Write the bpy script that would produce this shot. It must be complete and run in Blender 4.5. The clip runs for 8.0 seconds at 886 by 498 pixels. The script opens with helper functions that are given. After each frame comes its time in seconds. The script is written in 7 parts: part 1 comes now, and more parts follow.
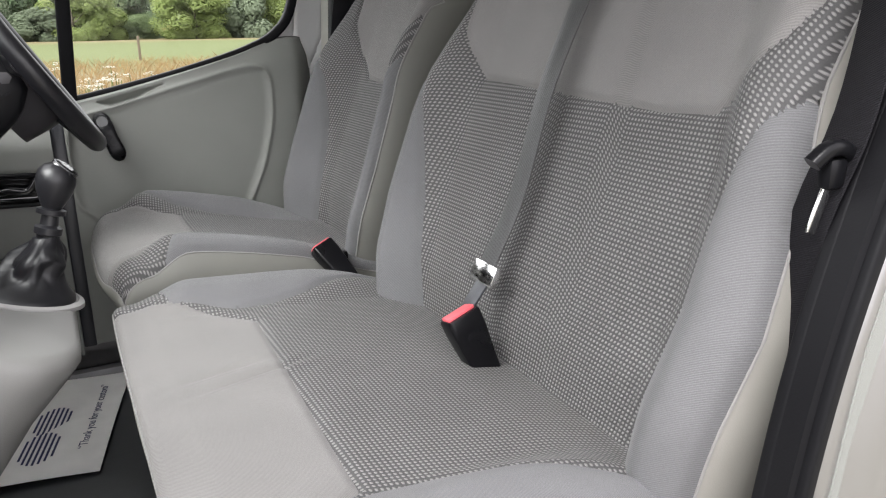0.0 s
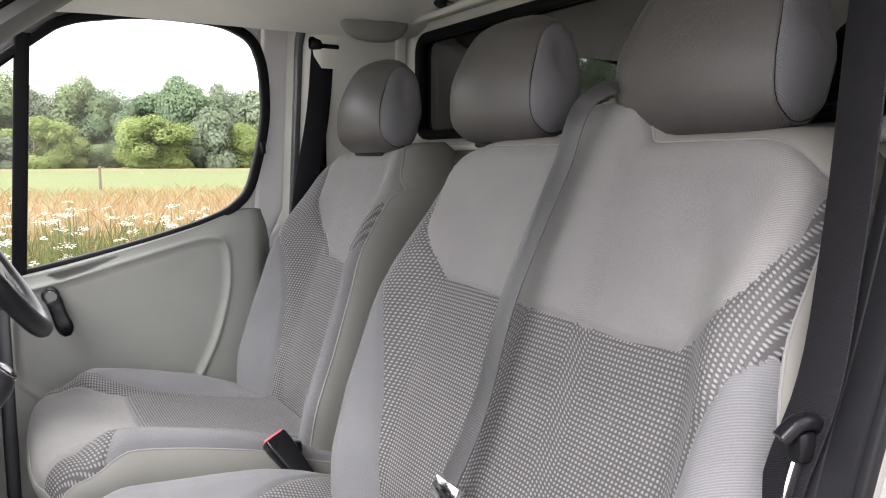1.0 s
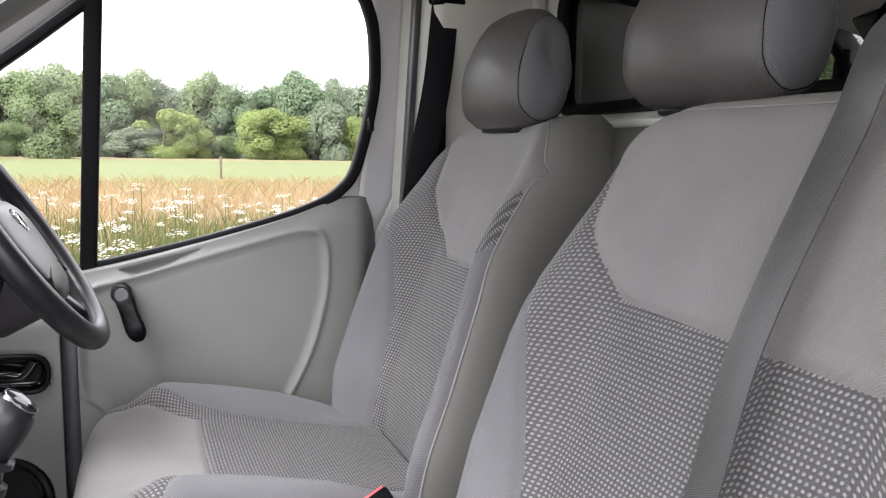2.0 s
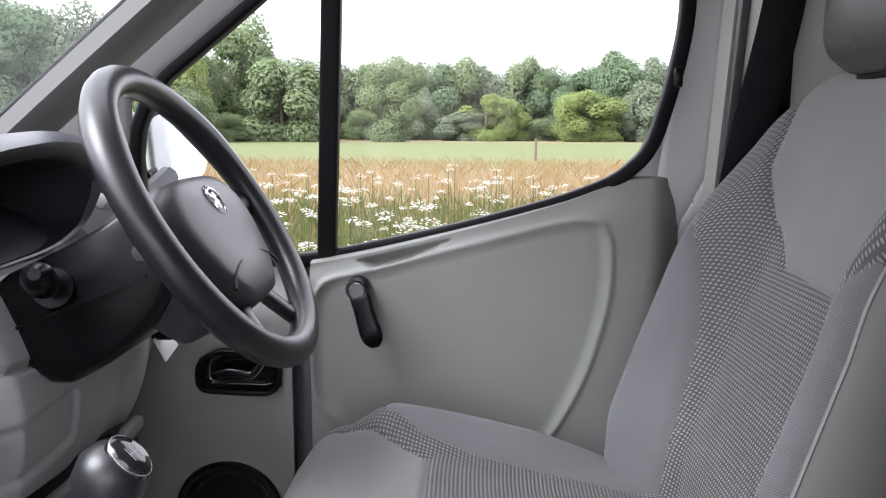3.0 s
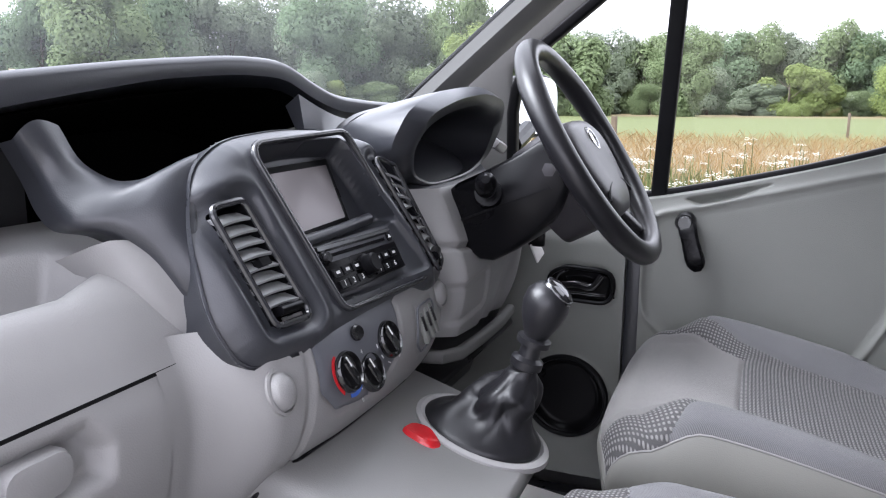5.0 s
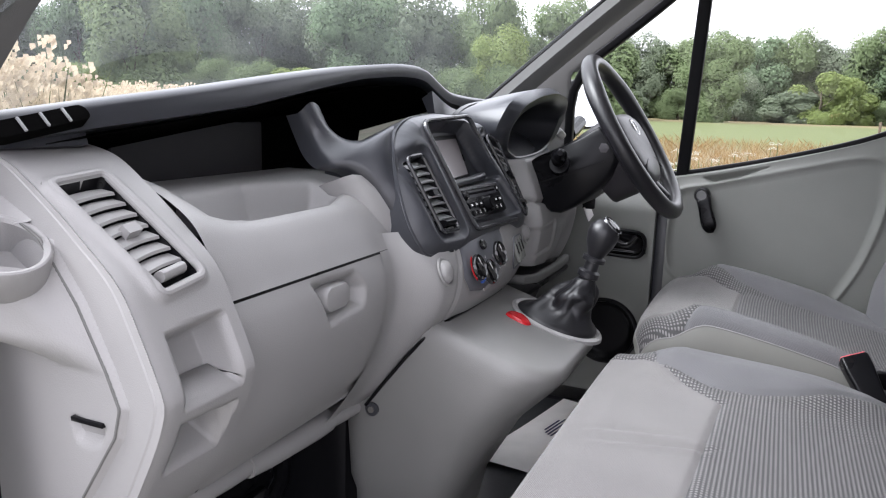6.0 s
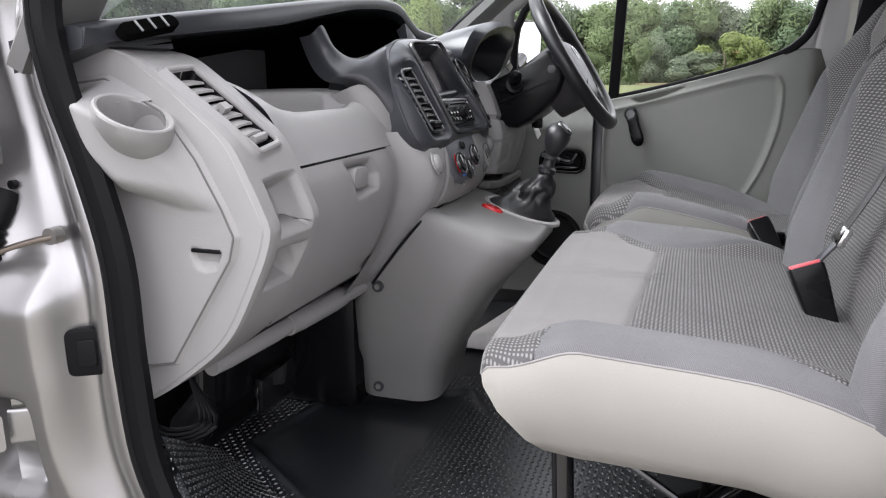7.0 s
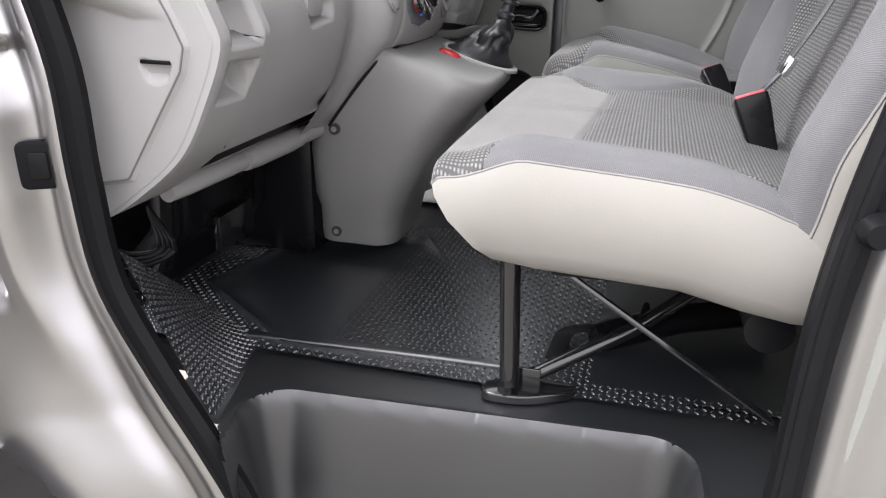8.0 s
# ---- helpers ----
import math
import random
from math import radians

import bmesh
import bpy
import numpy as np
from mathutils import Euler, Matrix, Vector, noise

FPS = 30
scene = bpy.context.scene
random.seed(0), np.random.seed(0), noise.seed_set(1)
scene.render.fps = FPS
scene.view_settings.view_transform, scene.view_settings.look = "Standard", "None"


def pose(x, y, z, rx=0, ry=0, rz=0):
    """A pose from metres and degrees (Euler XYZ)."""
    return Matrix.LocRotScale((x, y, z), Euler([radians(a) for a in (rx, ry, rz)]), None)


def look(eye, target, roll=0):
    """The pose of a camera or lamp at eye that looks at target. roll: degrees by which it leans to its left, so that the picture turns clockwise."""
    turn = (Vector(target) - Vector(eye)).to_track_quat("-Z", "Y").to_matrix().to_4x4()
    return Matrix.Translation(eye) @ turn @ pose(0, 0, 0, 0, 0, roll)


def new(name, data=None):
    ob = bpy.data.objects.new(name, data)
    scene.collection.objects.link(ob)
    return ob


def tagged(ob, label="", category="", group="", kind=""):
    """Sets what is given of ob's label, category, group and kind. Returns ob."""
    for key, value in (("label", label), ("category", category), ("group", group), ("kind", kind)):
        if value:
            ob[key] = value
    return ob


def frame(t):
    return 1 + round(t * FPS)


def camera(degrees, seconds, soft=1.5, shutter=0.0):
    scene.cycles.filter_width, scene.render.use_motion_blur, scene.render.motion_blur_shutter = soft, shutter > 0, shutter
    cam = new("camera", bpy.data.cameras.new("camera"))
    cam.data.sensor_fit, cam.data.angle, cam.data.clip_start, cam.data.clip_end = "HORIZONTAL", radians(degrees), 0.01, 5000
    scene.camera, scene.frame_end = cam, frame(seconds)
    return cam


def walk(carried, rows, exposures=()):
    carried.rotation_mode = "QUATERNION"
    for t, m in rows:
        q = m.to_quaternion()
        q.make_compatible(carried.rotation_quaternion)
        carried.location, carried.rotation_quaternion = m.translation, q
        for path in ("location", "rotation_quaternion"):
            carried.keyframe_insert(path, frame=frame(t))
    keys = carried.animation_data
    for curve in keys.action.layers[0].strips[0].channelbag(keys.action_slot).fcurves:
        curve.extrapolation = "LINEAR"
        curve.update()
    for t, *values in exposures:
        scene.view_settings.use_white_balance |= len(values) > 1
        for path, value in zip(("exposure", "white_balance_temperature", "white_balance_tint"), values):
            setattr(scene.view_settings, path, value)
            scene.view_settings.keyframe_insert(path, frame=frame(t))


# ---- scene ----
cam = camera(60.9, 8.0, soft=1.15)
PATH = [
    (0, (0.211, -0.983, 1.474), (1.088, 0.722, 0.906), -0.9),
    (0.5, (0.221, -0.969, 1.52), (1.193, 0.738, 1.143), -0.1),
    (1, (0.229, -0.945, 1.578), (1.238, 0.766, 1.342), 0.1),
    (1.2, (0.232, -0.923, 1.571), (1.24, 0.793, 1.371), 0.3),
    (2.5, (0.426, -0.37, 1.537), (0.831, 1.566, 1.24), 0.6),
    (3, (0.471, -0.254, 1.522), (0.436, 1.722, 1.216), 0.3),
    (3.5, (0.483, -0.27, 1.516), (0.137, 1.673, 1.19), 0.1),
    (4, (0.458, -0.319, 1.507), (-0.078, 1.577, 1.165), -0.2),
    (4.5, (0.427, -0.403, 1.5), (-0.226, 1.453, 1.139), -0.2),
    (4.7, (0.414, -0.458, 1.496), (-0.279, 1.381, 1.124), -0.1),
    (5.8, (0.471, -0.955, 1.484), (-0.319, 0.845, 1.111), 1.4),
    (6, (0.482, -1.052, 1.479), (-0.309, 0.746, 1.103), 1.6),
    (6.5, (0.448, -1.304, 1.451), (-0.326, 0.496, 1.052), 1.3),
    (7, (0.475, -1.364, 1.386), (-0.123, 0.492, 0.939), -0.3),
    (7.5, (0.482, -1.393, 1.32), (-0.002, 0.448, 0.706), 0.0),
    (8, (0.504, -1.407, 1.299), (0.023, 0.395, 0.577), 0.9),
]
EXPOSURES = [(0, 2.2, 6500, 10), (1.0, 2.7, 6500, 14), (2.5, 2.65, 6250, 16), (3.5, 2.28, 6050, 16), (4.5, 2.44, 5950, 16), (6.0, 2.13, 6150, 14), (7.0, 2.02, 6300, 13), (8, 2.29, 6400, 12)]
walk(cam, [(t, look(eye, target, roll)) for t, eye, target, roll in PATH], EXPOSURES)

# ---- light: a bright overcast sky, a soft sun ahead of the windscreen ----
world = bpy.data.worlds.new("overcast_sky")
scene.world = world
world.use_nodes = True
wn, wl = world.node_tree.nodes, world.node_tree.links
wn.clear()
sky = wn.new("ShaderNodeTexSky")
sky.sky_type, sky.sun_disc = "NISHITA", False
sky.sun_elevation, sky.sun_rotation = radians(50.6), radians(243.4)
sky.air_density, sky.dust_density, sky.ozone_density = 1.0, 6.0, 1.0
grey = wn.new("ShaderNodeHueSaturation")
grey.inputs["Saturation"].default_value = 0.0
cool = wn.new("ShaderNodeVectorMath")
cool.operation = "MULTIPLY_ADD"
cool.inputs[1].default_value = (0.4, 0.396, 0.398)
cool.inputs[2].default_value = (3.42, 3.31, 3.47)  # cloud cover, even all round
back = wn.new("ShaderNodeBackground")
back.inputs["Strength"].default_value = 0.15
wout = wn.new("ShaderNodeOutputWorld")
wl.new(sky.outputs[0], grey.inputs["Color"])
wl.new(grey.outputs[0], cool.inputs[0])
wl.new(cool.outputs[0], back.inputs["Color"])
wl.new(back.outputs[0], wout.inputs["Surface"])
sun = new("sun", bpy.data.lights.new("sun", "SUN"))
sun.data.energy, sun.data.angle, sun.data.color = 0.9, radians(40), (1.0, 0.985, 0.96)
sun.matrix_world = look((-4.4, -2.2, 6.5), (0, 0, 0.5))


# ---- materials ----
def mat(name, color, rough=0.5, metal=0.0, bump=0.0, size=0.003, vary=0.12, stain=0.25, coat=0.0, sheen=0.0, voronoi=False, spec=0.5, haze=0.08):
    """A plain surface with a fine grain, and colour and gloss that vary over a few centimetres."""
    m = bpy.data.materials.new(name)
    m.use_nodes = True
    nt = m.node_tree
    b = nt.nodes["Principled BSDF"]
    b.inputs["Roughness"].default_value, b.inputs["Metallic"].default_value = rough, metal
    b.inputs["Coat Weight"].default_value, b.inputs["Coat Roughness"].default_value = coat, haze
    b.inputs["Sheen Weight"].default_value = sheen
    b.inputs["Specular IOR Level"].default_value = spec
    co = nt.nodes.new("ShaderNodeTexCoord")
    n1 = nt.nodes.new("ShaderNodeTexNoise")
    n1.inputs["Scale"].default_value, n1.inputs["Detail"].default_value = stain * 22, 5
    nt.links.new(co.outputs["Object"], n1.inputs["Vector"])
    r = nt.nodes.new("ShaderNodeMapRange")
    r.inputs["From Min"].default_value, r.inputs["From Max"].default_value = 0.3, 0.7
    r.inputs["To Min"].default_value, r.inputs["To Max"].default_value = 1 - vary, 1 + vary
    nt.links.new(n1.outputs[0], r.inputs[0])
    mul = nt.nodes.new("ShaderNodeVectorMath")
    mul.operation = "SCALE"
    mul.inputs[0].default_value = color
    nt.links.new(r.outputs[0], mul.inputs["Scale"])
    nt.links.new(mul.outputs[0], b.inputs["Base Color"])
    rr = nt.nodes.new("ShaderNodeMapRange")
    rr.inputs["To Min"].default_value, rr.inputs["To Max"].default_value = max(rough - 0.05, 0.02), min(rough + 0.05, 1)
    nt.links.new(n1.outputs[0], rr.inputs[0])
    nt.links.new(rr.outputs[0], b.inputs["Roughness"])
    if bump:
        n2 = nt.nodes.new("ShaderNodeTexVoronoi" if voronoi else "ShaderNodeTexNoise")
        n2.inputs["Scale"].default_value = 1 / size
        nt.links.new(co.outputs["Object"], n2.inputs["Vector"])
        bp = nt.nodes.new("ShaderNodeBump")
        bp.inputs["Strength"].default_value, bp.inputs["Distance"].default_value = bump, size * 0.4
        nt.links.new(n2.outputs[0], bp.inputs["Height"])
        nt.links.new(bp.outputs[0], b.inputs["Normal"])
    return m


def node_math(nt, op, a, b=None, c=None):
    n = nt.nodes.new("ShaderNodeMath")
    n.operation = op
    for i, v in enumerate((a, b, c)):
        if v is None:
            continue
        if isinstance(v, (int, float)):
            n.inputs[i].default_value = v
        else:
            nt.links.new(v, n.inputs[i])
    return n.outputs[0]


def cloth(name, dark, light, pu, pv, dots=True, height=0.0012, cut=0.15, sheen=0.25, rough=0.85, spec=0.5):
    """Woven seat cloth in metres of its UV: staggered raised tufts, or a fine diagonal twill."""
    m = bpy.data.materials.new(name)
    m.use_nodes = True
    nt = m.node_tree
    b = nt.nodes["Principled BSDF"]
    b.inputs["Roughness"].default_value = rough
    b.inputs["Specular IOR Level"].default_value = spec
    b.inputs["Sheen Weight"].default_value, b.inputs["Sheen Roughness"].default_value = sheen, 0.4
    uv = nt.nodes.new("ShaderNodeTexCoord")
    sep = nt.nodes.new("ShaderNodeSeparateXYZ")
    nt.links.new(uv.outputs["UV"], sep.inputs[0])
    lean = node_math(nt, "MULTIPLY_ADD", sep.outputs[1], 0.22, sep.outputs[0])
    cu = node_math(nt, "COSINE", node_math(nt, "MULTIPLY", lean, math.pi / pu))
    cv = node_math(nt, "COSINE", node_math(nt, "MULTIPLY", sep.outputs[1], math.pi / pv))
    if dots:
        h = node_math(nt, "MULTIPLY", cu, cv)
        h = node_math(nt, "ABSOLUTE", h)
    else:
        tw = node_math(nt, "ADD", node_math(nt, "MULTIPLY", sep.outputs[0], 2 * math.pi / pu), node_math(nt, "MULTIPLY", sep.outputs[1], 2 * math.pi / pv))
        h = node_math(nt, "MULTIPLY_ADD", node_math(nt, "SINE", tw), 0.5, 0.5)
    rg = nt.nodes.new("ShaderNodeMapRange")
    rg.interpolation_type = "SMOOTHSTEP"
    rg.inputs["From Min"].default_value, rg.inputs["From Max"].default_value = cut, 0.88
    nt.links.new(h, rg.inputs[0])
    noi = nt.nodes.new("ShaderNodeTexNoise")
    noi.inputs["Scale"].default_value, noi.inputs["Detail"].default_value = 9, 6
    nt.links.new(uv.outputs["Object"], noi.inputs["Vector"])
    fine = nt.nodes.new("ShaderNodeTexNoise")
    fine.inputs["Scale"].default_value = 900
    nt.links.new(uv.outputs["Object"], fine.inputs["Vector"])
    mix = nt.nodes.new("ShaderNodeMix")
    mix.data_type = "RGBA"
    mix.inputs[6].default_value, mix.inputs[7].default_value = (*dark, 1), (*light, 1)
    nt.links.new(rg.outputs[0], mix.inputs[0])
    sc = nt.nodes.new("ShaderNodeVectorMath")
    sc.operation = "SCALE"
    nt.links.new(mix.outputs[2], sc.inputs[0])
    k = node_math(nt, "ADD", node_math(nt, "MULTIPLY", noi.outputs[0], 0.35), node_math(nt, "MULTIPLY_ADD", fine.outputs[0], 0.5, 0.57))
    nt.links.new(k, sc.inputs["Scale"])
    nt.links.new(sc.outputs[0], b.inputs["Base Color"])
    bp = nt.nodes.new("ShaderNodeBump")
    bp.inputs["Strength"].default_value, bp.inputs["Distance"].default_value = 0.8, height
    hh = node_math(nt, "ADD", rg.outputs[0], node_math(nt, "MULTIPLY", fine.outputs[0], 0.25))
    nt.links.new(hh, bp.inputs["Height"])
    nt.links.new(bp.outputs[0], b.inputs["Normal"])
    return m


TRIM = mat("light_grey_trim", (0.302, 0.298, 0.294), 0.45, bump=0.25, size=0.0016, vary=0.05, voronoi=True)
TRIM_DOOR = mat("grey_door_trim", (0.195, 0.20, 0.187), 0.5, bump=0.25, size=0.0016, vary=0.06, voronoi=True)
DARK = mat("charcoal_trim", (0.037, 0.039, 0.046), 0.33, bump=0.13, size=0.0016, vary=0.1, voronoi=True, spec=0.65)
VOID = mat("matt_black_void", (0.004, 0.004, 0.004), 0.9, spec=0.0)
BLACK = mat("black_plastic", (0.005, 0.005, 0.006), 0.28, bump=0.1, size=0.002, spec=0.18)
GLOSS = mat("gloss_black", (0.008, 0.008, 0.009), 0.12, coat=0.5)
LEATHER = mat("grained_black_vinyl", (0.011, 0.011, 0.013), 0.34, bump=0.12, size=0.0016, voronoi=True, spec=0.5)
GAITER = mat("soft_black_leather", (0.011, 0.011, 0.013), 0.4, bump=0.1, size=0.003, spec=0.4)
PAD = mat("airbag_pad_grey", (0.032, 0.030, 0.034), 0.38, bump=0.15, size=0.0012, vary=0.04, voronoi=True)
SLAT = mat("grey_vent_slat", (0.29, 0.295, 0.30), 0.22, vary=0.08)
PLATE = mat("slate_dial_plate", (0.13, 0.135, 0.152), 0.4, vary=0.04)
LOWER = mat("warm_grey_lower_trim", (0.205, 0.203, 0.198), 0.45, bump=0.25, size=0.0016, vary=0.05, voronoi=True)
PILLAR = mat("grey_pillar_trim", (0.13, 0.13, 0.125), 0.6, bump=0.2, size=0.0016, vary=0.05, voronoi=True)
CONTOUR = mat("dark_lip", (0.035, 0.036, 0.04), 0.16, vary=0.05, spec=0.9)
SATIN = mat("satin_grey_ring", (0.16, 0.165, 0.17), 0.25, metal=0.6)
CHROME = mat("chrome", (0.75, 0.75, 0.75), 0.12, metal=1.0, vary=0.04)
STEEL = mat("dull_steel", (0.4, 0.39, 0.37), 0.42, metal=1.0, vary=0.2, stain=2)
TUBE = mat("black_enamel", (0.008, 0.008, 0.009), 0.16, coat=0.6)
SILVER = mat("silver_paint", (0.37, 0.366, 0.366), 0.3, metal=0.92, vary=0.03, coat=0.7, bump=0.04, size=0.0015)
BULK = mat("painted_bulkhead", (0.66, 0.66, 0.60), 0.25, vary=0.06, coat=0.5)
# body silver made paler and less metallic for the windscreen light on the frame
FRAME = mat("lit_silver_paint", (0.60, 0.60, 0.60), 0.34, metal=0.25, vary=0.03, coat=0.5)
RUBBER = mat("rubber_seal", (0.006, 0.006, 0.007), 0.5, bump=0.2, size=0.002, spec=0.12)
TYRE = mat("tyre_rubber", (0.025, 0.024, 0.023), 0.8, bump=0.3, size=0.004)
LINER = mat("headliner", (0.70, 0.69, 0.65), 0.9, bump=0.2, size=0.002, vary=0.06)
RED = mat("red_button", (0.55, 0.02, 0.025), 0.25, coat=0.3)
WEB = cloth("belt_webbing", (0.008, 0.0075, 0.009), (0.014, 0.0135, 0.016), 0.004, 0.002, dots=False, height=0.0004, sheen=0.0, rough=0.6, spec=0.1)
WEB_GREY = cloth("grey_belt_webbing", (0.030, 0.030, 0.031), (0.050, 0.050, 0.050), 0.004, 0.002, dots=False, height=0.0004, sheen=0.0, rough=0.32, spec=0.7)
PLAIN = cloth("plain_seat_cloth", (0.152, 0.146, 0.143), (0.185, 0.178, 0.175), 0.0026, 0.0026, dots=False, height=0.0003, sheen=0.12)
BOLSTER = cloth("bolster_cloth", (0.102, 0.102, 0.107), (0.128, 0.127, 0.132), 0.0026, 0.0026, dots=False, height=0.0003, sheen=0.12)
TUFT = cloth("tufted_seat_cloth", (0.058, 0.057, 0.058), (0.225, 0.22, 0.217), 0.0058, 0.0054, cut=0.38, height=0.0016, sheen=0.08, rough=0.7)
VINYL = mat("cream_grey_vinyl", (0.24, 0.23, 0.21), 0.6, bump=0.25, size=0.0014, vary=0.05)
HEADREST = cloth("headrest_cloth", (0.06, 0.056, 0.053), (0.078, 0.073, 0.07), 0.0026, 0.0026, dots=False, height=0.0002, sheen=0.0, rough=0.38)
OLIVE = mat("olive_grey_vinyl", (0.145, 0.144, 0.13), 0.6, bump=0.25, size=0.0014, vary=0.05)
WORN = mat("worn_brown_steel", (0.17, 0.145, 0.12), 0.45, metal=0.8, vary=0.25, stain=2)
MAT = mat("black_rubber_mat", (0.014, 0.0165, 0.020), 0.36, bump=0.12, size=0.004, vary=0.2, spec=1.0, coat=1.0, haze=0.27)
STEP = mat("black_step_plastic", (0.014, 0.0148, 0.0165), 0.33, bump=0.06, size=0.002, vary=0.15, spec=0.9, coat=0.45, haze=0.32)
CARD = mat("white_card", (0.84, 0.83, 0.80), 0.7, vary=0.06, stain=0.6)
INK = mat("blue_black_ink", (0.03, 0.035, 0.10), 0.7)
WHITE = mat("white_print", (0.75, 0.75, 0.75), 0.5)
BLUE = mat("blue_print", (0.05, 0.15, 0.6), 0.5)
SCREEN = mat("blank_display", (0.21, 0.188, 0.192), 0.36, metal=0.55, vary=0.02, coat=0.3)
DIALFACE = mat("dial_face", (0.015, 0.015, 0.018), 0.3)
MIRROR = mat("mirror_glass", (0.85, 0.87, 0.88), 0.02, metal=1.0, vary=0.0)
PIPING = mat("grey_piping", (0.20, 0.195, 0.19), 0.6)
# grey panel's colour lowered for the little light that reaches the shelf
SHELF = mat("shaded_shelf_lining", (0.045, 0.045, 0.048), 0.7, bump=0.15, size=0.002)


def glass(name, tint, rough=0.0, gloss0=0.05):
    m = bpy.data.materials.new(name)
    m.use_nodes = True
    nt = m.node_tree
    nt.nodes.clear()
    out = nt.nodes.new("ShaderNodeOutputMaterial")
    out.name = "Material Output"
    tr = nt.nodes.new("ShaderNodeBsdfTransparent")
    gl = nt.nodes.new("ShaderNodeBsdfGlossy")
    mx = nt.nodes.new("ShaderNodeMixShader")
    fr = nt.nodes.new("ShaderNodeLayerWeight")
    tr.inputs[0].default_value, gl.inputs["Roughness"].default_value = (*tint, 1), rough
    fr.inputs[0].default_value = 0.5
    gloss = node_math(nt, "MULTIPLY_ADD", node_math(nt, "POWER", fr.outputs["Facing"], 5.0), 0.92, gloss0)
    nt.links.new(gloss, mx.inputs[0])
    nt.links.new(tr.outputs[0], mx.inputs[1])
    nt.links.new(gl.outputs[0], mx.inputs[2])
    nt.links.new(mx.outputs[0], out.inputs[0])
    return m


def veiled(m, amount):
    """Adds a thin uneven veil, lit by daylight from outside, for the glass's haze and reflections."""
    nt = m.node_tree
    out = nt.nodes["Material Output"]
    src = out.inputs[0].links[0].from_socket
    tl, mx = nt.nodes.new("ShaderNodeBsdfTranslucent"), nt.nodes.new("ShaderNodeMixShader")
    tl.inputs[0].default_value = (0.78, 0.82, 0.85, 1)
    co, no = nt.nodes.new("ShaderNodeTexCoord"), nt.nodes.new("ShaderNodeTexNoise")
    no.inputs["Scale"].default_value, no.inputs["Detail"].default_value = 3.0, 6
    nt.links.new(co.outputs["Object"], no.inputs["Vector"])
    nt.links.new(node_math(nt, "MULTIPLY", no.outputs[0], 2 * amount), mx.inputs[0])
    nt.links.new(src, mx.inputs[1])
    nt.links.new(tl.outputs[0], mx.inputs[2])
    nt.links.new(mx.outputs[0], out.inputs[0])
    return m


SCREEN_GLASS = veiled(glass("windscreen_glass", (0.90, 0.94, 0.92)), 0.02)
GLASS = glass("window_glass", (0.93, 0.96, 0.94))
TINTED = glass("bulkhead_glass", (0.25, 0.26, 0.27), 0.0, 0.16)


# ---- building helpers ----
def mesh_of(name, verts, faces, material, parent=None, label="", uv=None, sharp=35):
    me = bpy.data.meshes.new(name)
    me.from_pydata([tuple(map(float, v)) for v in verts], [], faces)
    me.materials.append(material)
    bm = bmesh.new()
    bm.from_mesh(me)
    if uv is not None:
        lay = bm.loops.layers.uv.new("UVMap")
        for f in bm.faces:
            for l in f.loops:
                l[lay].uv = uv[l.vert.index]
    bmesh.ops.recalc_face_normals(bm, faces=bm.faces)
    finish(bm, me, sharp)
    ob = new(name, me)
    if parent is not None:
        ob.parent = parent
    if label:
        tagged(ob, label)
    return ob


def finish(bm, me, sharp=35):
    lim = radians(sharp)
    for f in bm.faces:
        f.smooth = True
    for e in bm.edges:
        if len(e.link_faces) == 2 and e.calc_face_angle(0) > lim:
            e.smooth = False
    bm.to_mesh(me)
    bm.free()


def part(name, bm, material, parent=None, label="", sharp=35):
    me = bpy.data.meshes.new(name)
    me.materials.append(material)
    bmesh.ops.recalc_face_normals(bm, faces=bm.faces)
    finish(bm, me, sharp)
    ob = new(name, me)
    if parent is not None:
        ob.parent = parent
    if label:
        tagged(ob, label)
    return ob


def thing(name, label, category, group="", kind=""):
    return tagged(new(name), label, category, group, kind)


def box(size, at=(0, 0, 0), bevel=0.0, seg=2, m=None, bm=None):
    bm = bm or bmesh.new()
    r = bmesh.ops.create_cube(bm, size=1.0)
    vs = r["verts"]
    bmesh.ops.scale(bm, vec=size, verts=vs)
    if bevel:
        es = list({e for v in vs for e in v.link_edges})
        r = bmesh.ops.bevel(bm, geom=es, offset=bevel, segments=seg, affect="EDGES", profile=0.5)
        vs = list({v for f in r["faces"] for v in f.verts} | {v for v in vs if v.is_valid})
    bmesh.ops.transform(bm, matrix=(m or Matrix()) @ Matrix.Translation(at), verts=vs)
    return bm


def loft(rings, closed=True, caps=True):
    """Verts and faces through rings of equal length."""
    n = len(rings[0])
    verts = [p for r in rings for p in r]
    faces = []
    for i in range(len(rings) - 1):
        for j in range(n if closed else n - 1):
            k = (j + 1) % n
            faces.append((i * n + j, i * n + k, (i + 1) * n + k, (i + 1) * n + j))
    if caps and closed:
        faces.append(tuple(range(n))[::-1])
        faces.append(tuple((len(rings) - 1) * n + j for j in range(n)))
    return verts, faces


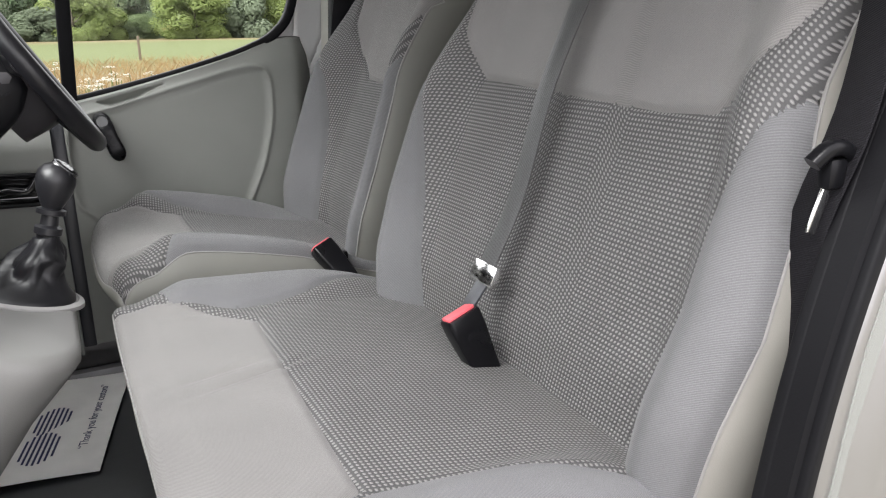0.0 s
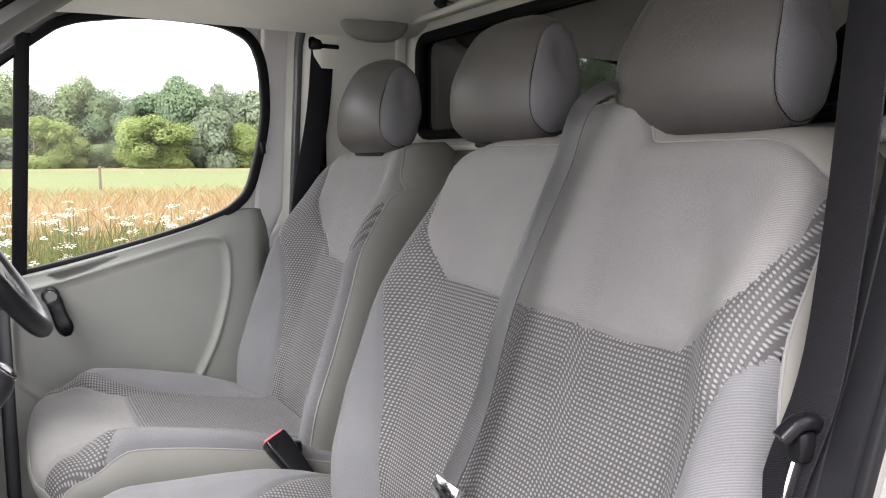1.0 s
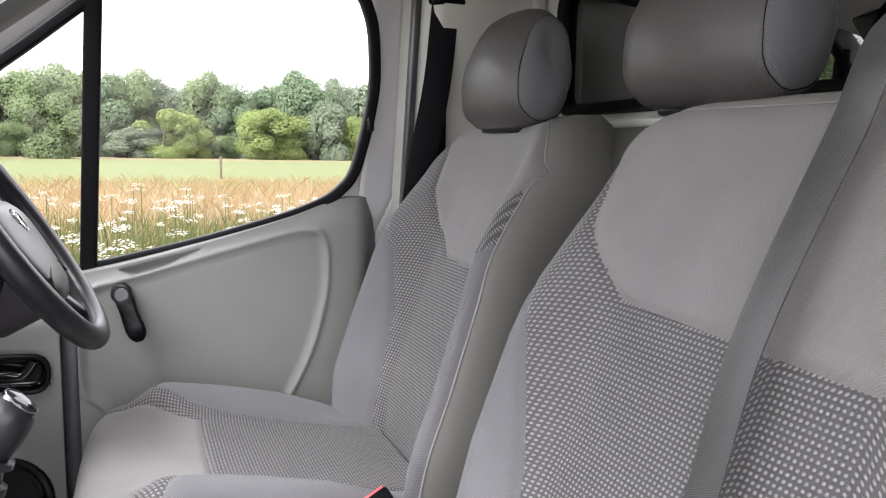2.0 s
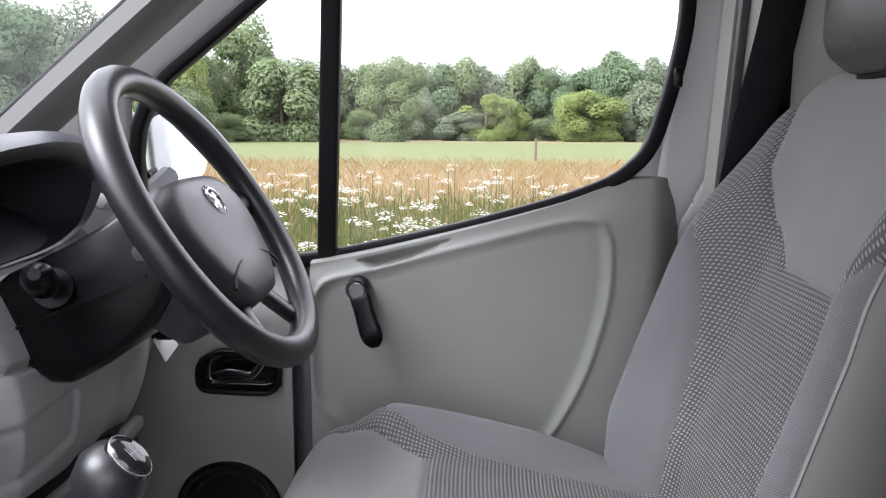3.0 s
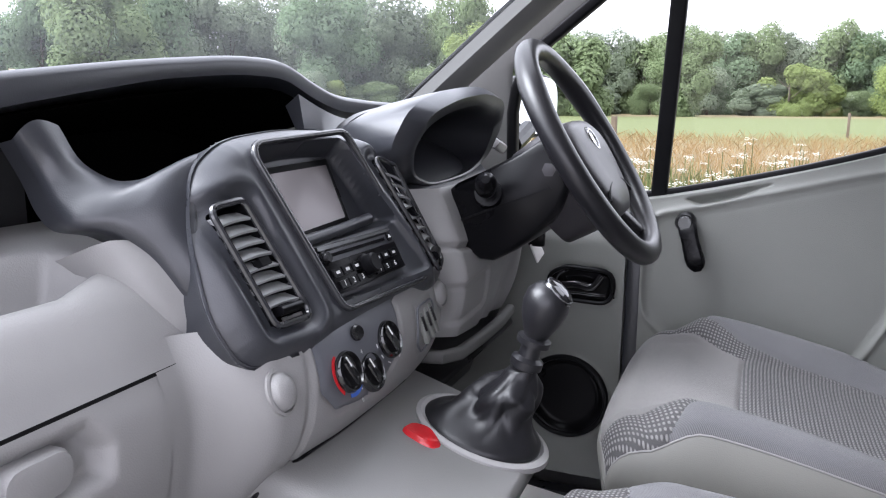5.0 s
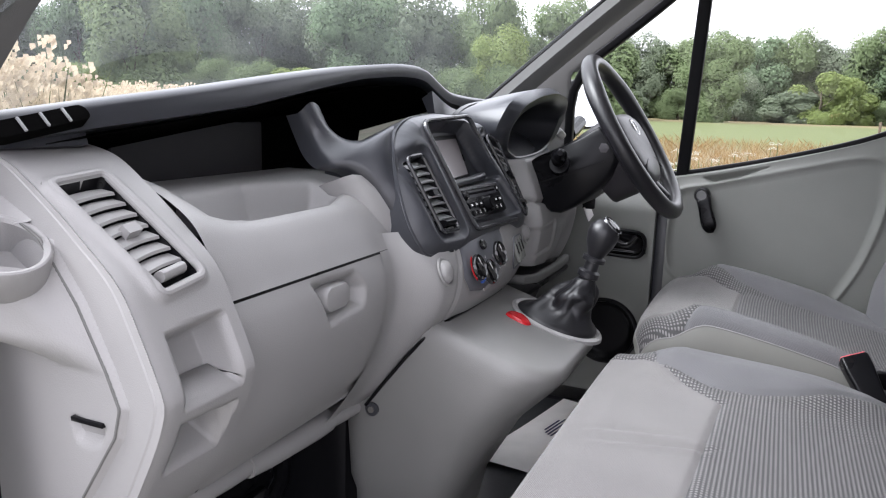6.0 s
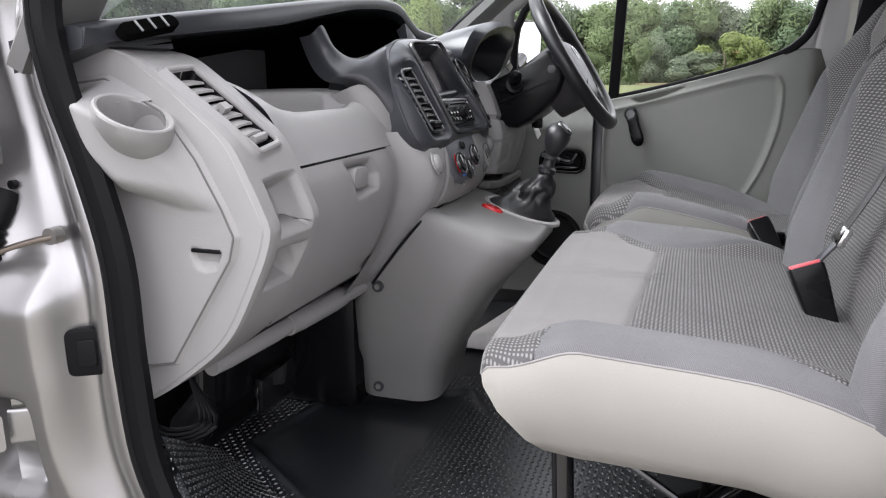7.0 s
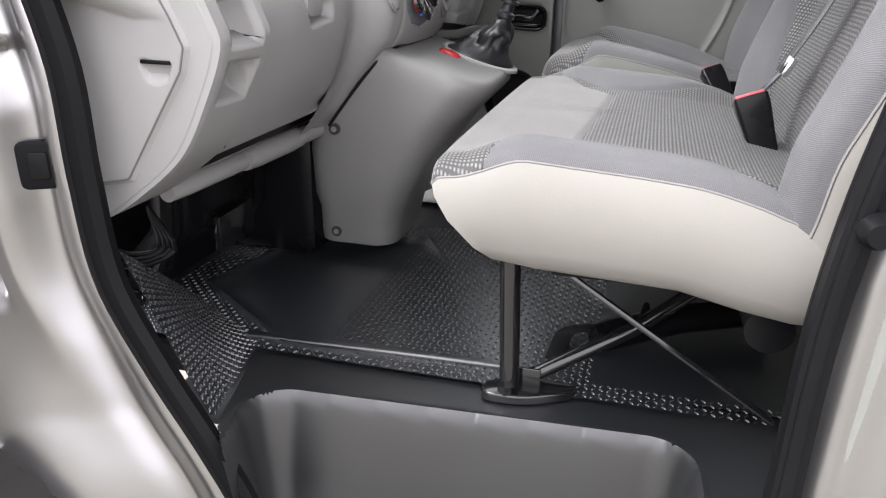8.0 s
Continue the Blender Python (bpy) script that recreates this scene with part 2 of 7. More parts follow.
def spline(pts, n):
    """n points evenly along a smooth curve through pts."""
    p = np.array(pts, float)
    d = np.r_[0, np.cumsum(np.linalg.norm(np.diff(p, axis=0), axis=1))]
    m = np.gradient(p, d, axis=0)
    t = np.linspace(0, d[-1], n)
    i = np.clip(np.searchsorted(d, t, "right") - 1, 0, len(p) - 2)
    h = (d[i + 1] - d[i])[:, None]
    s = ((t - d[i])[:, None]) / h
    return (2 * s**3 - 3 * s**2 + 1) * p[i] + (s**3 - 2 * s**2 + s) * h * m[i] + (-2 * s**3 + 3 * s**2) * p[i + 1] + (s**3 - s**2) * h * m[i + 1]


def sweep(path, section, up=(0, 0, 1), closed=False, scale=None):
    """Rings of a 2D section carried along a path."""
    p = np.array(path, float)
    t = np.gradient(p, axis=0)
    if closed:
        t = np.roll(p, -1, axis=0) - np.roll(p, 1, axis=0)
    t /= np.linalg.norm(t, axis=1)[:, None]
    rings = []
    for i in range(len(p)):
        side = np.cross(t[i], up)
        if np.linalg.norm(side) < 1e-6:
            side = np.cross(t[i], (1.0, 0.02, 0.3))
        side /= np.linalg.norm(side)
        vert = np.cross(side, t[i])
        k = 1 if scale is None else scale[i]
        rings.append([p[i] + k * (a * side + b * vert) for a, b in section])
    if closed:
        rings.append(rings[0])
    return rings


def circle(r, n=12, ry=None):
    return [(r * math.cos(2 * math.pi * i / n), (ry or r) * math.sin(2 * math.pi * i / n)) for i in range(n)]


def tube(name, path, r, material, parent=None, n=10, up=(0, 0, 1), label="", closed=False, scale=None, ry=None):
    v, f = loft(sweep(path, circle(r, n, ry), up, closed, scale), True, not closed)
    return mesh_of(name, v, f, material, parent, label)


def rounded(w, h, r, n=5, cx=0, cy=0):
    """A rounded rectangle as a 2D loop."""
    pts = []
    for sx, sy, a0 in ((1, 1, 0), (-1, 1, 90), (-1, -1, 180), (1, -1, 270)):
        for i in range(n):
            a = radians(a0 + 90 * i / (n - 1))
            pts.append((cx + sx * (w / 2 - r) + r * math.cos(a), cy + sy * (h / 2 - r) + r * math.sin(a)))
    return pts


def round_poly(pts, r, n=5):
    """A loop with straight sides and corners rounded to radius r."""
    out = []
    for i in range(len(pts)):
        p, a, b = np.array(pts[i], float), np.array(pts[i - 1], float), np.array(pts[(i + 1) % len(pts)], float)
        da, db = (a - p) / np.linalg.norm(a - p), (b - p) / np.linalg.norm(b - p)
        half = math.acos(float(np.clip(da @ db, -1, 1))) / 2
        d = min(r / math.tan(half), 0.45 * np.linalg.norm(a - p), 0.45 * np.linalg.norm(b - p))
        for t in np.linspace(0, 1, n):
            out.append(tuple((1 - t) ** 2 * (p + da * d) + 2 * t * (1 - t) * p + t * t * (p + db * d)))
    return out


def smooth_poly(pts, n, closed=True):
    """A rounded loop through corner points."""
    p = list(pts)
    for _ in range(n):
        q = []
        for i in range(len(p)):
            a, b = np.array(p[i], float), np.array(p[(i + 1) % len(p)], float)
            q += [tuple(0.8 * a + 0.2 * b), tuple(0.2 * a + 0.8 * b)]
        p = q
    return p


def sd_poly(a, b, poly, r=0.0):
    """Signed distance (inside negative) of grid points to a polygon, with corners rounded by r."""
    P = np.array(poly, float)
    d = np.full(a.shape, 1e9)
    inside = np.zeros(a.shape, bool)
    for i in range(len(P)):
        (x0, y0), (x1, y1) = P[i], P[(i + 1) % len(P)]
        ex, ey = x1 - x0, y1 - y0
        t = np.clip(((a - x0) * ex + (b - y0) * ey) / (ex * ex + ey * ey + 1e-12), 0, 1)
        d = np.minimum(d, np.hypot(a - x0 - t * ex, b - y0 - t * ey))
        cross = (y0 > b) != (y1 > b)
        with np.errstate(divide="ignore", invalid="ignore"):
            inside ^= cross & (a < (x1 - x0) * (b - y0) / (y1 - y0 + 1e-15) + x0)
    return np.where(inside, -d, d) - r


def sstep(x, lo, hi):
    t = np.clip((x - lo) / (hi - lo), 0, 1)
    return t * t * (3 - 2 * t)


def relief(fn, a0, a1, b0, b1, step, regions, parent, groove=0.003, width=0.004, push=None, flip=False):
    """A surface fn(a, b), cut into panels along the zero lines of the regions' distance functions, each a mesh of its own.
    regions: (name, material, label, distance function or None for the rest). push: height above the surface, of a and b."""
    na, nb = int(abs(a1 - a0) / step) + 2, int(abs(b1 - b0) / step) + 2
    a, b = np.meshgrid(np.linspace(a0, a1, na), np.linspace(b0, b1, nb), indexing="ij")
    e = step * 0.05
    near = np.full(a.shape, 1e9)
    for *_, sd in regions * 2:
        if sd is None:
            continue
        d = sd(a, b)
        ga, gb = (sd(a + e, b) - d) / e, (sd(a, b + e) - d) / e
        g = np.maximum(np.hypot(ga, gb), 0.3) ** 2
        hit = np.abs(d) < step * 0.55
        inner = np.zeros_like(hit)
        inner[1:-1, 1:-1] = True
        hit &= inner
        a, b = np.where(hit, a - d * ga / g, a), np.where(hit, b - d * gb / g, b)
    for *_, sd in regions:
        if sd is not None:
            near = np.minimum(near, np.abs(sd(a, b)))
    p = fn(a, b)
    q = np.stack(p, -1)
    da, db = fn(a + 1e-4, b), fn(a, b + 1e-4)
    nrm = np.cross(np.stack(da, -1) - q, np.stack(db, -1) - q)
    nrm /= np.linalg.norm(nrm, axis=-1, keepdims=True) + 1e-12
    if flip:
        nrm = -nrm
    h = -groove * np.exp(-((near / width) ** 2))
    if push is not None:
        h = h + push(a, b)
    q = q + nrm * h[..., None]
    ca = (a[1:, 1:] + a[:-1, 1:] + a[1:, :-1] + a[:-1, :-1]) / 4
    cb = (b[1:, 1:] + b[:-1, 1:] + b[1:, :-1] + b[:-1, :-1]) / 4
    lab = np.full(ca.shape, -1)
    for i, (*_, sd) in enumerate(regions):
        sel = (lab < 0) if sd is None else (lab < 0) & (sd(ca, cb) < 0)
        lab[sel] = i
    made = []
    for i, (name, material, label, _) in enumerate(regions):
        fi, fj = np.nonzero(lab == i)
        if len(fi) == 0 or material is None:
            continue
        quad = np.stack([fi * nb + fj, (fi + 1) * nb + fj, (fi + 1) * nb + fj + 1, fi * nb + fj + 1], 1)
        used, inv = np.unique(quad, return_inverse=True)
        V = q.reshape(-1, 3)[used]
        U = np.stack([a.ravel()[used], b.ravel()[used]], 1)
        me = bpy.data.meshes.new(name)
        me.from_pydata(V.tolist(), [], inv.reshape(-1, 4).tolist())
        me.materials.append(material)
        uvl = me.uv_layers.new(name="UVMap")
        idx = np.empty(len(me.loops), np.int32)
        me.loops.foreach_get("vertex_index", idx)
        uvl.data.foreach_set("uv", U[idx].astype(np.float32).ravel())
        me.polygons.foreach_set("use_smooth", [True] * len(me.polygons))
        if flip:
            me.flip_normals()
        me.update()
        ob = new(name, me)
        ob.parent = parent
        if label:
            tagged(ob, label)
        made.append(ob)
    return made


def extrude_loop(loop, depth, to3, bevel=0.0):
    """A slab from a 2D loop: to3(u, v, n) places it; its front edge is bevelled."""
    c = np.mean(np.array(loop), axis=0)
    rings = []
    steps = [(0.0, -depth), (0.0, -bevel)] + ([(bevel * (1 - math.cos(t)), -bevel + bevel * math.sin(t)) for t in (0.5, 1.0, 1.5708)] if bevel else [(0.0, 0.0)])
    for inset, n in steps:
        ring = []
        for u, v in loop:
            d = np.array([u, v]) - c
            k = max(1 - inset / (np.linalg.norm(d) + 1e-9), 0.05)
            ring.append(to3(*(c + d * k), n))
        rings.append(ring)
    return loft(rings)


# ---- the cab's shell ----
FLOOR = 0.67
MID = 0.10  # the windscreen's middle across the cab


def curve1(xs, ys):
    """A smooth function through points."""
    pts = spline(list(zip(xs, ys)), 400)
    return lambda v: np.interp(v, pts[:, 0], pts[:, 1])


def tread(a, b, pitch=0.0135):
    """Rows of short raised dashes, in alternating lean."""
    i, j = np.floor(a / pitch), np.floor(b / pitch)
    u, v = a / pitch - i - 0.5, b / pitch - j - 0.5
    s = np.where((i + j) % 2 == 0, 1, -1)
    w = (u + s * v * 0.5) / 1.1
    t = v - s * u * 0.5
    return np.exp(-((w / 0.3) ** 4)) * np.exp(-((t / 0.17) ** 2))


def dashes(fn, a0, a1, b0, b1, keep, parent, pitch=0.0118, size=(0.0098, 0.0032, 0.0021)):
    """Short raised bars on a surface fn(a, b), turned left and right by turns, joined into one mesh."""
    V, F = [], []
    L, W = size[:2]
    for i in range(int((a1 - a0) / pitch)):
        for j in range(int((b1 - b0) / pitch)):
            a, b = a0 + (i + 0.5) * pitch, b0 + (j + 0.5) * pitch
            H = size[2] * float(keep(a, b))
            if H <= 0:
                continue
            o = np.array([float(c) for c in fn(np.array(a), np.array(b))])
            e1 = np.array([float(c) for c in fn(np.array(a + 1e-3), np.array(b))]) - o
            e2 = np.array([float(c) for c in fn(np.array(a), np.array(b + 1e-3))]) - o
            up = np.cross(e1, e2)
            up /= np.linalg.norm(up)
            up = up if up[2] > 0 else -up
            e1 /= np.linalg.norm(e1)
            e2 = np.cross(up, e1)
            th = radians(45 if (i + j) % 2 else -45)
            d, s = math.cos(th) * e1 + math.sin(th) * e2, -math.sin(th) * e1 + math.cos(th) * e2
            k = len(V)
            V += [o - d * L / 2, o - s * W / 2 - d * L / 4, o - s * W / 2 + d * L / 4, o + d * L / 2, o + s * W / 2 + d * L / 4, o + s * W / 2 - d * L / 4, o - d * L / 4 + up * H, o + d * L / 4 + up * H]
            F += [(k, k + 1, k + 6), (k + 1, k + 2, k + 7, k + 6), (k + 2, k + 3, k + 7), (k + 3, k + 4, k + 7), (k + 4, k + 5, k + 6, k + 7), (k + 5, k, k + 6)]
    me = bpy.data.meshes.new("tread_pattern")
    me.from_pydata([tuple(p) for p in V], [], F)
    me.materials.append(MAT)
    ob = new("tread_pattern", me)
    ob.parent = parent
    return tagged(ob, "raised rubber tread dashes", kind="stuff")


def build_floor():
    floor = thing("floor", "black painted steel cab floor under the rubber mat", "floor", kind="structure")
    v, f = loft([[(-0.62, y, 1.02), (-0.46, y, 0.74), (-0.40, y, FLOOR - 0.012), (1.19, y, FLOOR - 0.012), (1.19, y, FLOOR - 0.06), (-0.45, y, FLOOR - 0.06), (-0.66, y, 1.0)] for y in (-0.40, 0.98)])
    mesh_of("floor_pan", v, f, BLACK, floor)
    mat_thing = thing("floor_mat", "black moulded rubber floor mat with raised dash tread", "floor mat")
    smooth = [(-0.29, -0.16), (-0.05, -0.335), (0.30, -0.335), (0.13, 0.02), (0.02, 0.19), (-0.08, 0.10), (-0.24, 0.07)]
    sdi = lambda a, b: sd_poly(a, b, smooth, 0.025)

    def push(a, b):
        d = sdi(a, b)
        inside = sstep(-d, 0.0, 0.03)
        fade = sstep(a, 0.02, 0.14)
        ridge = (0.006 * np.exp(-((d / 0.008) ** 2)) - 0.004 * inside) * (1 - fade)
        return ridge

    fn = lambda a, b: (a, b, FLOOR + 0.002 + 0.9 * np.maximum(-a - 0.38, 0))
    relief(fn, -0.42, 0.62, -0.39, 0.30, 0.0045, [("mat_sheet", MAT, "", None)], mat_thing, 0, 0.01, push)
    dashes(fn, -0.42, 0.75, -0.388, 0.30, lambda a, b: (0.0 if a > 0.47 and b > -0.335 else 1.0) if float(sdi(np.array(a), np.array(b))) > 0.008 else max(0.0, min(1.0, (a - 0.0) / 0.16)), mat_thing)
    relief(fn, -0.50, 1.18, 0.30, 0.92, 0.012, [("mat_sheet", MAT, "", None)], mat_thing, 0, 0.01, lambda a, b: 0.002 * tread(a, b, 0.025))
    relief(fn, 0.62, 1.18, -0.36, 0.30, 0.012, [("mat_sheet", MAT, "", None)], mat_thing, 0, 0.01)
    # the ramp of the mat up to the door seal
    c00, c10, c01, c11 = [np.array(c) for c in ((-0.36, -0.20, FLOOR), (-0.10, -0.36, FLOOR), (-0.17, -0.598, 0.92), (-0.045, -0.605, 0.668))]

    def ramp(a, b):
        s, t = (a / 0.30)[..., None], (b / 0.38)[..., None]
        p = (c00 * (1 - s) + c10 * s) * (1 - t) + (c01 * (1 - s) + c11 * s) * t
        return p[..., 0], p[..., 1], p[..., 2]

    relief(ramp, 0, 0.30, 0, 0.38, 0.0031, [("mat_ramp", MAT, "", None)], mat_thing, 0, 0.01, lambda a, b: 0.004 * np.exp(-(((a - 0.3) / 0.01) ** 2)), flip=True)
    dashes(ramp, 0.0, 0.30, 0.0, 0.38, lambda a, b: 1.0, mat_thing)
    v, f = loft(sweep([(-0.13, -0.352, FLOOR + 0.004), (0.1, -0.338, FLOOR + 0.004), (0.32, -0.330, FLOOR + 0.004)], rounded(0.02, 0.010, 0.004)))
    mesh_of("mat_edge", v, f, MAT, mat_thing)
    tray = thing("step_well", "black moulded plastic door step with a deep well", "door step")
    well = [(0.035, -0.555), (0.555, -0.525), (0.57, -0.80), (0.10, -0.80)]
    sdw = lambda a, b: sd_poly(a, b, well, 0.07)
    relief(lambda a, b: (a, b, FLOOR - 0.006 + 0 * a), -0.16, 0.80, -0.66, -0.35, 0.0045, [("outside", None, "", lambda a, b: sd_poly(a, b, [(-0.2, -0.70), (0.03, -0.70), (-0.045, -0.60), (-0.2, -0.53)])), ("well_liner", STEP, "deep moulded well", sdw), ("step_plate", STEP, "", None)], tray, 0, 0.01,
           lambda a, b: -0.21 * sstep(-sdw(a, b), 0.0, 0.045) + 0.004 * np.exp(-((sdw(a, b) / 0.006) ** 2)))
    # toe board and blower housing in the dark under the glovebox
    h = thing("heater_housing", "black plastic blower housing under the glovebox", "heater housing")
    v, f = loft([[(-0.30 - 0.10 * k + 0.5 * dx, -0.16 + dy, z) for dx, dy in rounded(0.20 - 0.04 * k, 0.26, 0.05)] for k, z in ((0, 0.98), (0.2, 0.82), (0.8, 0.76), (1, 0.70))])
    mesh_of("housing_body", v, f, BLACK, h)
    part("housing_cover", box((0.02, 0.13, 0.07), (-0.262, -0.15, 0.80), 0.006), GLOSS, h)
    part("tunnel_cover", box((0.30, 0.42, 0.36), (-0.32, 0.24, 0.85), 0.03), BLACK, h)
    for y in (-0.33, 0.0):
        tube("bracket", [(-0.28, y, 0.93), (-0.29, y, 0.80), (-0.33, y, 0.72)], 0.016, BLACK, h)
    w = thing("wire_loom", "loose dark wires hanging under the dashboard end", "wires")
    for i in range(4):
        pts = [(-0.27 - 0.02 * i, -0.52 + 0.02 * i, 0.93), (-0.25, -0.49, 0.865 - 0.008 * i), (-0.22 + 0.01 * i, -0.45, 0.86), (-0.25, -0.42, 0.92)]
        tube("wire", spline(pts, 14), 0.004, RUBBER, w, 6)


def build_shell():
    # bulkhead behind the seats, with a framed window
    bulk = thing("wall_bulkhead", "silver-grey painted steel bulkhead with a dark window", "bulkhead", kind="structure")
    win = [(-0.39, 1.67), (0.77, 1.67), (0.77, 1.86), (-0.39, 1.86)]
    sdw = lambda a, b: sd_poly(a, b, win, 0.03)

    def ribs(a, b):
        r = 0.012 * (np.sin(a * 24) > 0.4) * (b < 1.50)
        return r - 0.025 * sstep(-(sdw(a, b) - 0.03), 0, 0.02)

    relief(lambda a, b: (1.17 + 0 * a, a, b), -0.72, 0.95, 0.60, 2.02, 0.012, [("glass_hole", None, "", sdw), ("bulkhead_panel", BULK, "", None)], bulk, 0, 0.01, ribs, flip=True)
    loop = round_poly([(-0.42, 1.64), (0.80, 1.64), (0.80, 1.885), (-0.42, 1.885)], 0.045, 6)
    p3 = [(1.188, y, z) for y, z in loop]
    v, f = loft(sweep(p3, rounded(0.024, 0.024, 0.008), (1, 0, 0), True), True, False)
    mesh_of("window_seal", v, f, RUBBER, bulk)
    v, f = loft(sweep([(1.150, 0.19 + (y - 0.19) * 1.06, 1.765 + (z - 1.765) * 1.28) for y, z in loop], rounded(0.016, 0.03, 0.006), (1, 0, 0), True), True, False)
    mesh_of("window_flange", v, f, BULK, bulk, "pressed flange round the bulkhead window")
    g = mesh_of("window_pane", [(1.197, y, z) for y, z in loop] + [(1.201, y, z) for y, z in loop], [tuple(range(len(loop)))[::-1], tuple(range(len(loop), 2 * len(loop)))], TINTED, bulk)
    # the load space's lack of light is put in black walls and floor
    load = thing("wall_load_space", "load space wall behind the bulkhead window, coloured black for the unlit space", "wall", kind="structure")
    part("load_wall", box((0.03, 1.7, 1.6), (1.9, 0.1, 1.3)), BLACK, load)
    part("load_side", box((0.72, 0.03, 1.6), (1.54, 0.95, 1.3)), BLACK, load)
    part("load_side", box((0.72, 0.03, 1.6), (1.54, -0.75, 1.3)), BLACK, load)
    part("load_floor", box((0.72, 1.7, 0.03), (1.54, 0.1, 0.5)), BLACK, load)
    part("load_roof", box((0.72, 1.7, 0.03), (1.54, 0.1, 2.1)), LINER, load)
    # headliner
    head = thing("ceiling", "light grey cloth headliner", "ceiling", kind="structure")
    prof = lambda y: 1.955 - 0.09 * np.abs((y - MID) / 0.78) ** 4
    rings = []
    for x in np.linspace(0.20, 1.185, 14):
        ys = np.linspace(-0.64, 0.84, 25)
        drop = 0.05 * max(0, (0.4 - x) / 0.2) ** 2
        rings.append([(x, y, prof(y) - drop) for y in ys] + [(x, y, prof(y) + 0.05) for y in ys[::-1]])
    v, f = loft(rings)
    mesh_of("headliner_panel", v, f, LINER, head)
    roof = thing("roof", "silver painted van roof", "roof", kind="structure")
    rings = [[(x, y, 2.03 - 0.1 * abs((y - MID) / 0.9) ** 4) for y in np.linspace(-0.78, 0.98, 15)] + [(x, y, 2.05 - 0.1 * abs((y - MID) / 0.9) ** 4) for y in np.linspace(0.98, -0.78, 15)] for x in (0.2, 0.7, 1.9)]
    v, f = loft(rings)
    mesh_of("roof_skin", v, f, SILVER, roof)
    hook = thing("grab_handle", "grey plastic roof grab handle above the driver's door", "grab handle")
    v, f = loft(sweep(spline([(0.98, 0.78, 1.955), (0.985, 0.77, 1.90), (1.04, 0.755, 1.885), (1.10, 0.76, 1.90), (1.115, 0.77, 1.955)], 16), rounded(0.05, 0.03, 0.012), (0, 1, 0)))
    mesh_of("handle_bow", v, f, TRIM_DOOR, hook)
    knob = thing("coat_hook", "small black coat hook on the bulkhead top", "coat hook")
    v, f = loft(sweep([(1.165, 0.60, 1.955), (1.14, 0.60, 1.95), (1.13, 0.60, 1.93)], circle(0.016, 10)))
    mesh_of("hook_peg", v, f, BLACK, knob)
    # windscreen
    ws = thing("window_windscreen", "wide clear windscreen", "windscreen", kind="structure")

    def screen(a, b):
        s = (a - MID) / 0.70
        return -0.215 + (b - 1.503) / 0.8 - 0.24 * (1 - s**2), a, b

    relief(screen, -0.57, 0.80, 1.34, 1.93, 0.05, [("window_pane", SCREEN_GLASS, "", None)], ws, 0, 0.01)[0].visible_shadow = False
    edge = [screen(np.array(y), np.array(1.92)) for y in np.linspace(-0.6, 0.8, 12)]
    v, f = loft(sweep([(float(x) + 0.02, float(y), 1.935) for x, y, z in edge], rounded(0.10, 0.05, 0.015)))
    mesh_of("header_trim", v, f, LINER, ws)
    rails = {1: [(-0.42, 0.85, 1.335), (-0.16, 0.83, 1.55), (0.06, 0.812, 1.725), (0.32, 0.77, 1.915)], -1: [(-0.36, -0.585, 1.40), (-0.30, -0.58, 1.50), (-0.19, -0.57, 1.62), (0.02, -0.545, 1.78), (0.32, -0.50, 1.93)]}
    for side, y in ((1, 0.80), (-1, -0.60)):
        pil = thing("a_pillar_trim", "light grey plastic windscreen pillar trim", "pillar trim", "windscreen pillars", "structure")
        path = spline(rails[side], 14)
        sec = [(-0.045, 0.02), (-0.048, -0.002), (-0.03, -0.02), (0.0, -0.026), (0.03, -0.02), (0.048, -0.002), (0.045, 0.02)]
        v, f = loft(sweep([(p[0] + 0.047, p[1], p[2]) for p in path], [(b * side, a) for a, b in sec], (0, 1, 0)))
        mesh_of("trim_strip", v, f, PILLAR, pil)
        v, f = loft(sweep([(p[0] - 0.002, p[1] - 0.008 * side, p[2]) for p in path], rounded(0.012, 0.02, 0.004), (0, 1, 0)))
        mesh_of("glass_edge", v, f, RUBBER, pil)


WIN = [(-0.045, 1.30), (0.22, 1.309), (0.465, 1.363), (0.639, 1.412), (0.725, 1.447), (0.775, 1.495), (0.80, 1.60), (0.812, 1.69), (0.803, 1.80),
       (0.775, 1.865), (0.70, 1.897), (0.52, 1.899), (0.37, 1.875), (0.29, 1.815), (0.156, 1.705), (-0.035, 1.562)]
SILL = curve1([-0.30, -0.05, 0.22, 0.465, 0.639, 0.75, 0.84], [1.27, 1.285, 1.309, 1.363, 1.412, 1.45, 1.45])
LEAN_IN = 0.16


def wall_y(z):
    return 0.972 - LEAN_IN * np.maximum(z - 1.33, 0) - 0.10 * sstep(z, 1.88, 2.02)


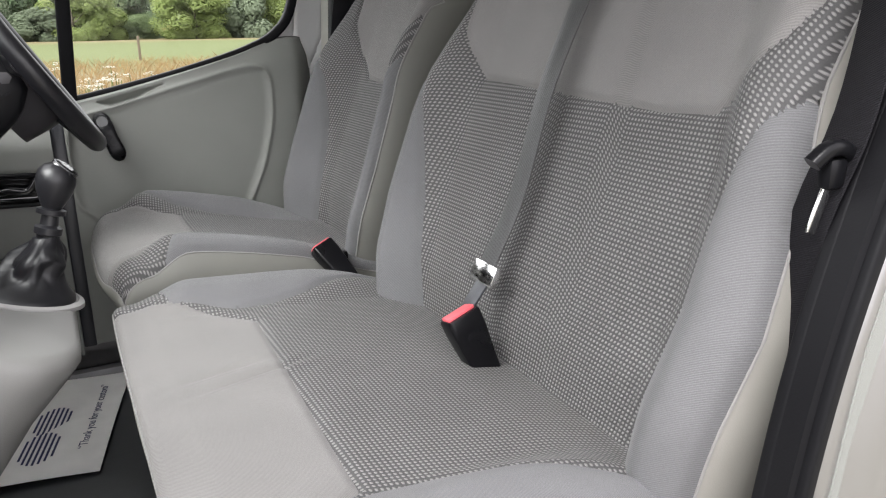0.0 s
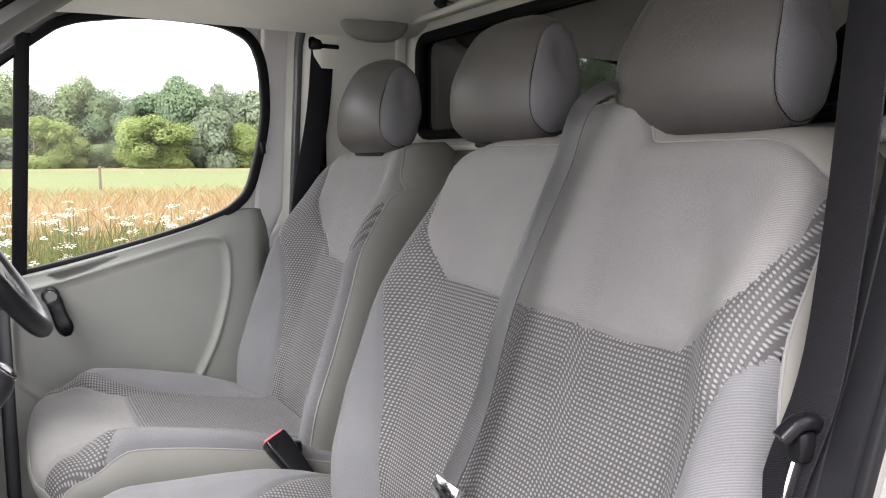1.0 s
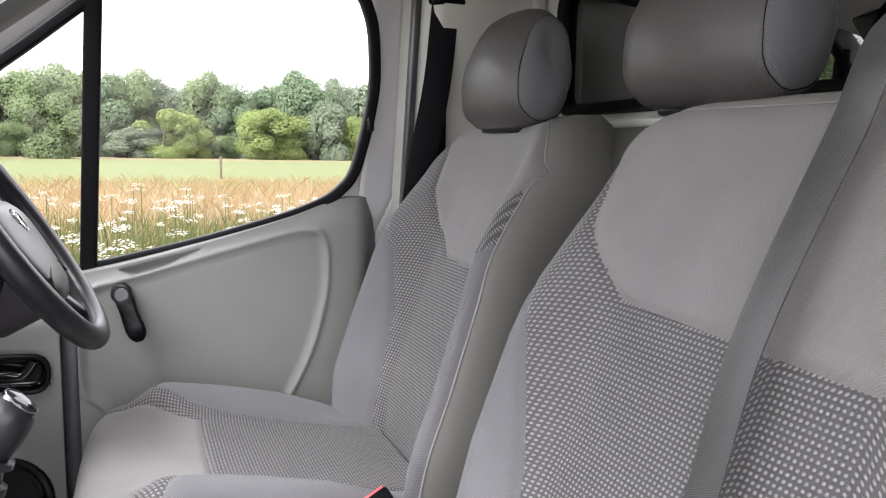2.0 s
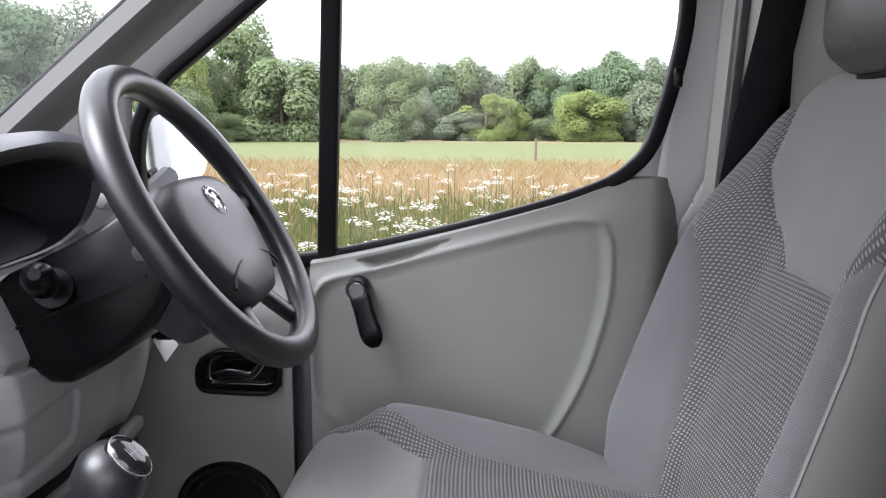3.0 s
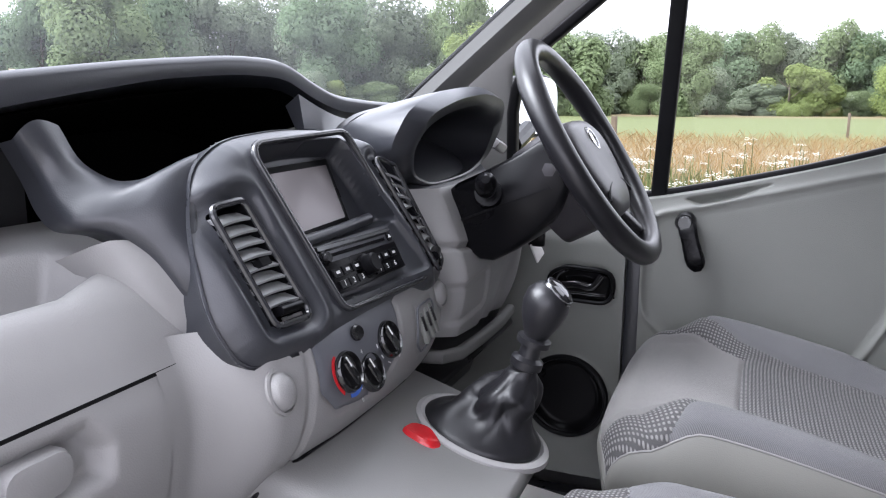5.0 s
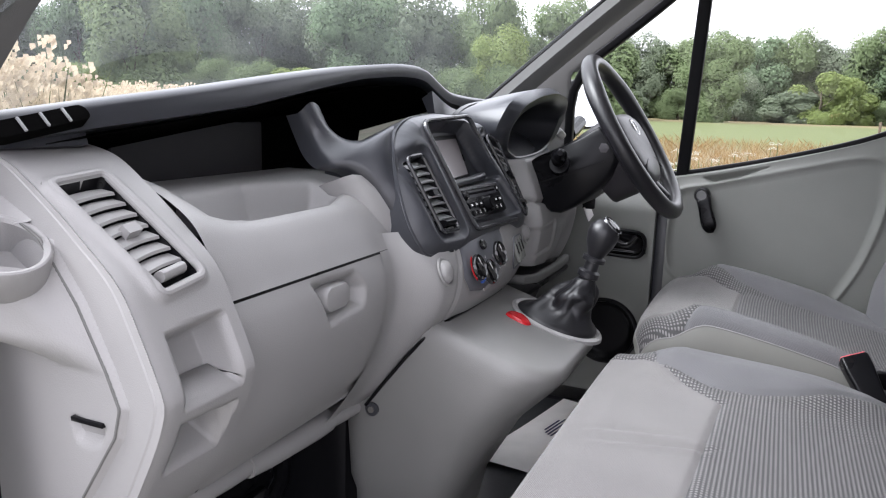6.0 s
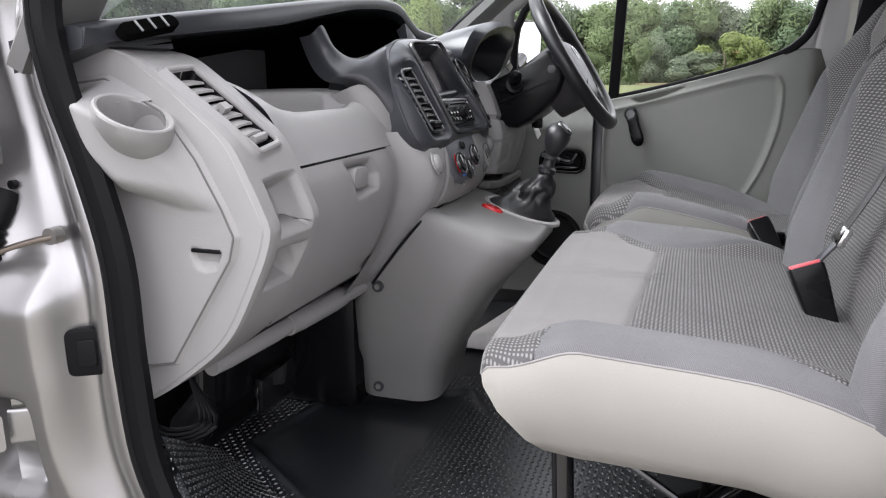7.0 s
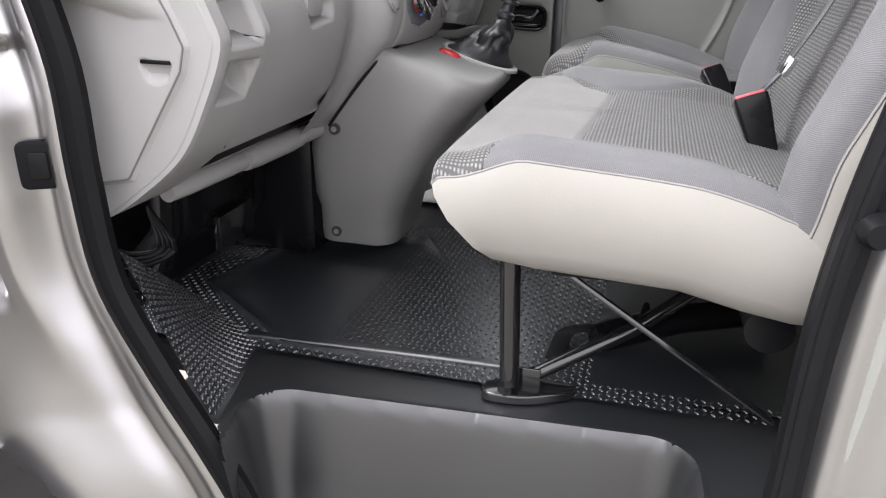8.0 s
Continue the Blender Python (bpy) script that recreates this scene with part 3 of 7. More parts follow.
def build_driver_door():
    door = thing("door_1", "closed driver's door with grey moulded trim and window crank", "door", kind="structure")
    sdw = lambda a, b: sd_poly(a, b, WIN, 0.004)
    line = lambda z: np.interp(z, [1.30, 1.45, 1.6, 1.95], [0.80, 0.865, 0.875, 0.872])
    relief(lambda a, b: (a, wall_y(b), b), -0.16, 0.90, 1.25, 1.96, 0.006,
           [("hole", None, "", sdw), ("outside", None, "", lambda a, b: 1.555 + 0.775 * (a + 0.16) - b), ("frame_edge", FRAME, "silver painted door frame", lambda a, b: np.maximum(line(b) - 0.075 - a, a - line(b))),
            ("frame_front", PILLAR, "grey front frame of the door window", lambda a, b: a - 0.50), ("frame_trim", FRAME, "silver painted window frame of the door", None)], door, 0.003, 0.004)
    # black glass seal and the bar between the two panes
    loop = smooth_poly(WIN, 2)
    v, f = loft(sweep([(x, float(wall_y(np.array(z))) - 0.004, z) for x, z in loop], rounded(0.022, 0.026, 0.006), (0, 1, 0), True), True, False)
    mesh_of("window_seal", v, f, RUBBER, door)
    bar = [(0.258, float(wall_y(np.array(1.30))) - 0.002, 1.305), (0.291, float(wall_y(np.array(1.85))) - 0.002, 1.84)]
    v, f = loft(sweep(bar, rounded(0.030, 0.028, 0.005), (0, 1, 0)))
    mesh_of("window_bar", v, f, RUBBER, door)
    pane = lambda a, b: (a, wall_y(b) + 0.008, b)
    relief(pane, -0.06, 0.84, 1.27, 1.92, 0.02, [("window_pane", GLASS, "", lambda a, b: sd_poly(a, b, WIN, 0.012)), ("none", None, "", None)], door, 0, 0.01)[0].visible_shadow = False
    latch = part("window_catch", box((0.014, 0.016, 0.03), (0.802, float(wall_y(np.array(1.6))) - 0.018, 1.605), 0.004), BLACK, door)
    # main moulded panel
    trim = [(0.237, 1.09), (0.24, 1.258), (0.262, 1.288), (0.33, 1.302), (0.466, 1.338), (0.655, 1.388), (0.70, 1.384), (0.716, 1.35), (0.715, 1.258), (0.684, 1.138), (0.633, 1.035), (0.58, 0.98), (0.32, 0.98), (0.285, 1.046)]
    trim = smooth_poly(trim, 2)
    sdt = lambda a, b: sd_poly(a, b, trim, 0.0)
    slot = [(0.315, 1.318), (0.46, 1.352), (0.40, 1.325), (0.34, 1.308)]

    def face(a, b):
        top = SILL(a)
        z = 0.74 + (top - 0.74) * np.minimum(b, 1.0)
        over = np.maximum(b - 1.0, 0)
        end = sstep(a, 0.76, 0.845)
        y = 0.925 + 0.045 * sstep(over, 0, 0.06) + 0.012 * sstep(b, 0.90, 1.0) ** 2 + 0.05 * end**2
        return a, y, z + 0.006 * np.sin(np.minimum(over / 0.06, 1) * math.pi / 2)

    def push(a, b):
        z = 0.74 + (SILL(a) - 0.74) * np.minimum(b, 1.0)
        d = sdt(a, z)
        return 0.0035 * np.exp(-((d / 0.0055) ** 2)) - 0.004 * sstep(-d, 0.0, 0.02) - 0.018 * sstep(-sd_poly(a, z, slot, 0.004), 0, 0.012)

    relief(face, 0.236, 0.846, 0, 1.06, 0.0032, [("door_panel", TRIM_DOOR, "grey moulded plastic panel with a raised outline", None)], door, 0, 0.01, push)
    part("panel_gap", box((0.03, 0.02, 0.56), (0.222, 0.948, 1.01), 0.004), DARK, door)
    # front part with the release handle
    hand = [(0.052, 1.105), (0.186, 1.10), (0.188, 1.168), (0.090, 1.172), (0.056, 1.155)]
    hand = round_poly(hand, 0.03, 5)
    sdh = lambda a, b: sd_poly(a, b, hand, 0.004)
    spk = lambda a, b: np.hypot(a - 0.098, b - 0.895) - 0.083
    relief(lambda a, b: (a, 0.915 + 0 * a + 0.03 * sstep(b, 1.22, 1.30), b), -0.30, 0.207, 0.72, 1.305, 0.0042,
           [("handle_cup", GLOSS, "black handle recess", sdh), ("speaker_grille", BLACK, "round black loudspeaker grille", spk), ("door_panel_front", TRIM_DOOR, "", None)],
           door, 0.002, 0.004, lambda a, b: -0.022 * sstep(-sdh(a, b), 0.0, 0.014) + 0.006 * np.exp(-((spk(a, b) / 0.007) ** 2)) - 0.012 * sstep(-spk(a, b), 0.004, 0.02))
    v, f = loft(sweep([(0.098 + 0.085 * math.cos(a), 0.911, 0.895 + 0.085 * math.sin(a)) for a in np.linspace(0, 2 * math.pi, 56, endpoint=False)], circle(0.0055, 10), (0, 1, 0), True), True, False)
    mesh_of("speaker_ring", v, f, BLACK, door)
    v, f = loft(sweep([(x, 0.9125, z) for x, z in smooth_poly(hand, 1)], circle(0.0045, 10), (0, 1, 0), True), True, False)
    mesh_of("handle_bezel", v, f, BLACK, door)
    part("door_back", box((1.20, 0.03, 0.78), (0.29, 1.0, 0.92), 0.01), SILVER, door)
    v, f = loft(sweep(spline([(0.085, 0.915, 1.132), (0.11, 0.912, 1.137), (0.145, 0.912, 1.133), (0.165, 0.914, 1.158)], 12), rounded(0.016, 0.014, 0.005), (0, 1, 0)))
    mesh_of("handle_lever", v, f, GLOSS, door, "glossy black release lever")
    # crank
    crank = thing("window_crank", "black plastic window winder on the door panel", "window winder")
    v, f = loft(sweep(spline([(0.318, 0.912, 1.277), (0.322, 0.900, 1.265), (0.332, 0.893, 1.23), (0.343, 0.892, 1.196), (0.345, 0.895, 1.188)], 14), rounded(0.034, 0.016, 0.007), (0, 1, 0), scale=[0.8, 0.95, 1, 1, .95, .95, .95, 1, 1, 1.05, 1.05, 1, 0.8, 0.45]))
    mesh_of("crank_arm", v, f, BLACK, crank)
    v, f = loft(sweep([(0.316, 0.925, 1.277), (0.316, 0.905, 1.277), (0.316, 0.898, 1.277)], circle(0.019, 18), scale=[1, 1, 0.8]))
    mesh_of("crank_boss", v, f, BLACK, crank)
    v, f = loft(sweep([(0.316, 0.8975, 1.277), (0.316, 0.893, 1.277)], circle(0.013, 18), scale=[1, 0.9]))
    mesh_of("boss_cap", v, f, SATIN, crank)
    # B-pillar, side wall and the driver's belt
    bp = thing("b_pillar_driver", "light grey trimmed door pillar behind the driver's seat", "door pillar", kind="structure")
    relief(lambda a, b: (a, wall_y(b) - 0.01 - 0.03 * sstep(a, 0.89, 0.93), b), 0.86, 1.18, 0.68, 1.97, 0.02, [("pillar_trim", BULK, "pale grey pillar trim", lambda a, b: a - 1.0), ("side_wall", BULK, "pale painted side wall", None)], bp, 0, 0.01)
    v, f = loft(sweep([(0.888, float(wall_y(np.array(z))) - 0.012, z) for z in np.linspace(0.75, 1.95, 14)], rounded(0.02, 0.022, 0.006), (0, 1, 0)))
    mesh_of("door_seal", v, f, SATIN, bp)
    belt = thing("driver_seat_belt", "black seat belt hanging on the door pillar", "seat belt", "seat belts")
    pts = spline([(0.945, 0.858, 1.85), (0.93, 0.858, 1.7), (0.895, 0.866, 1.5), (0.875, 0.88, 1.3), (0.87, 0.885, 0.95)], 24)
    v, f = loft(sweep(pts, rounded(0.003, 0.06, 0.001, 3), (1, 0, 0)))
    mesh_of("webbing", v, f, WEB, belt)
    part("belt_guide", box((0.085, 0.022, 0.035), (0.95, 0.858, 1.862), 0.01), BLACK, belt)
    part("slot_cover", box((0.040, 0.012, 0.62), (0.935, 0.872, 1.56), 0.005), BLACK, belt, "dark slotted belt cover on the pillar")


def build_mirror():
    mir = thing("wing_mirror", "black door mirror seen through the driver's quarter glass", "wing mirror")
    loop = smooth_poly([(-0.072, -0.062), (0.055, -0.062), (0.062, 0.05), (0.03, 0.068), (-0.06, 0.06)], 3)
    m = look((-0.045, 1.14, 1.49), (1.2, 0.2, 1.585)) @ Matrix.Rotation(math.pi, 4, "Y")
    to3 = lambda u, v, n: tuple(m @ Vector((u, v, n)))
    v, f = extrude_loop([(1.12 * a, 1.14 * b) for a, b in loop], 0.08, to3, 0.015)
    mesh_of("mirror_case", v, f, BLACK, mir)
    v, f = extrude_loop(loop, 0.004, lambda a, b, n: to3(a, b, n + 0.006))
    mesh_of("mirror_face", v, f, MIRROR, mir)
    tube("mirror_arm", [(-0.05, 1.10, 1.44), (-0.05, 1.03, 1.42), (-0.05, 0.985, 1.41)], 0.02, BLACK, mir)


build_floor()
build_shell()
build_driver_door()
build_mirror()


# ---- dashboard ----
dash = thing("dashboard", "two-tone van dashboard, charcoal above pale grey plastic", "dashboard")
ST_C, ST_V, ST_N = Vector((-0.01, 0.19, 1.35)), Vector((-0.43, 0, 0.903)), Vector((0.903, 0, 0.43))


def st(u, v, n=0.0):
    """A place on the sloping centre stack: across, up the slope, out of it."""
    return tuple(ST_C + Vector((0, u, 0)) + ST_V * v + ST_N * n)


ST_M = Matrix((((0, ST_V.x, ST_N.x, ST_C.x)), (1, ST_V.y, ST_N.y, ST_C.y), (0, ST_V.z, ST_N.z, ST_C.z), (0, 0, 0, 1)))


def text(name, body, size, m, material, parent):
    c = bpy.data.curves.new(name, "FONT")
    c.body, c.size, c.extrude, c.align_x, c.align_y = body, size, 0.0002, "CENTER", "CENTER"
    tmp = bpy.data.objects.new(name, c)
    me = bpy.data.meshes.new_from_object(tmp)
    bpy.data.objects.remove(tmp)
    bpy.data.curves.remove(c)
    me.materials.clear()
    me.materials.append(material)
    ob = new(name, me)
    ob.parent, ob.matrix_world = parent, m
    return ob


def along(profile):
    """A polyline in (x, z) as a function of the way along it."""
    p = spline(profile, 200)
    d = np.r_[0, np.cumsum(np.linalg.norm(np.diff(p, axis=0), axis=1))]
    return (lambda b: (np.interp(b, d, p[:, 0]), np.interp(b, d, p[:, 1]))), d[-1], p, d


def at_z(p, d, z):
    i = int(np.argmin(np.abs(p[:, 1] - z)))
    return d[i]


def vent(parent, corners, to3, depth, n, material, back=BLACK, wheel=True):
    """Slats between two sloping sides. corners: top left, top right, bottom right, bottom left, in (u, v)."""
    tl, tr, br, bl = [np.array(c, float) for c in corners]
    vt = part("air_vent", bmesh.new(), back, parent, "slatted air vent")
    for i in range(n):
        t = (i + 0.6) / (n + (1.2 if wheel else 0.2))
        L, Rr = tl + (bl - tl) * t, tr + (br - tr) * t
        dv = (bl - tl) / n * 0.30
        rings = []
        for k in np.linspace(0.02, 0.98, 7):
            c = L + (Rr - L) * k
            sag = -0.10 * (bl - tl) / n * math.sin(math.pi * k)
            a, b = c + dv * 1.3, c - dv * 1.3
            rings.append([to3(*(a + sag), -0.002), to3(*(a + dv * 0.45 + sag), -0.004), to3(*(b + dv * 0.7 + sag), -depth * 0.48), to3(*(b + dv * 0.2 + sag), -depth * 0.45)])
        v, f = loft(rings)
        mesh_of("slat", v, f, material, vt)
    c = (tl + tr + br + bl) / 4
    e = (tr - tl) * 0.16
    h = (bl - tl) / n * 0.30
    v, f = loft([[to3(*(c + p), q) for p in (-e - h, e - h, e + h, -e + h)] for q in (-0.006, 0.004)])
    mesh_of("vent_tab", v, f, back if material is not TRIM else TRIM, vt)
    if wheel:
        L, Rr = tl + (bl - tl) * 0.93, tr + (br - tr) * 0.93
        c = (L + Rr) / 2
        rings = []
        for k in np.linspace(-0.32, 0.32, 6):
            q = c + (Rr - L) * k
            rings.append([to3(*(q + (bl - tl) * 0.045 * math.cos(a)), -0.002 + 0.008 * math.sin(a)) for a in np.linspace(0, 2 * math.pi, 12, endpoint=False)])
        v, f = loft(rings)
        mesh_of("vent_wheel", v, f, material if material is TRIM else BLACK, vt)
    return vt


def build_left_end():
    prof = [(-0.30, 1.425), (-0.235, 1.424), (-0.195, 1.414), (-0.15, 1.385), (-0.10, 1.345), (-0.055, 1.302), (-0.034, 1.262), (-0.016, 1.222), (-0.010, 1.206), (-0.0085, 1.197), (-0.011, 1.186), (-0.038, 1.121), (-0.079, 1.050), (-0.145, 0.992), (-0.205, 0.952), (-0.23, 0.94)]
    cur, length, p, d = along(prof)
    y0, y1 = -0.560, -0.428
    b_ = lambda z: at_z(p, d, z)
    ventq = [(-0.537, b_(1.388)), (-0.478, b_(1.392)), (-0.463, b_(1.305)), (-0.515, b_(1.298))]
    s1 = [(-0.528, b_(1.258)), (-0.448, b_(1.262)), (-0.448, b_(1.185)), (-0.530, b_(1.188))]
    s2 = [(-0.530, b_(1.168)), (-0.448, b_(1.165)), (-0.455, b_(1.112)), (-0.530, b_(1.112))]
    fn = lambda a, b: (cur(b)[0] - 0.012 * (1 - np.sqrt(1 - 0.999 * np.clip((-a + y0 + 0.018) / 0.018 * -0 + np.clip((y0 + 0.018 - a) / 0.018, 0, 1), 0, 1) ** 2)), a, cur(b)[1])
    sv = lambda a, b: sd_poly(a, b, ventq, 0.003)
    ss = lambda a, b: np.minimum(sd_poly(a, b, s1, 0.002), sd_poly(a, b, s2, 0.002))
    ring = lambda a, b: 0.0065 * np.exp(-(((sv(a, b) - 0.006) / 0.0055) ** 2))
    obs = relief(fn, y0, y1, 0, length, 0.0035, [("vent_hole", BLACK, "", sv), ("dash_end", TRIM, "pale grey end of the dashboard with two slots", None)], dash, 0, 0.004,
                 lambda a, b: ring(a, b) - 0.022 * sstep(-sv(a, b), 0, 0.004) - 0.045 * sstep(-ss(a, b), 0.0, 0.007), flip=True)
    # side cheek that closes the end towards the door
    rim = p[::3]
    n = len(rim)
    verts = [(x, y0 + 0.001, z) for x, z in rim] + [(-0.36, y0 + 0.001, 0.95), (-0.36, y0 + 0.001, 1.42)]
    verts2 = [(x - 0.03, y0 + 0.03, z) for x, _, z in verts]
    v, f = loft([verts, verts2])
    mesh_of("dash_cheek", v, f, TRIM, dash)
    v, f = loft([[(x, y0 + 0.002 + k * (y1 - y0 - 0.004), z) for x, z in ((-0.22, 0.945), (-0.24, 0.935), (-0.36, 0.95), (-0.36, 1.40))] for k in (0, 1)])
    mesh_of("dash_inner", v, f, BLACK, dash)

    def nrm(b):
        x0, z0 = cur(b - 0.002)
        x1, z1 = cur(b + 0.002)
        t = np.array([x1 - x0, z1 - z0])
        t /= np.linalg.norm(t)
        return np.array([-t[1], t[0]])

    def to3(u, v_, n_):
        x, z = cur(v_)
        k = nrm(v_)
        if k[0] < 0:
            k = -k
        return (float(x + k[0] * n_), float(u), float(z + k[1] * n_))

    vent(dash, ventq, to3, 0.02, 7, TRIM)
    cq = np.mean(np.array(ventq), axis=0)
    bezel = round_poly([tuple(cq + (np.array(q) - cq) * np.array((1.22, 1.12))) for q in ventq], 0.010, 6)
    v, f = loft(sweep([to3(u, w, 0.003) for u, w in bezel], circle(0.0048, 10), (0.6, 0, 0.8), True), True, False)
    mesh_of("vent_bezel", v, f, TRIM, dash, "raised pale grey vent bezel")
    seam = round_poly([tuple(cq + (np.array(q) - cq) * np.array((1.42, 1.20))) for q in ventq], 0.012, 6)
    v, f = loft(sweep([to3(u, w, 0.0005) for u, w in seam], circle(0.0010, 6), (0.6, 0, 0.8), True), True, False)
    mesh_of("bezel_seam", v, f, PILLAR, dash)
    # fuse cover with the moulded cup holder
    cov = [(-0.315, 1.375), (-0.23, 1.385), (-0.15, 1.345), (-0.105, 1.285), (-0.073, 1.225), (-0.058, 1.190), (-0.066, 1.160), (-0.163, 1.012), (-0.24, 0.998), (-0.315, 0.998)]
    sc = lambda a, b: sd_poly(a, b, cov, 0.004)
    slot = [(-0.122, 1.172), (-0.078, 1.168), (-0.084, 1.148), (-0.100, 1.140), (-0.116, 1.146)]
    sl = lambda a, b: sd_poly(a, b, slot, 0.001)
    pod = [(-0.262, 1.372), (-0.240, 1.29), (-0.195, 1.241), (-0.125, 1.224), (-0.062, 1.222), (-0.085, 1.275), (-0.125, 1.325), (-0.165, 1.365), (-0.215, 1.388)]
    sp_ = lambda a, b: sd_poly(a, b, pod, 0.0)
    swell = lambda a, b: 0.068 * np.sqrt(sstep(-sp_(a, b), -0.002, 0.032)) * (1 - 0.85 * sstep(a, -0.225, -0.08)) * sstep(-sc(a, b), -0.002, 0.03)
    c, ax = Vector((-0.1575, -0.604, 1.3455)), Vector((0.469, -0.095, 0.878)).normalized()

    def bore(a, b):
        p_ = np.stack([a - c.x, -0.566 - swell(a, b) - c.y, b - c.z], -1)
        along_ = p_ @ np.array(ax)
        return np.maximum(np.linalg.norm(p_ - along_[..., None] * np.array(ax), axis=-1) - 0.041, -0.020 - along_)

    relief(lambda a, b: (a, -0.5575 + 0 * a, b), -0.33, -0.04, 0.98, 1.41, 0.0032, [("bore", None, "", bore), ("cover", TRIM, "pale grey fuse cover swelling into a cup holder", lambda a, b: sc(a, b) - 0.007), ("none", None, "", None)], dash, 0, 0.004,
           lambda a, b: 0.0085 * sstep(-sc(a, b), -0.004, 0.004) + swell(a, b) - 0.012 * sstep(-sl(a, b), 0, 0.004) * sstep(b, 1.135, 1.172))
    tube("cover_seam", [(x, -0.5655, z) for x, z in round_poly(cov, 0.01, 4)], 0.0016, PILLAR, dash, 6, (0, 1, 0), closed=True)
    part("cover_slot", box((0.042, 0.006, 0.005), (-0.099, -0.566, 1.1705), 0.001), BLACK, dash)
    q = ax.to_track_quat("Z", "X").to_matrix()
    rings = []
    for h, r, back in ((-0.060, 0.030, 0.040), (-0.045, 0.040, 0.020), (-0.020, 0.047, 0.004), (-0.003, 0.0485, 0), (0.0, 0.0475, 0), (0.001, 0.0455, 0), (0.0, 0.0425, 0), (-0.004, 0.0405, 0), (-0.040, 0.034, 0.022), (-0.044, 0.002, 0.022)):
        rings.append([tuple(c + Vector((0, back, 0)) + q @ Vector((r * math.cos(a), r * math.sin(a), h))) for a in np.linspace(0, 2 * math.pi, 40, endpoint=False)])
    v, f = loft(rings)
    mesh_of("cup_holder", v, f, TRIM, dash, "round pale grey cup holder")


def build_glovebox():
    up = [(-0.046, 1.262), (-0.066, 1.300), (-0.090, 1.331), (-0.125, 1.349), (-0.20, 1.362), (-0.30, 1.364)]
    cur, length, p, d = along(up)
    bin_ = [(-0.375, 0.108), (-0.31, 0.098), (-0.13, 0.098), (-0.075, 0.118), (-0.085, 0.165), (-0.20, 0.20), (-0.33, 0.185), (-0.385, 0.14)]
    sb = lambda a, b: sd_poly(a, b, bin_, 0.004)
    lift = lambda a: 0.016 * np.exp(-(((a + 0.42) / 0.05) ** 2))
    fn = lambda a, b: (cur(b)[0], a, cur(b)[1] + lift(a) * b / 0.1)
    g = tagged(relief(fn, -0.425, 0.045, 0, length, 0.005, [("tray_lid", TRIM, "pale grey shelf with an oval tray", None)], dash, 0, 0.01,
                      lambda a, b: -0.052 * sstep(-sb(a, b), -0.004, 0.022) - 0.003 * np.exp(-((sb(a, b) / 0.01) ** 2)))[0], "")
    low = [(-0.046, 1.2585), (-0.037, 1.235), (-0.033, 1.205), (-0.044, 1.14), (-0.072, 1.075), (-0.105, 1.022)]
    cur2, len2, p2, d2 = along(low)
    rec = [(-0.268, at_z(p2, d2, 1.250)), (-0.162, at_z(p2, d2, 1.248)), (-0.147, at_z(p2, d2, 1.225)), (-0.152, at_z(p2, d2, 1.198)), (-0.238, at_z(p2, d2, 1.192))]
    sr = lambda a, b: sd_poly(a, b, rec, 0.003)
    dent = lambda a, b: np.exp(-(((a + 0.045) / 0.05) ** 2 + ((b - len2 * 0.93) / 0.02) ** 2))
    door = relief(lambda a, b: (cur2(b)[0] - 0.02 * sstep(a, 0.0, 0.05) ** 2, a, cur2(b)[1]), -0.425, 0.045, 0, len2, 0.0045, [("glovebox_door", TRIM, "pale grey glovebox flap", None)], dash, 0, 0.01,
                  lambda a, b: -0.022 * sstep(-sr(a, b), 0, 0.012) - 0.01 * dent(a, b), flip=True)[0]
    rings = []
    for x, k in ((-0.060, 1.0), (-0.044, 1.0), (-0.038, 0.90), (-0.036, 0.6)):
        rings.append([(x, -0.212 + a * k, 1.222 + b * k) for a, b in rounded(0.062, 0.036, 0.014)])
    v, f = loft(rings)
    mesh_of("latch", v, f, TRIM, door, "rounded pale grey latch button")
    part("lid_gap", box((0.012, 0.455, 0.004), (-0.052, -0.195, 1.2603)), BLACK, dash)
    tube("side_gap", [(x + 0.0005, -0.4262, z) for x, z in list(p2[::12])], 0.0022, BLACK, dash, 6, (0, 1, 0))
    v, f = loft([[(x, y, z) for x, z in ((-0.104, 1.024), (-0.125, 1.012), (-0.150, 1.000), (-0.175, 0.975), (-0.215, 0.958), (-0.215, 1.01), (-0.12, 1.04))] for y in (-0.43, -0.05, 0.06)])
    mesh_of("lower_ledge", v, f, TRIM, dash)
    for a, b, r in ((-0.43, -0.235, 0.017), (-0.235, -0.055, 0.0215), (-0.055, 0.05, 0.017)):
        y = np.linspace(a, b, 6)
        tube("lower_rail", [(-0.205 + 0.06 * (yy + 0.43) / 0.48, yy, 0.949 + 0.016 * (yy + 0.43) / 0.48) for yy in y], r, TRIM, dash, 16, scale=[0.9, 1, 1, 1, 1, 0.9])
    v, f = loft([[(x, y, z) for x, z in ((-0.075, 1.19), (-0.15, 0.99), (-0.30, 0.95), (-0.40, 1.10), (-0.36, 1.33))] for y in (-0.42, 0.40)])
    mesh_of("dash_core", v, f, BLACK, dash)


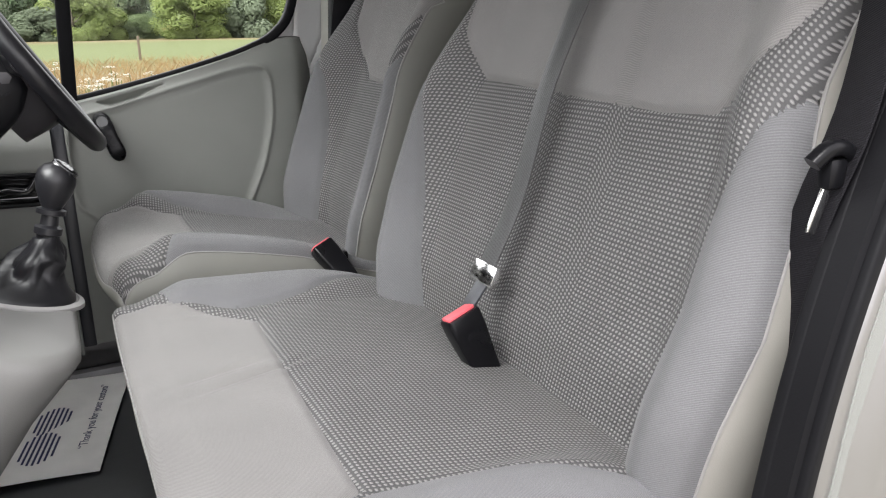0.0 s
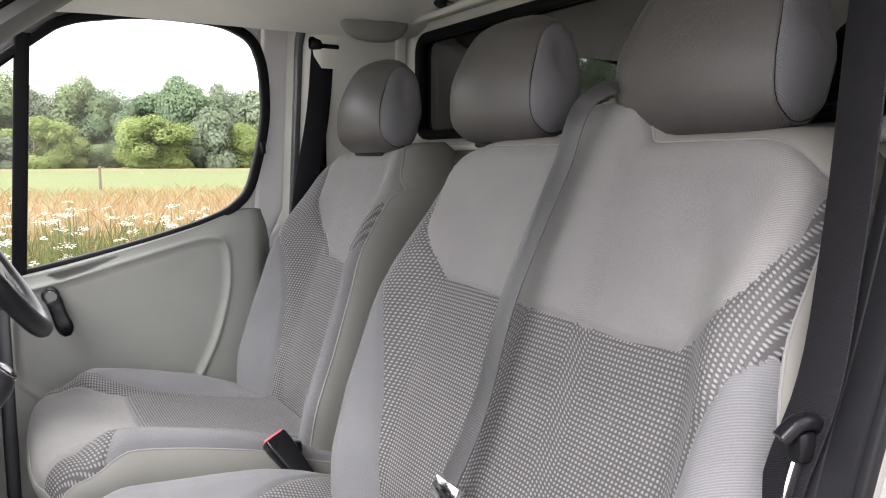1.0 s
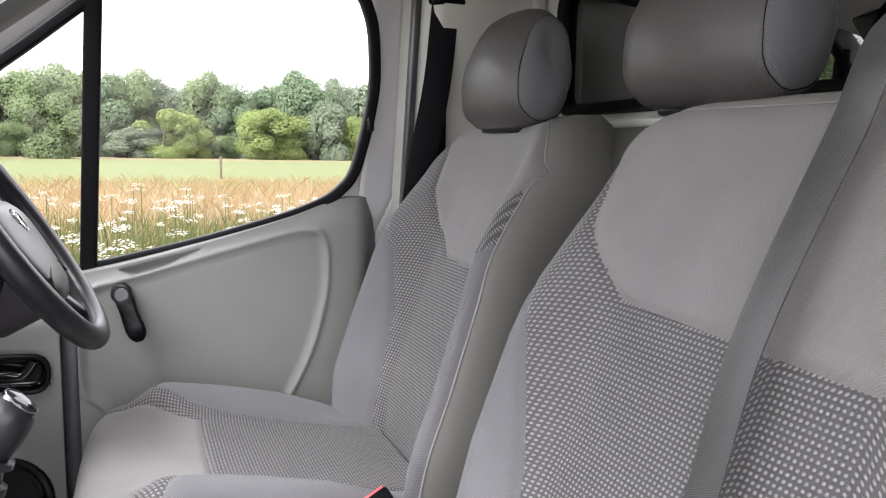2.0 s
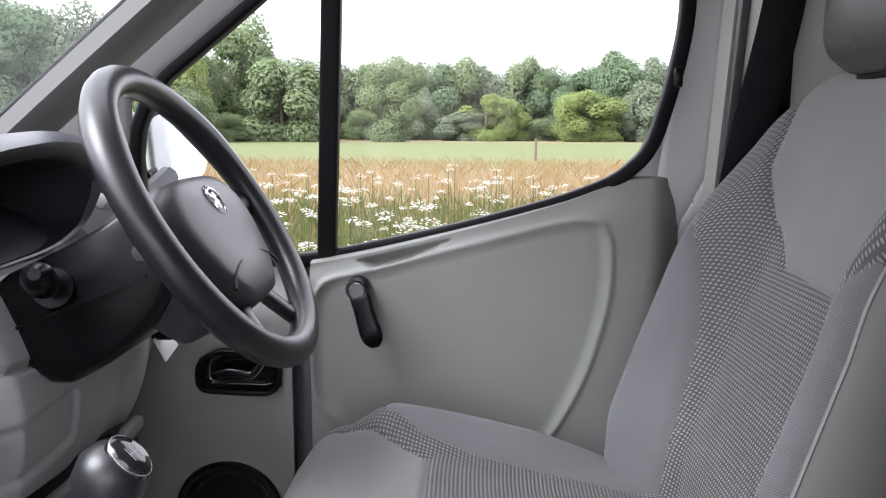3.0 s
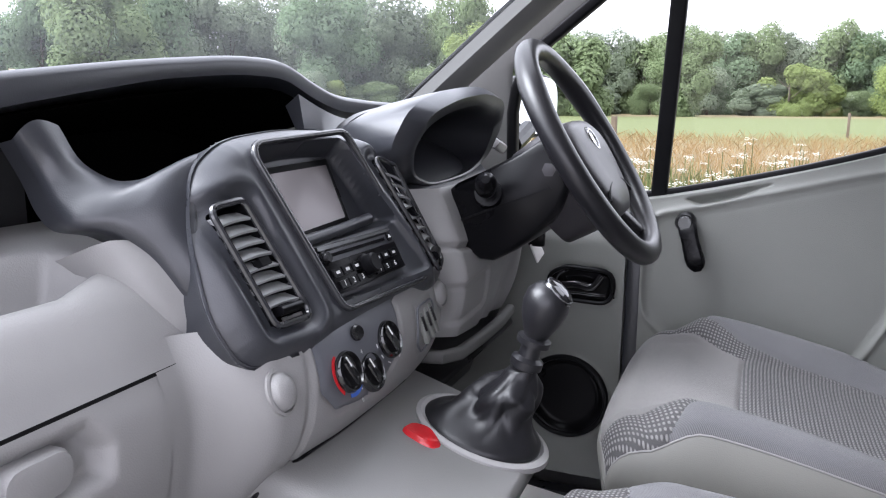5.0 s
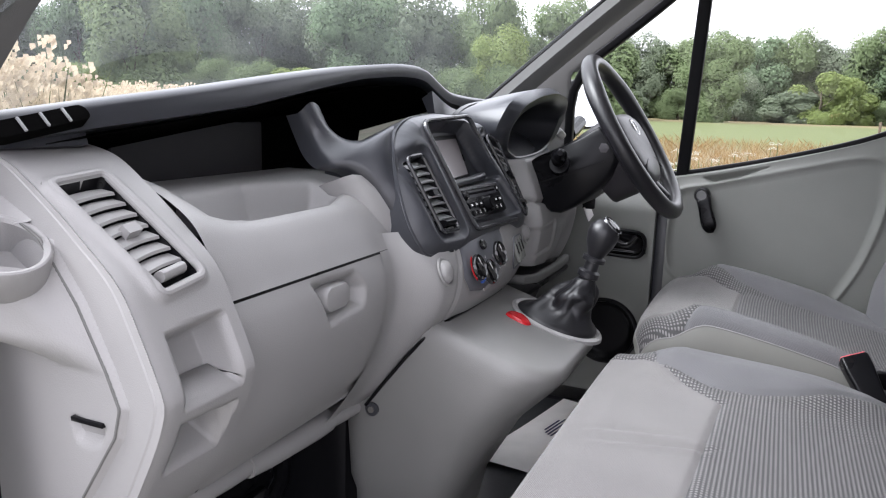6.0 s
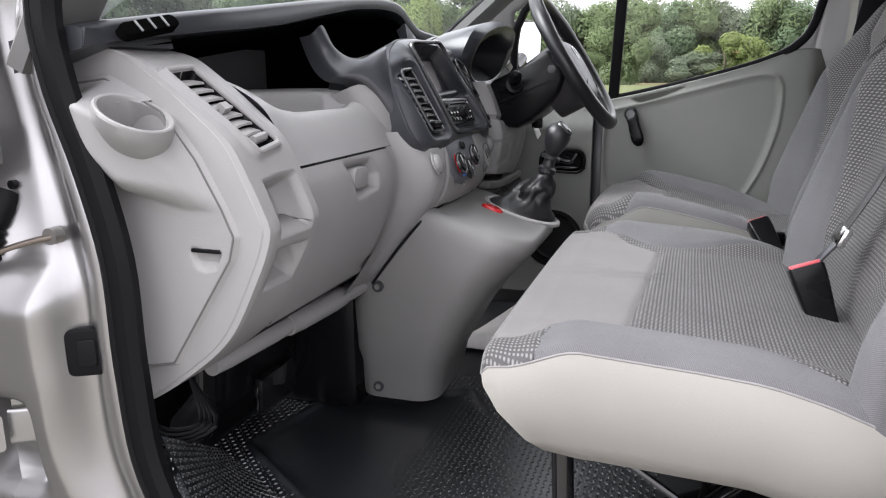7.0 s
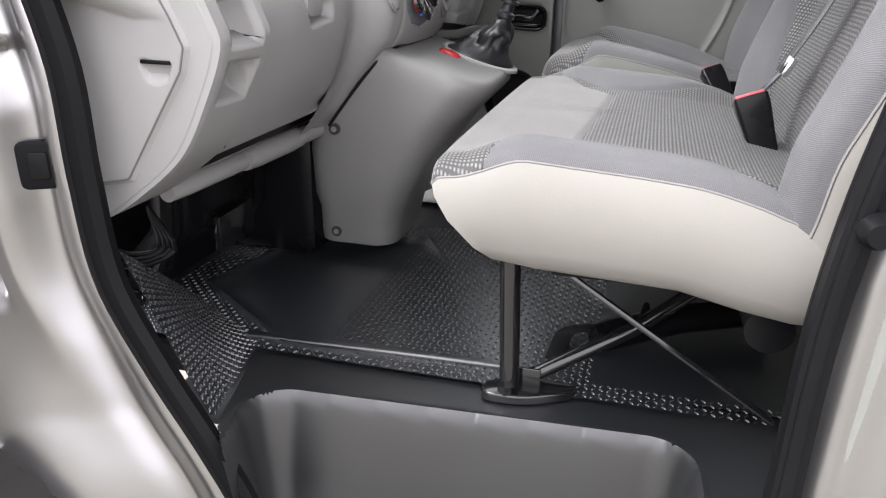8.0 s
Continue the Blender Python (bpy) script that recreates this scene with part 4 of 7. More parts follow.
LIP = curve1([-0.66, -0.60, -0.48, -0.27, -0.08, 0.12, 0.24, 0.31, 0.38, 0.485, 0.60, 0.78], [1.432, 1.447, 1.467, 1.494, 1.519, 1.541, 1.549, 1.546, 1.526, 1.506, 1.498, 1.492])
LIPX = curve1([-0.66, -0.58, -0.45, -0.2, 0.1, 0.36, 0.5, 0.78], [-0.225, -0.215, -0.190, -0.178, -0.175, -0.165, -0.185, -0.20])


def build_cowl():
    rings = []
    for y in np.linspace(-0.607, 0.80, 60):
        z, x = float(LIP(y)), float(LIPX(y))
        th = float(np.interp(y, [-0.6, -0.2, 0.1, 0.35, 0.8], [0.024, 0.032, 0.020, 0.022, 0.022]))
        rings.append([(x, y, z - 0.006), (x - 0.003, y, z - 0.001), (x - 0.010, y, z + 0.002), (x - 0.05, y, z), (x - 0.25, y, z - 0.045), (-0.78, y, 1.36), (-0.80, y, 1.33), (x - 0.25, y, z - 0.09), (x - 0.03, y, z - th - 0.008), (x - 0.004, y, z - th)])
    v, f = loft(rings)
    mesh_of("upper_cowl", v, f, DARK, dash, "charcoal upper cowl with a wavy front lip", sharp=50)
    # the hollow below the lip, its darkness put in a near-black colour without gloss
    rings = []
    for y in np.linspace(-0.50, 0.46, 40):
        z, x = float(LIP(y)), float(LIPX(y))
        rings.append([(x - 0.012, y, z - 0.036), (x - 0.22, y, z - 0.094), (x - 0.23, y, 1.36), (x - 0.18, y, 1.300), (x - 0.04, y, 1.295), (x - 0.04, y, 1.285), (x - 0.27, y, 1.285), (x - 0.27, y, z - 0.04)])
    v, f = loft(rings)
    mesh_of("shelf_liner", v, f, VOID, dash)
    part("shelf_back", box((0.008, 0.34, 0.10), (-0.378, -0.10, 1.39), 0.003, m=Matrix.Identity(4)), SHELF, dash, "grey inset panel at the back of the shelf, coloured darker for the shade")
    # defrost slot at the passenger's end
    m = Matrix.Translation((-0.1935, -0.520, 1.4485)) @ Matrix.Rotation(radians(10), 4, "X") @ Matrix.Rotation(radians(52), 4, "Y")
    v, f = loft([[tuple(m @ Vector((x * k, y * k, z))) for x, y in rounded(0.019, 0.108, 0.009)] for k, z in ((1, -0.006), (1, 0.0075), (0.94, 0.0085))])
    dv = mesh_of("defrost_vent", v, f, VOID, dash, "short black defroster grille")
    for i in range(3):
        part("grille_bar", box((0.017, 0.003, 0.004), (0, -0.026 + 0.026 * i, 0.0085), 0.001, m=m), SLAT, dv)
    # lower left corner of the cowl
    v, f = loft([[(-0.30, y, 1.40), (-0.22 + 0.01 * k, y, 1.425), (-0.215, y, 1.445), (-0.30, y, 1.44)] for k, y in ((0, -0.606), (1, -0.45))])
    mesh_of("cowl_corner", v, f, DARK, dash)


STACK_ = [(-0.128, 0.122), (-0.02, 0.130), (0.088, 0.126), (0.150, 0.098), (0.200, 0.02), (0.236, -0.05), (0.242, -0.076), (0.226, -0.094), (0.18, -0.103), (0.06, -0.108), (-0.06, -0.109), (-0.17, -0.104), (-0.214, -0.091), (-0.226, -0.04), (-0.208, 0.042), (-0.178, 0.098)]
STACK = smooth_poly(STACK_, 2)
RING = [(-0.118, 0.112), (0.090, 0.120), (0.152, -0.094), (-0.072, -0.085)]
VENT_L = [(-0.193, 0.051), (-0.152, 0.052), (-0.129, -0.068), (-0.175, -0.065)]
VENT_R = [(0.130, 0.074), (0.174, 0.058), (0.216, -0.074), (0.174, -0.085)]


def flank(u):
    """The stack's face falls back towards its sides."""
    return 0.010 * sstep(u, 0.10, 0.14) - 0.14 * np.maximum(-0.13 - u, 0) - 0.22 * np.maximum(u - 0.17, 0)



def build_stack():
    hole = [(-0.103, 0.103), (0.078, 0.108), (0.136, -0.078), (-0.064, -0.070)]
    so = lambda a, b: sd_poly(a, b, STACK, 0.006)
    sh = lambda a, b: sd_poly(a, b, hole, 0.006)
    sl, sr = (lambda a, b: sd_poly(a, b, VENT_L, 0.004)), (lambda a, b: sd_poly(a, b, VENT_R, 0.004))
    svents = lambda a, b: np.minimum(sl(a, b), sr(a, b))

    def fn(a, b):
        e = np.clip((so(a, b) + 0.035) / 0.035, 0, 1)
        n = -0.02 * e**2.5 + flank(a)
        n = n + 0.003 * np.exp(-(((svents(a, b) - 0.022) / 0.010) ** 2))
        q = np.stack([ST_C.x + ST_V.x * b + ST_N.x * n, ST_C.y + a, ST_C.z + ST_V.z * b + ST_N.z * n])
        return q[0], q[1], q[2]

    def push(a, b):
        rec = sstep(-sh(a, b), 0.0, 0.006)
        deep = 0.006 + 0.026 * sstep(b, -0.010, 0.002)
        return -deep * rec - 0.020 * sstep(-svents(a, b), 0, 0.003) - 0.007 * sstep(0.020 - svents(a, b), 0, 0.016)

    relief(fn, -0.25, 0.285, -0.15, 0.150, 0.0025, [("outside", None, "", lambda a, b: -so(a, b)), ("vent_hole", BLACK, "", sl), ("vent_hole", BLACK, "", sr), ("recess", DARK, "", sh), ("stack_surround", DARK, "charcoal surround of screen and vents", None)], dash, 0, 0.004, push, flip=False)
    # skirt behind the face
    lo = smooth_poly(STACK, 1)
    c = np.mean(np.array(lo), axis=0)
    rings = []
    for k, n in ((1.03, -0.016), (1.045, -0.03), (1.05, -0.055), (1.05, -0.11), (1.05, -0.16)):
        rings.append([st(c[0] + (u - c[0]) * (k if u > c[0] else 1.03 - 1.2 * (k - 1.03)), c[1] + (v - c[1]) * (k if v > c[1] else 1.02), n + float(flank(u))) for u, v in lo])
    v, f = loft(rings, True, False)
    mesh_of("stack_skirt", v, f, DARK, dash, sharp=60)
    bead = smooth_poly(STACK, 1)
    v, f = loft(sweep([st(u, w, -0.0215 + float(flank(u))) for u, w in bead], circle(0.0055, 10), ST_N, True), True, False)
    mesh_of("stack_edge", v, f, DARK, dash)
    # shoulder that falls from the surround to the shelf and climbs as an arm to the cowl
    inner = spline([(-0.175, -0.050, 1.472), (-0.160, -0.038, 1.436), (-0.140, -0.018, 1.419), (-0.112, 0.018, 1.424), (-0.092, 0.040, 1.444), (-0.080, 0.014, 1.428), (-0.062, -0.004, 1.384), (-0.036, -0.020, 1.314), (-0.020, -0.002, 1.264)], 48)
    outer_ = spline([(-0.175, -0.094, 1.466), (-0.168, -0.080, 1.430), (-0.150, -0.082, 1.402), (-0.130, -0.084, 1.388), (-0.104, -0.066, 1.381), (-0.080, -0.048, 1.360), (-0.054, -0.032, 1.318), (-0.036, -0.008, 1.275), (-0.026, 0.020, 1.243)], 48)
    across = np.linspace(0, 1, 10)
    swell_ = np.array((0.45, -0.55, 0.70))
    fat = np.interp(np.linspace(0, 1, 48), [0, 0.45, 0.6, 1], [0.012, 0.018, 0.010, 0.004])
    rings = [[tuple(p * (1 - k) + q * k + swell_ * t * math.sin(math.pi * k)) for k in across] + [tuple(q + np.array((-0.012, 0.004, -0.006))), tuple(q + np.array((-0.035, 0.008, -0.010)))] for p, q, t in zip(inner, outer_, fat)]
    v, f = loft(rings, False, False)
    mesh_of("stack_shoulder", v, f, DARK, dash, "charcoal shoulder sweeping up to the cowl", sharp=80)
    # pale rounded border between the shoulder and the shelf lid
    edge = [p for p in outer_[22:]]
    bend = [(0.004, 0.010, -0.004), (-0.006, -0.002, -0.001), (-0.010, -0.014, 0.0), (-0.018, -0.024, -0.003), (-0.034, -0.030, -0.010), (-0.060, -0.030, -0.020)]
    v, f = loft([[tuple(p + np.array(o)) for o in bend] for p in edge], False, False)
    mesh_of("stack_border", v, f, TRIM, dash, "pale grey rounded border beside the centre stack", sharp=80)
    lp = round_poly(RING, 0.022, 7)
    v, f = loft(sweep([st(u, w, 0.002) for u, w in lp], rounded(0.007, 0.009, 0.003), ST_N, True), True, False)
    mesh_of("stack_ring", v, f, CONTOUR, dash, "smooth dark lip round the screen recess")
    # display
    scr = [(-0.072, 0.094), (0.074, 0.097), (0.066, 0.006), (-0.052, 0.002)]
    v, f = extrude_loop(round_poly(scr, 0.004), 0.006, lambda u, w, n: st(u, w, n - 0.028), 0.002)
    d = mesh_of("display", v, f, BLACK, dash, "blank display set back in the dashboard")
    scr = [(-0.062, 0.086), (0.064, 0.088), (0.057, 0.018), (-0.046, 0.014)]
    v, f = loft([[st(u, w, n) for u, w in scr] for n in (-0.0285, -0.0275)])
    mesh_of("display_glass", v, f, SCREEN, d)
    v, f = loft(sweep([st(-0.072, 0.001, -0.012), st(0.0, 0.002, -0.010), st(0.082, 0.006, -0.012)], circle(0.007, 12)))
    mesh_of("display_ledge", v, f, DARK, d)
    # radio
    q = np.array([(-0.083, -0.010), (0.094, -0.014), (0.098, -0.068), (-0.076, -0.067)])

    def rd(s, t):
        return q[0] * (1 - s) * (1 - t) + q[1] * s * (1 - t) + q[2] * s * t + q[3] * (1 - s) * t

    def quad(s0, s1, t0, t1, n0, n1, nm, material, par, label="", inset=0.0):
        cs = [rd(s0, t0), rd(s1, t0), rd(s1, t1), rd(s0, t1)]
        m_ = np.mean(cs, axis=0)
        v_, f_ = loft([[st(*c_, n0) for c_ in cs], [st(*c_, n1) for c_ in cs], [st(*(m_ + (c_ - m_) * (1 - inset)), n1 + 0.0008) for c_ in cs]])
        return mesh_of(nm, v_, f_, material, par, label)

    radio = quad(0, 1, 0, 1, -0.012, 0.002, "car_radio", BLACK, dash, "black car radio with CD slot", 0.02)
    quad(0.02, 0.98, 0.02, 0.10, 0.0, 0.004, "top_strip", SATIN, radio)
    quad(0.12, 0.86, 0.20, 0.27, 0.002, 0.0032, "disc_slot", GLOSS, radio, "dark disc slot")
    quad(0.01, 0.99, 0.14, 0.36, 0.001, 0.0026, "slot_panel", DARK, radio)
    names = ["1", "2", "3", "4", "5", "6"]
    for i, s in enumerate((0.12, 0.235, 0.35, 0.60, 0.715, 0.83)):
        quad(s - 0.052, s + 0.052, 0.76, 0.92, 0.002, 0.005, "radio_button", BLACK, radio, "", 0.08)
        u, w = rd(s, 0.84)
        text("digit", names[i], 0.009, ST_M @ Matrix.Translation((u, w, 0.0062)), WHITE, radio)
    for s in (0.10, 0.22, 0.34, 0.64, 0.76, 0.88):
        quad(s - 0.05, s + 0.05, 0.50, 0.68, 0.002, 0.005, "radio_button", BLACK, radio, "", 0.08)
        quad(s - 0.018, s + 0.018, 0.56, 0.62, 0.005, 0.0058, "button_mark", WHITE, radio)
    for s, t, r, h in ((0.475, 0.66, 0.0125, 0.016), (0.055, 0.26, 0.007, 0.008)):
        u, w = rd(s, t)
        rings = [[st(u + r * k * math.cos(a), w + r * k * math.sin(a), n) for a in np.linspace(0, 2 * math.pi, 24, endpoint=False)] for k, n in ((1.25, 0.001), (1.2, 0.004), (1.0, 0.005), (0.95, h), (0.8, h + 0.002))]
        v, f = loft(rings)
        mesh_of("radio_knob", v, f, BLACK, radio, "round black knob")
    u, w = rd(0.93, 0.22)
    v, f = loft([[st(u + 0.006 * math.cos(a), w + 0.006 * math.sin(a), n) for a in np.linspace(0, 2 * math.pi, 16, endpoint=False)] for n in (0.001, 0.005)])
    mesh_of("eject_button", v, f, BLACK, radio)
    v, f = loft([[st(u + x, w + y, n) for x, y in ((-0.003, -0.001), (0.003, -0.001), (0, 0.003))] for n in (0.005, 0.0057)])
    mesh_of("eject_mark", v, f, WHITE, radio)
    to = lambda u_, v_, n_: st(u_, v_, n_ + float(flank(u_)))
    vent(dash, VENT_L, to, 0.032, 8, SLAT)
    vent(dash, VENT_R, to, 0.032, 8, SLAT)
    for q4 in (VENT_L, VENT_R):
        c4 = np.mean(np.array(q4), axis=0)
        lp = round_poly([tuple(c4 + (np.array(p) - c4) * 1.10) for p in q4], 0.010)
        v, f = loft(sweep([to(u, w, -0.002) for u, w in lp], circle(0.0035, 8), ST_N, True), True, False)
        mesh_of("vent_ring", v, f, CONTOUR, dash)


def build_centre():
    base = curve1([0.96, 1.0, 1.06, 1.12, 1.15, 1.20, 1.24, 1.30], [-0.132, -0.086, -0.038, 0.008, 0.030, 0.044, 0.038, 0.004])
    flap = curve1([0.96, 1.022, 1.075, 1.14, 1.205, 1.235, 1.29], [-0.150, -0.103, -0.070, -0.042, -0.032, -0.036, -0.06])

    def fn(a, b):
        s = (a - 0.20) / 0.235
        k = sstep(-a, 0.0, 0.062)
        return (base(b) - 0.030 * np.minimum(np.abs(s), 1) ** 3 - 0.02 * sstep(a, 0.38, 0.45)) * (1 - k) + flap(b) * k, a, b

    plate = [(0.058, 1.262), (0.058, 1.205), (0.085, 1.178), (0.14, 1.168), (0.19, 1.18), (0.222, 1.205), (0.228, 1.262)]
    sp = lambda a, b: sd_poly(a, b, plate, 0.004)
    sw = [(0.283, 1.236), (0.345, 1.236), (0.340, 1.180), (0.30, 1.172), (0.276, 1.19)]
    ss = lambda a, b: sd_poly(a, b, sw, 0.004)
    seam = lambda a, b: np.abs(a - 0.036 - 0.15 * np.maximum(b - 1.2, 0)) - 0.0012
    relief(fn, -0.085, 0.45, 0.965, 1.285, 0.004, [("outside", None, "", lambda a, b: np.maximum(a - 0.034, 1.254 + 1.1 * np.maximum(0.02 - a, -0.004) - b)), ("dial_plate", PLATE, "slate grey heater dial plate", sp), ("centre_panel", TRIM, "pale grey lower centre panel", None)], dash, 0, 0.004,
           lambda a, b: -0.003 * np.exp(-((sp(a, b) / 0.003) ** 2)) - 0.003 * np.exp(-((ss(a, b) / 0.003) ** 2)) - 0.004 * np.exp(-((seam(a, b) / 0.003) ** 2)), flip=False)
    pos = lambda y, z, n=0.0: Vector((float(fn(np.array(y), np.array(z))[0]), y, z)) + Vector((0.93, 0, 0.36)) * n
    frame_m = lambda y, z: Matrix.Translation(pos(y, z, 0.001)) @ Vector((0.93, 0, 0.36)).to_track_quat("Z", "Y").to_matrix().to_4x4()
    for y, z, r in ((0.095, 1.214, 0.0225), (0.142, 1.198, 0.0225), (0.190, 1.222, 0.0225)):
        m = frame_m(y, z)
        rings = [[tuple(m @ Vector((r * k * math.cos(a), r * k * math.sin(a), n))) for a in np.linspace(0, 2 * math.pi, 32, endpoint=False)] for k, n in ((1.0, 0), (1.0, 0.004), (0.93, 0.007), (0.86, 0.003), (0.3, 0.003))]
        v, f = loft(rings)
        dial = mesh_of("heater_dial", v, f, GLOSS, dash, "round black heater dial")
        mm = m @ Matrix.Rotation(radians(20), 4, "Z")
        v, f = loft([[tuple(mm @ Vector((x * k, y_ * k, n))) for x, y_ in rounded(0.012, 0.036, 0.005)] for n, k in ((0.002, 1), (0.0075, 0.95), (0.009, 0.8))])
        mesh_of("dial_grip", v, f, GLOSS, dial)
        part("dial_pointer", box((0.0016, 0.012, 0.001), (0, 0.011, 0.0093), 0, m=mm), WHITE, dial)
        for i in range(11):
            a = radians((200 - 22 * i) if y < 0.15 else (240 - 30 * i))
            if y < 0.1:
                continue
            part("scale_mark", box((0.005 if y > 0.15 else 0.003, 0.0013, 0.0006), (0, 0, 0), 0, m=m @ Matrix.Translation(((r + 0.005) * math.cos(a), (r + 0.005) * math.sin(a), 0.0003)) @ Matrix.Rotation(a + math.pi / 2, 4, "Z")), WHITE, dial)
    m = frame_m(0.095, 1.214)
    for nm, mk, a0, a1 in (("red_arc", RED, 75, 225), ("blue_arc", BLUE, 250, 310)):
        v, f = loft([[tuple(m @ Vector((r_ * math.cos(radians(a)), r_ * math.sin(radians(a)), 0.0008 + z_))) for r_, z_ in ((0.0236, 0), (0.0236, 0.0008), (0.0275, 0.0008), (0.0275, 0))] for a in np.linspace(a0, a1, 20)])
        mesh_of(nm, v, f, mk, dash)
    for s, y, z in (("0", 0.137, 1.166), ("2", 0.112, 1.190), ("3", 0.117, 1.212), ("4", 0.127, 1.226)):
        text("digit", s, 0.007, frame_m(y, z) @ Matrix.Translation((0, 0, 0.0008)), WHITE, dash)
    m = frame_m(0.127, 1.247)
    v, f = loft([[tuple(m @ Vector((0.011 * k * math.cos(a), 0.009 * k * math.sin(a), n))) for a in np.linspace(0, 2 * math.pi, 20, endpoint=False)] for k, n in ((1, 0), (1, 0.003), (0.8, 0.005))])
    mesh_of("recirculation_button", v, f, GLOSS, dash)
    # switches, socket and blank
    v, f = loft(sweep([tuple(pos(y, z, 0.0005)) for y, z in round_poly(sw, 0.012, 5)], circle(0.0016, 6), (1, 0, 0.3), True), True, False)
    mesh_of("switch_bezel", v, f, PLATE, dash, "raised rounded bezel round the switches")
    for i in range(3):
        m = frame_m(0.292 + 0.0185 * i, 1.207 + 0.002 * i)
        s = part("switch", box((0.010, 0.042, 0.008), (0, 0, 0.001), 0.003, m=m), TRIM_DOOR, dash, "slim grey rocker switch")
        part("switch_inset", box((0.006, 0.020, 0.002), (0, 0.005, 0.005), 0.001, m=m), BLACK, s)
    for y, z, r in ((0.0, 1.224, 0.0165), (0.384, 1.232, 0.016)):
        m = frame_m(y, z)
        v, f = loft([[tuple(m @ Vector((r * k * math.cos(a), r * k * 1.15 * math.sin(a), n))) for a in np.linspace(0, 2 * math.pi, 28, endpoint=False)] for k, n in ((1.25, -0.002), (1.25, 0.001), (1.1, 0.002), (1.05, -0.001), (0.9, 0.006), (0.6, 0.010), (0.2, 0.011))])
        mesh_of("socket_cap", v, f, TRIM, dash, "round pale grey socket cap")
    # console down to the floor
    con = thing("centre_console", "pale grey moulded console carrying the gear lever", "console")
    rings = []
    for z, x0, x1, y0, y1, r, tilt in ((0.700, -0.185, -0.005, 0.062, 0.30, 0.05, 0.0), (0.712, -0.185, -0.002, 0.056, 0.305, 0.05, 0.0), (0.78, -0.187, 0.014, 0.046, 0.31, 0.06, 0.0), (0.81, -0.188, 0.030, 0.030, 0.32, 0.06, 0.02),
                                        (0.90, -0.19, 0.078, 0.015, 0.335, 0.07, 0.08), (1.0, -0.175, 0.138, 0.002, 0.345, 0.075, 0.18), (1.075, -0.14, 0.188, 0.002, 0.352, 0.08, 0.28), (1.10, -0.11, 0.203, 0.004, 0.352, 0.08, 0.30), (1.117, -0.10, 0.205, 0.010, 0.348, 0.08, 0.31), (1.124, -0.065, 0.198, 0.018, 0.340, 0.08, 0.31)):
        ring = []
        for u, w in rounded(x1 - x0, y1 - y0, r, 10, (x0 + x1) / 2, (y0 + y1) / 2):
            ring.append((u, w, z - tilt * (u - 0.03)))
        rings.append(ring)
    v, f = loft(rings)
    mesh_of("console_body", v, f, LOWER, con, "warm grey console body", sharp=50)
    pz = lambda x: 1.124 - 0.31 * (x - 0.03)
    tube("console_seam", spline([(-0.116, 0.0, 0.976), (-0.075, -0.001, 1.03), (-0.033, 0.0, 1.083), (-0.006, 0.010, 1.115), (0.010, 0.050, 1.131), (0.014, 0.12, 1.131), (0.012, 0.30, 1.131)], 40), 0.003, BLACK, con, 8)
    for p in ((-0.106, 0.006, 0.969), (-0.130, 0.054, 0.729)):
        v, f = loft(sweep([(p[0], p[1] + 0.012, p[2]), (p[0], p[1] - 0.004, p[2])], circle(0.012, 16)))
        s = mesh_of("screw_cup", v, f, DARK, con)
        v, f = loft(sweep([(p[0], p[1] - 0.003, p[2]), (p[0], p[1] - 0.007, p[2])], circle(0.006, 6)))
        mesh_of("screw", v, f, STEEL, s)
    v, f = loft([[(0.084 + a * k, 0.195 + b * k, pz(0.084 + a * k) + n) for a, b in smooth_poly([(-0.022, -0.012), (0.018, -0.018), (0.026, 0.0), (0.004, 0.02), (-0.018, 0.012)], 2)] for n, k in ((-0.002, 1.1), (0.003, 1.0), (0.006, 0.85), (0.0065, 0.4))])
    mesh_of("hazard_button", v, f, RED, con, "red hazard warning button")
    gl = thing("gear_lever", "black gear lever with gathered leather-look gaiter", "gear lever")
    c = (0.135, 0.268)
    rings = []
    for k, n in ((1.08, -0.003), (1.08, 0.003), (1.0, 0.006), (0.95, 0.003)):
        rings.append([(c[0] + 0.078 * k * math.cos(a), c[1] + 0.068 * k * math.sin(a), pz(c[0] + 0.078 * k * math.cos(a)) + n) for a in np.linspace(0, 2 * math.pi, 40, endpoint=False)])
    v, f = loft(rings)
    mesh_of("gaiter_ring", v, f, TRIM, gl, "pale grey ring round the gaiter")
    rings = []
    rr = random.Random(3)
    ph = [rr.uniform(0, 6.28) for _ in range(8)]
    for t, r in spline([(0, 0.073), (0.06, 0.071), (0.14, 0.063), (0.24, 0.052), (0.36, 0.043), (0.50, 0.040), (0.62, 0.041), (0.72, 0.037), (0.82, 0.028), (0.90, 0.022), (1.0, 0.0185)], 40):
        ring = []
        amp = math.sin(math.pi * min(max(t - 0.10, 0) * 1.12, 1)) ** 0.8
        for a in np.linspace(0, 2 * math.pi, 88, endpoint=False):
            # pleats with sharp valleys that wind round the lever
            p1, p2 = abs(math.sin(2.5 * a + ph[0] + 3.2 * t)), abs(math.sin(4 * a - 4.5 * t + ph[1]))
            w = 1 + amp * (0.17 * (p1**0.7 - 0.65) + 0.10 * (p2**0.8 - 0.6) + 0.05 * math.sin(11 * t + 2 * a + ph[3]))
            x, y = c[0] + 0.046 * t + r * w * math.cos(a), c[1] + 0.016 * t + 0.88 * r * w * math.sin(a)
            ring.append((x, y, pz(c[0]) - 0.31 * (x - c[0]) * (1 - t) + 0.004 + 0.080 * t + 0.007 * amp * math.sin(3 * a + 5 * t + ph[2])))
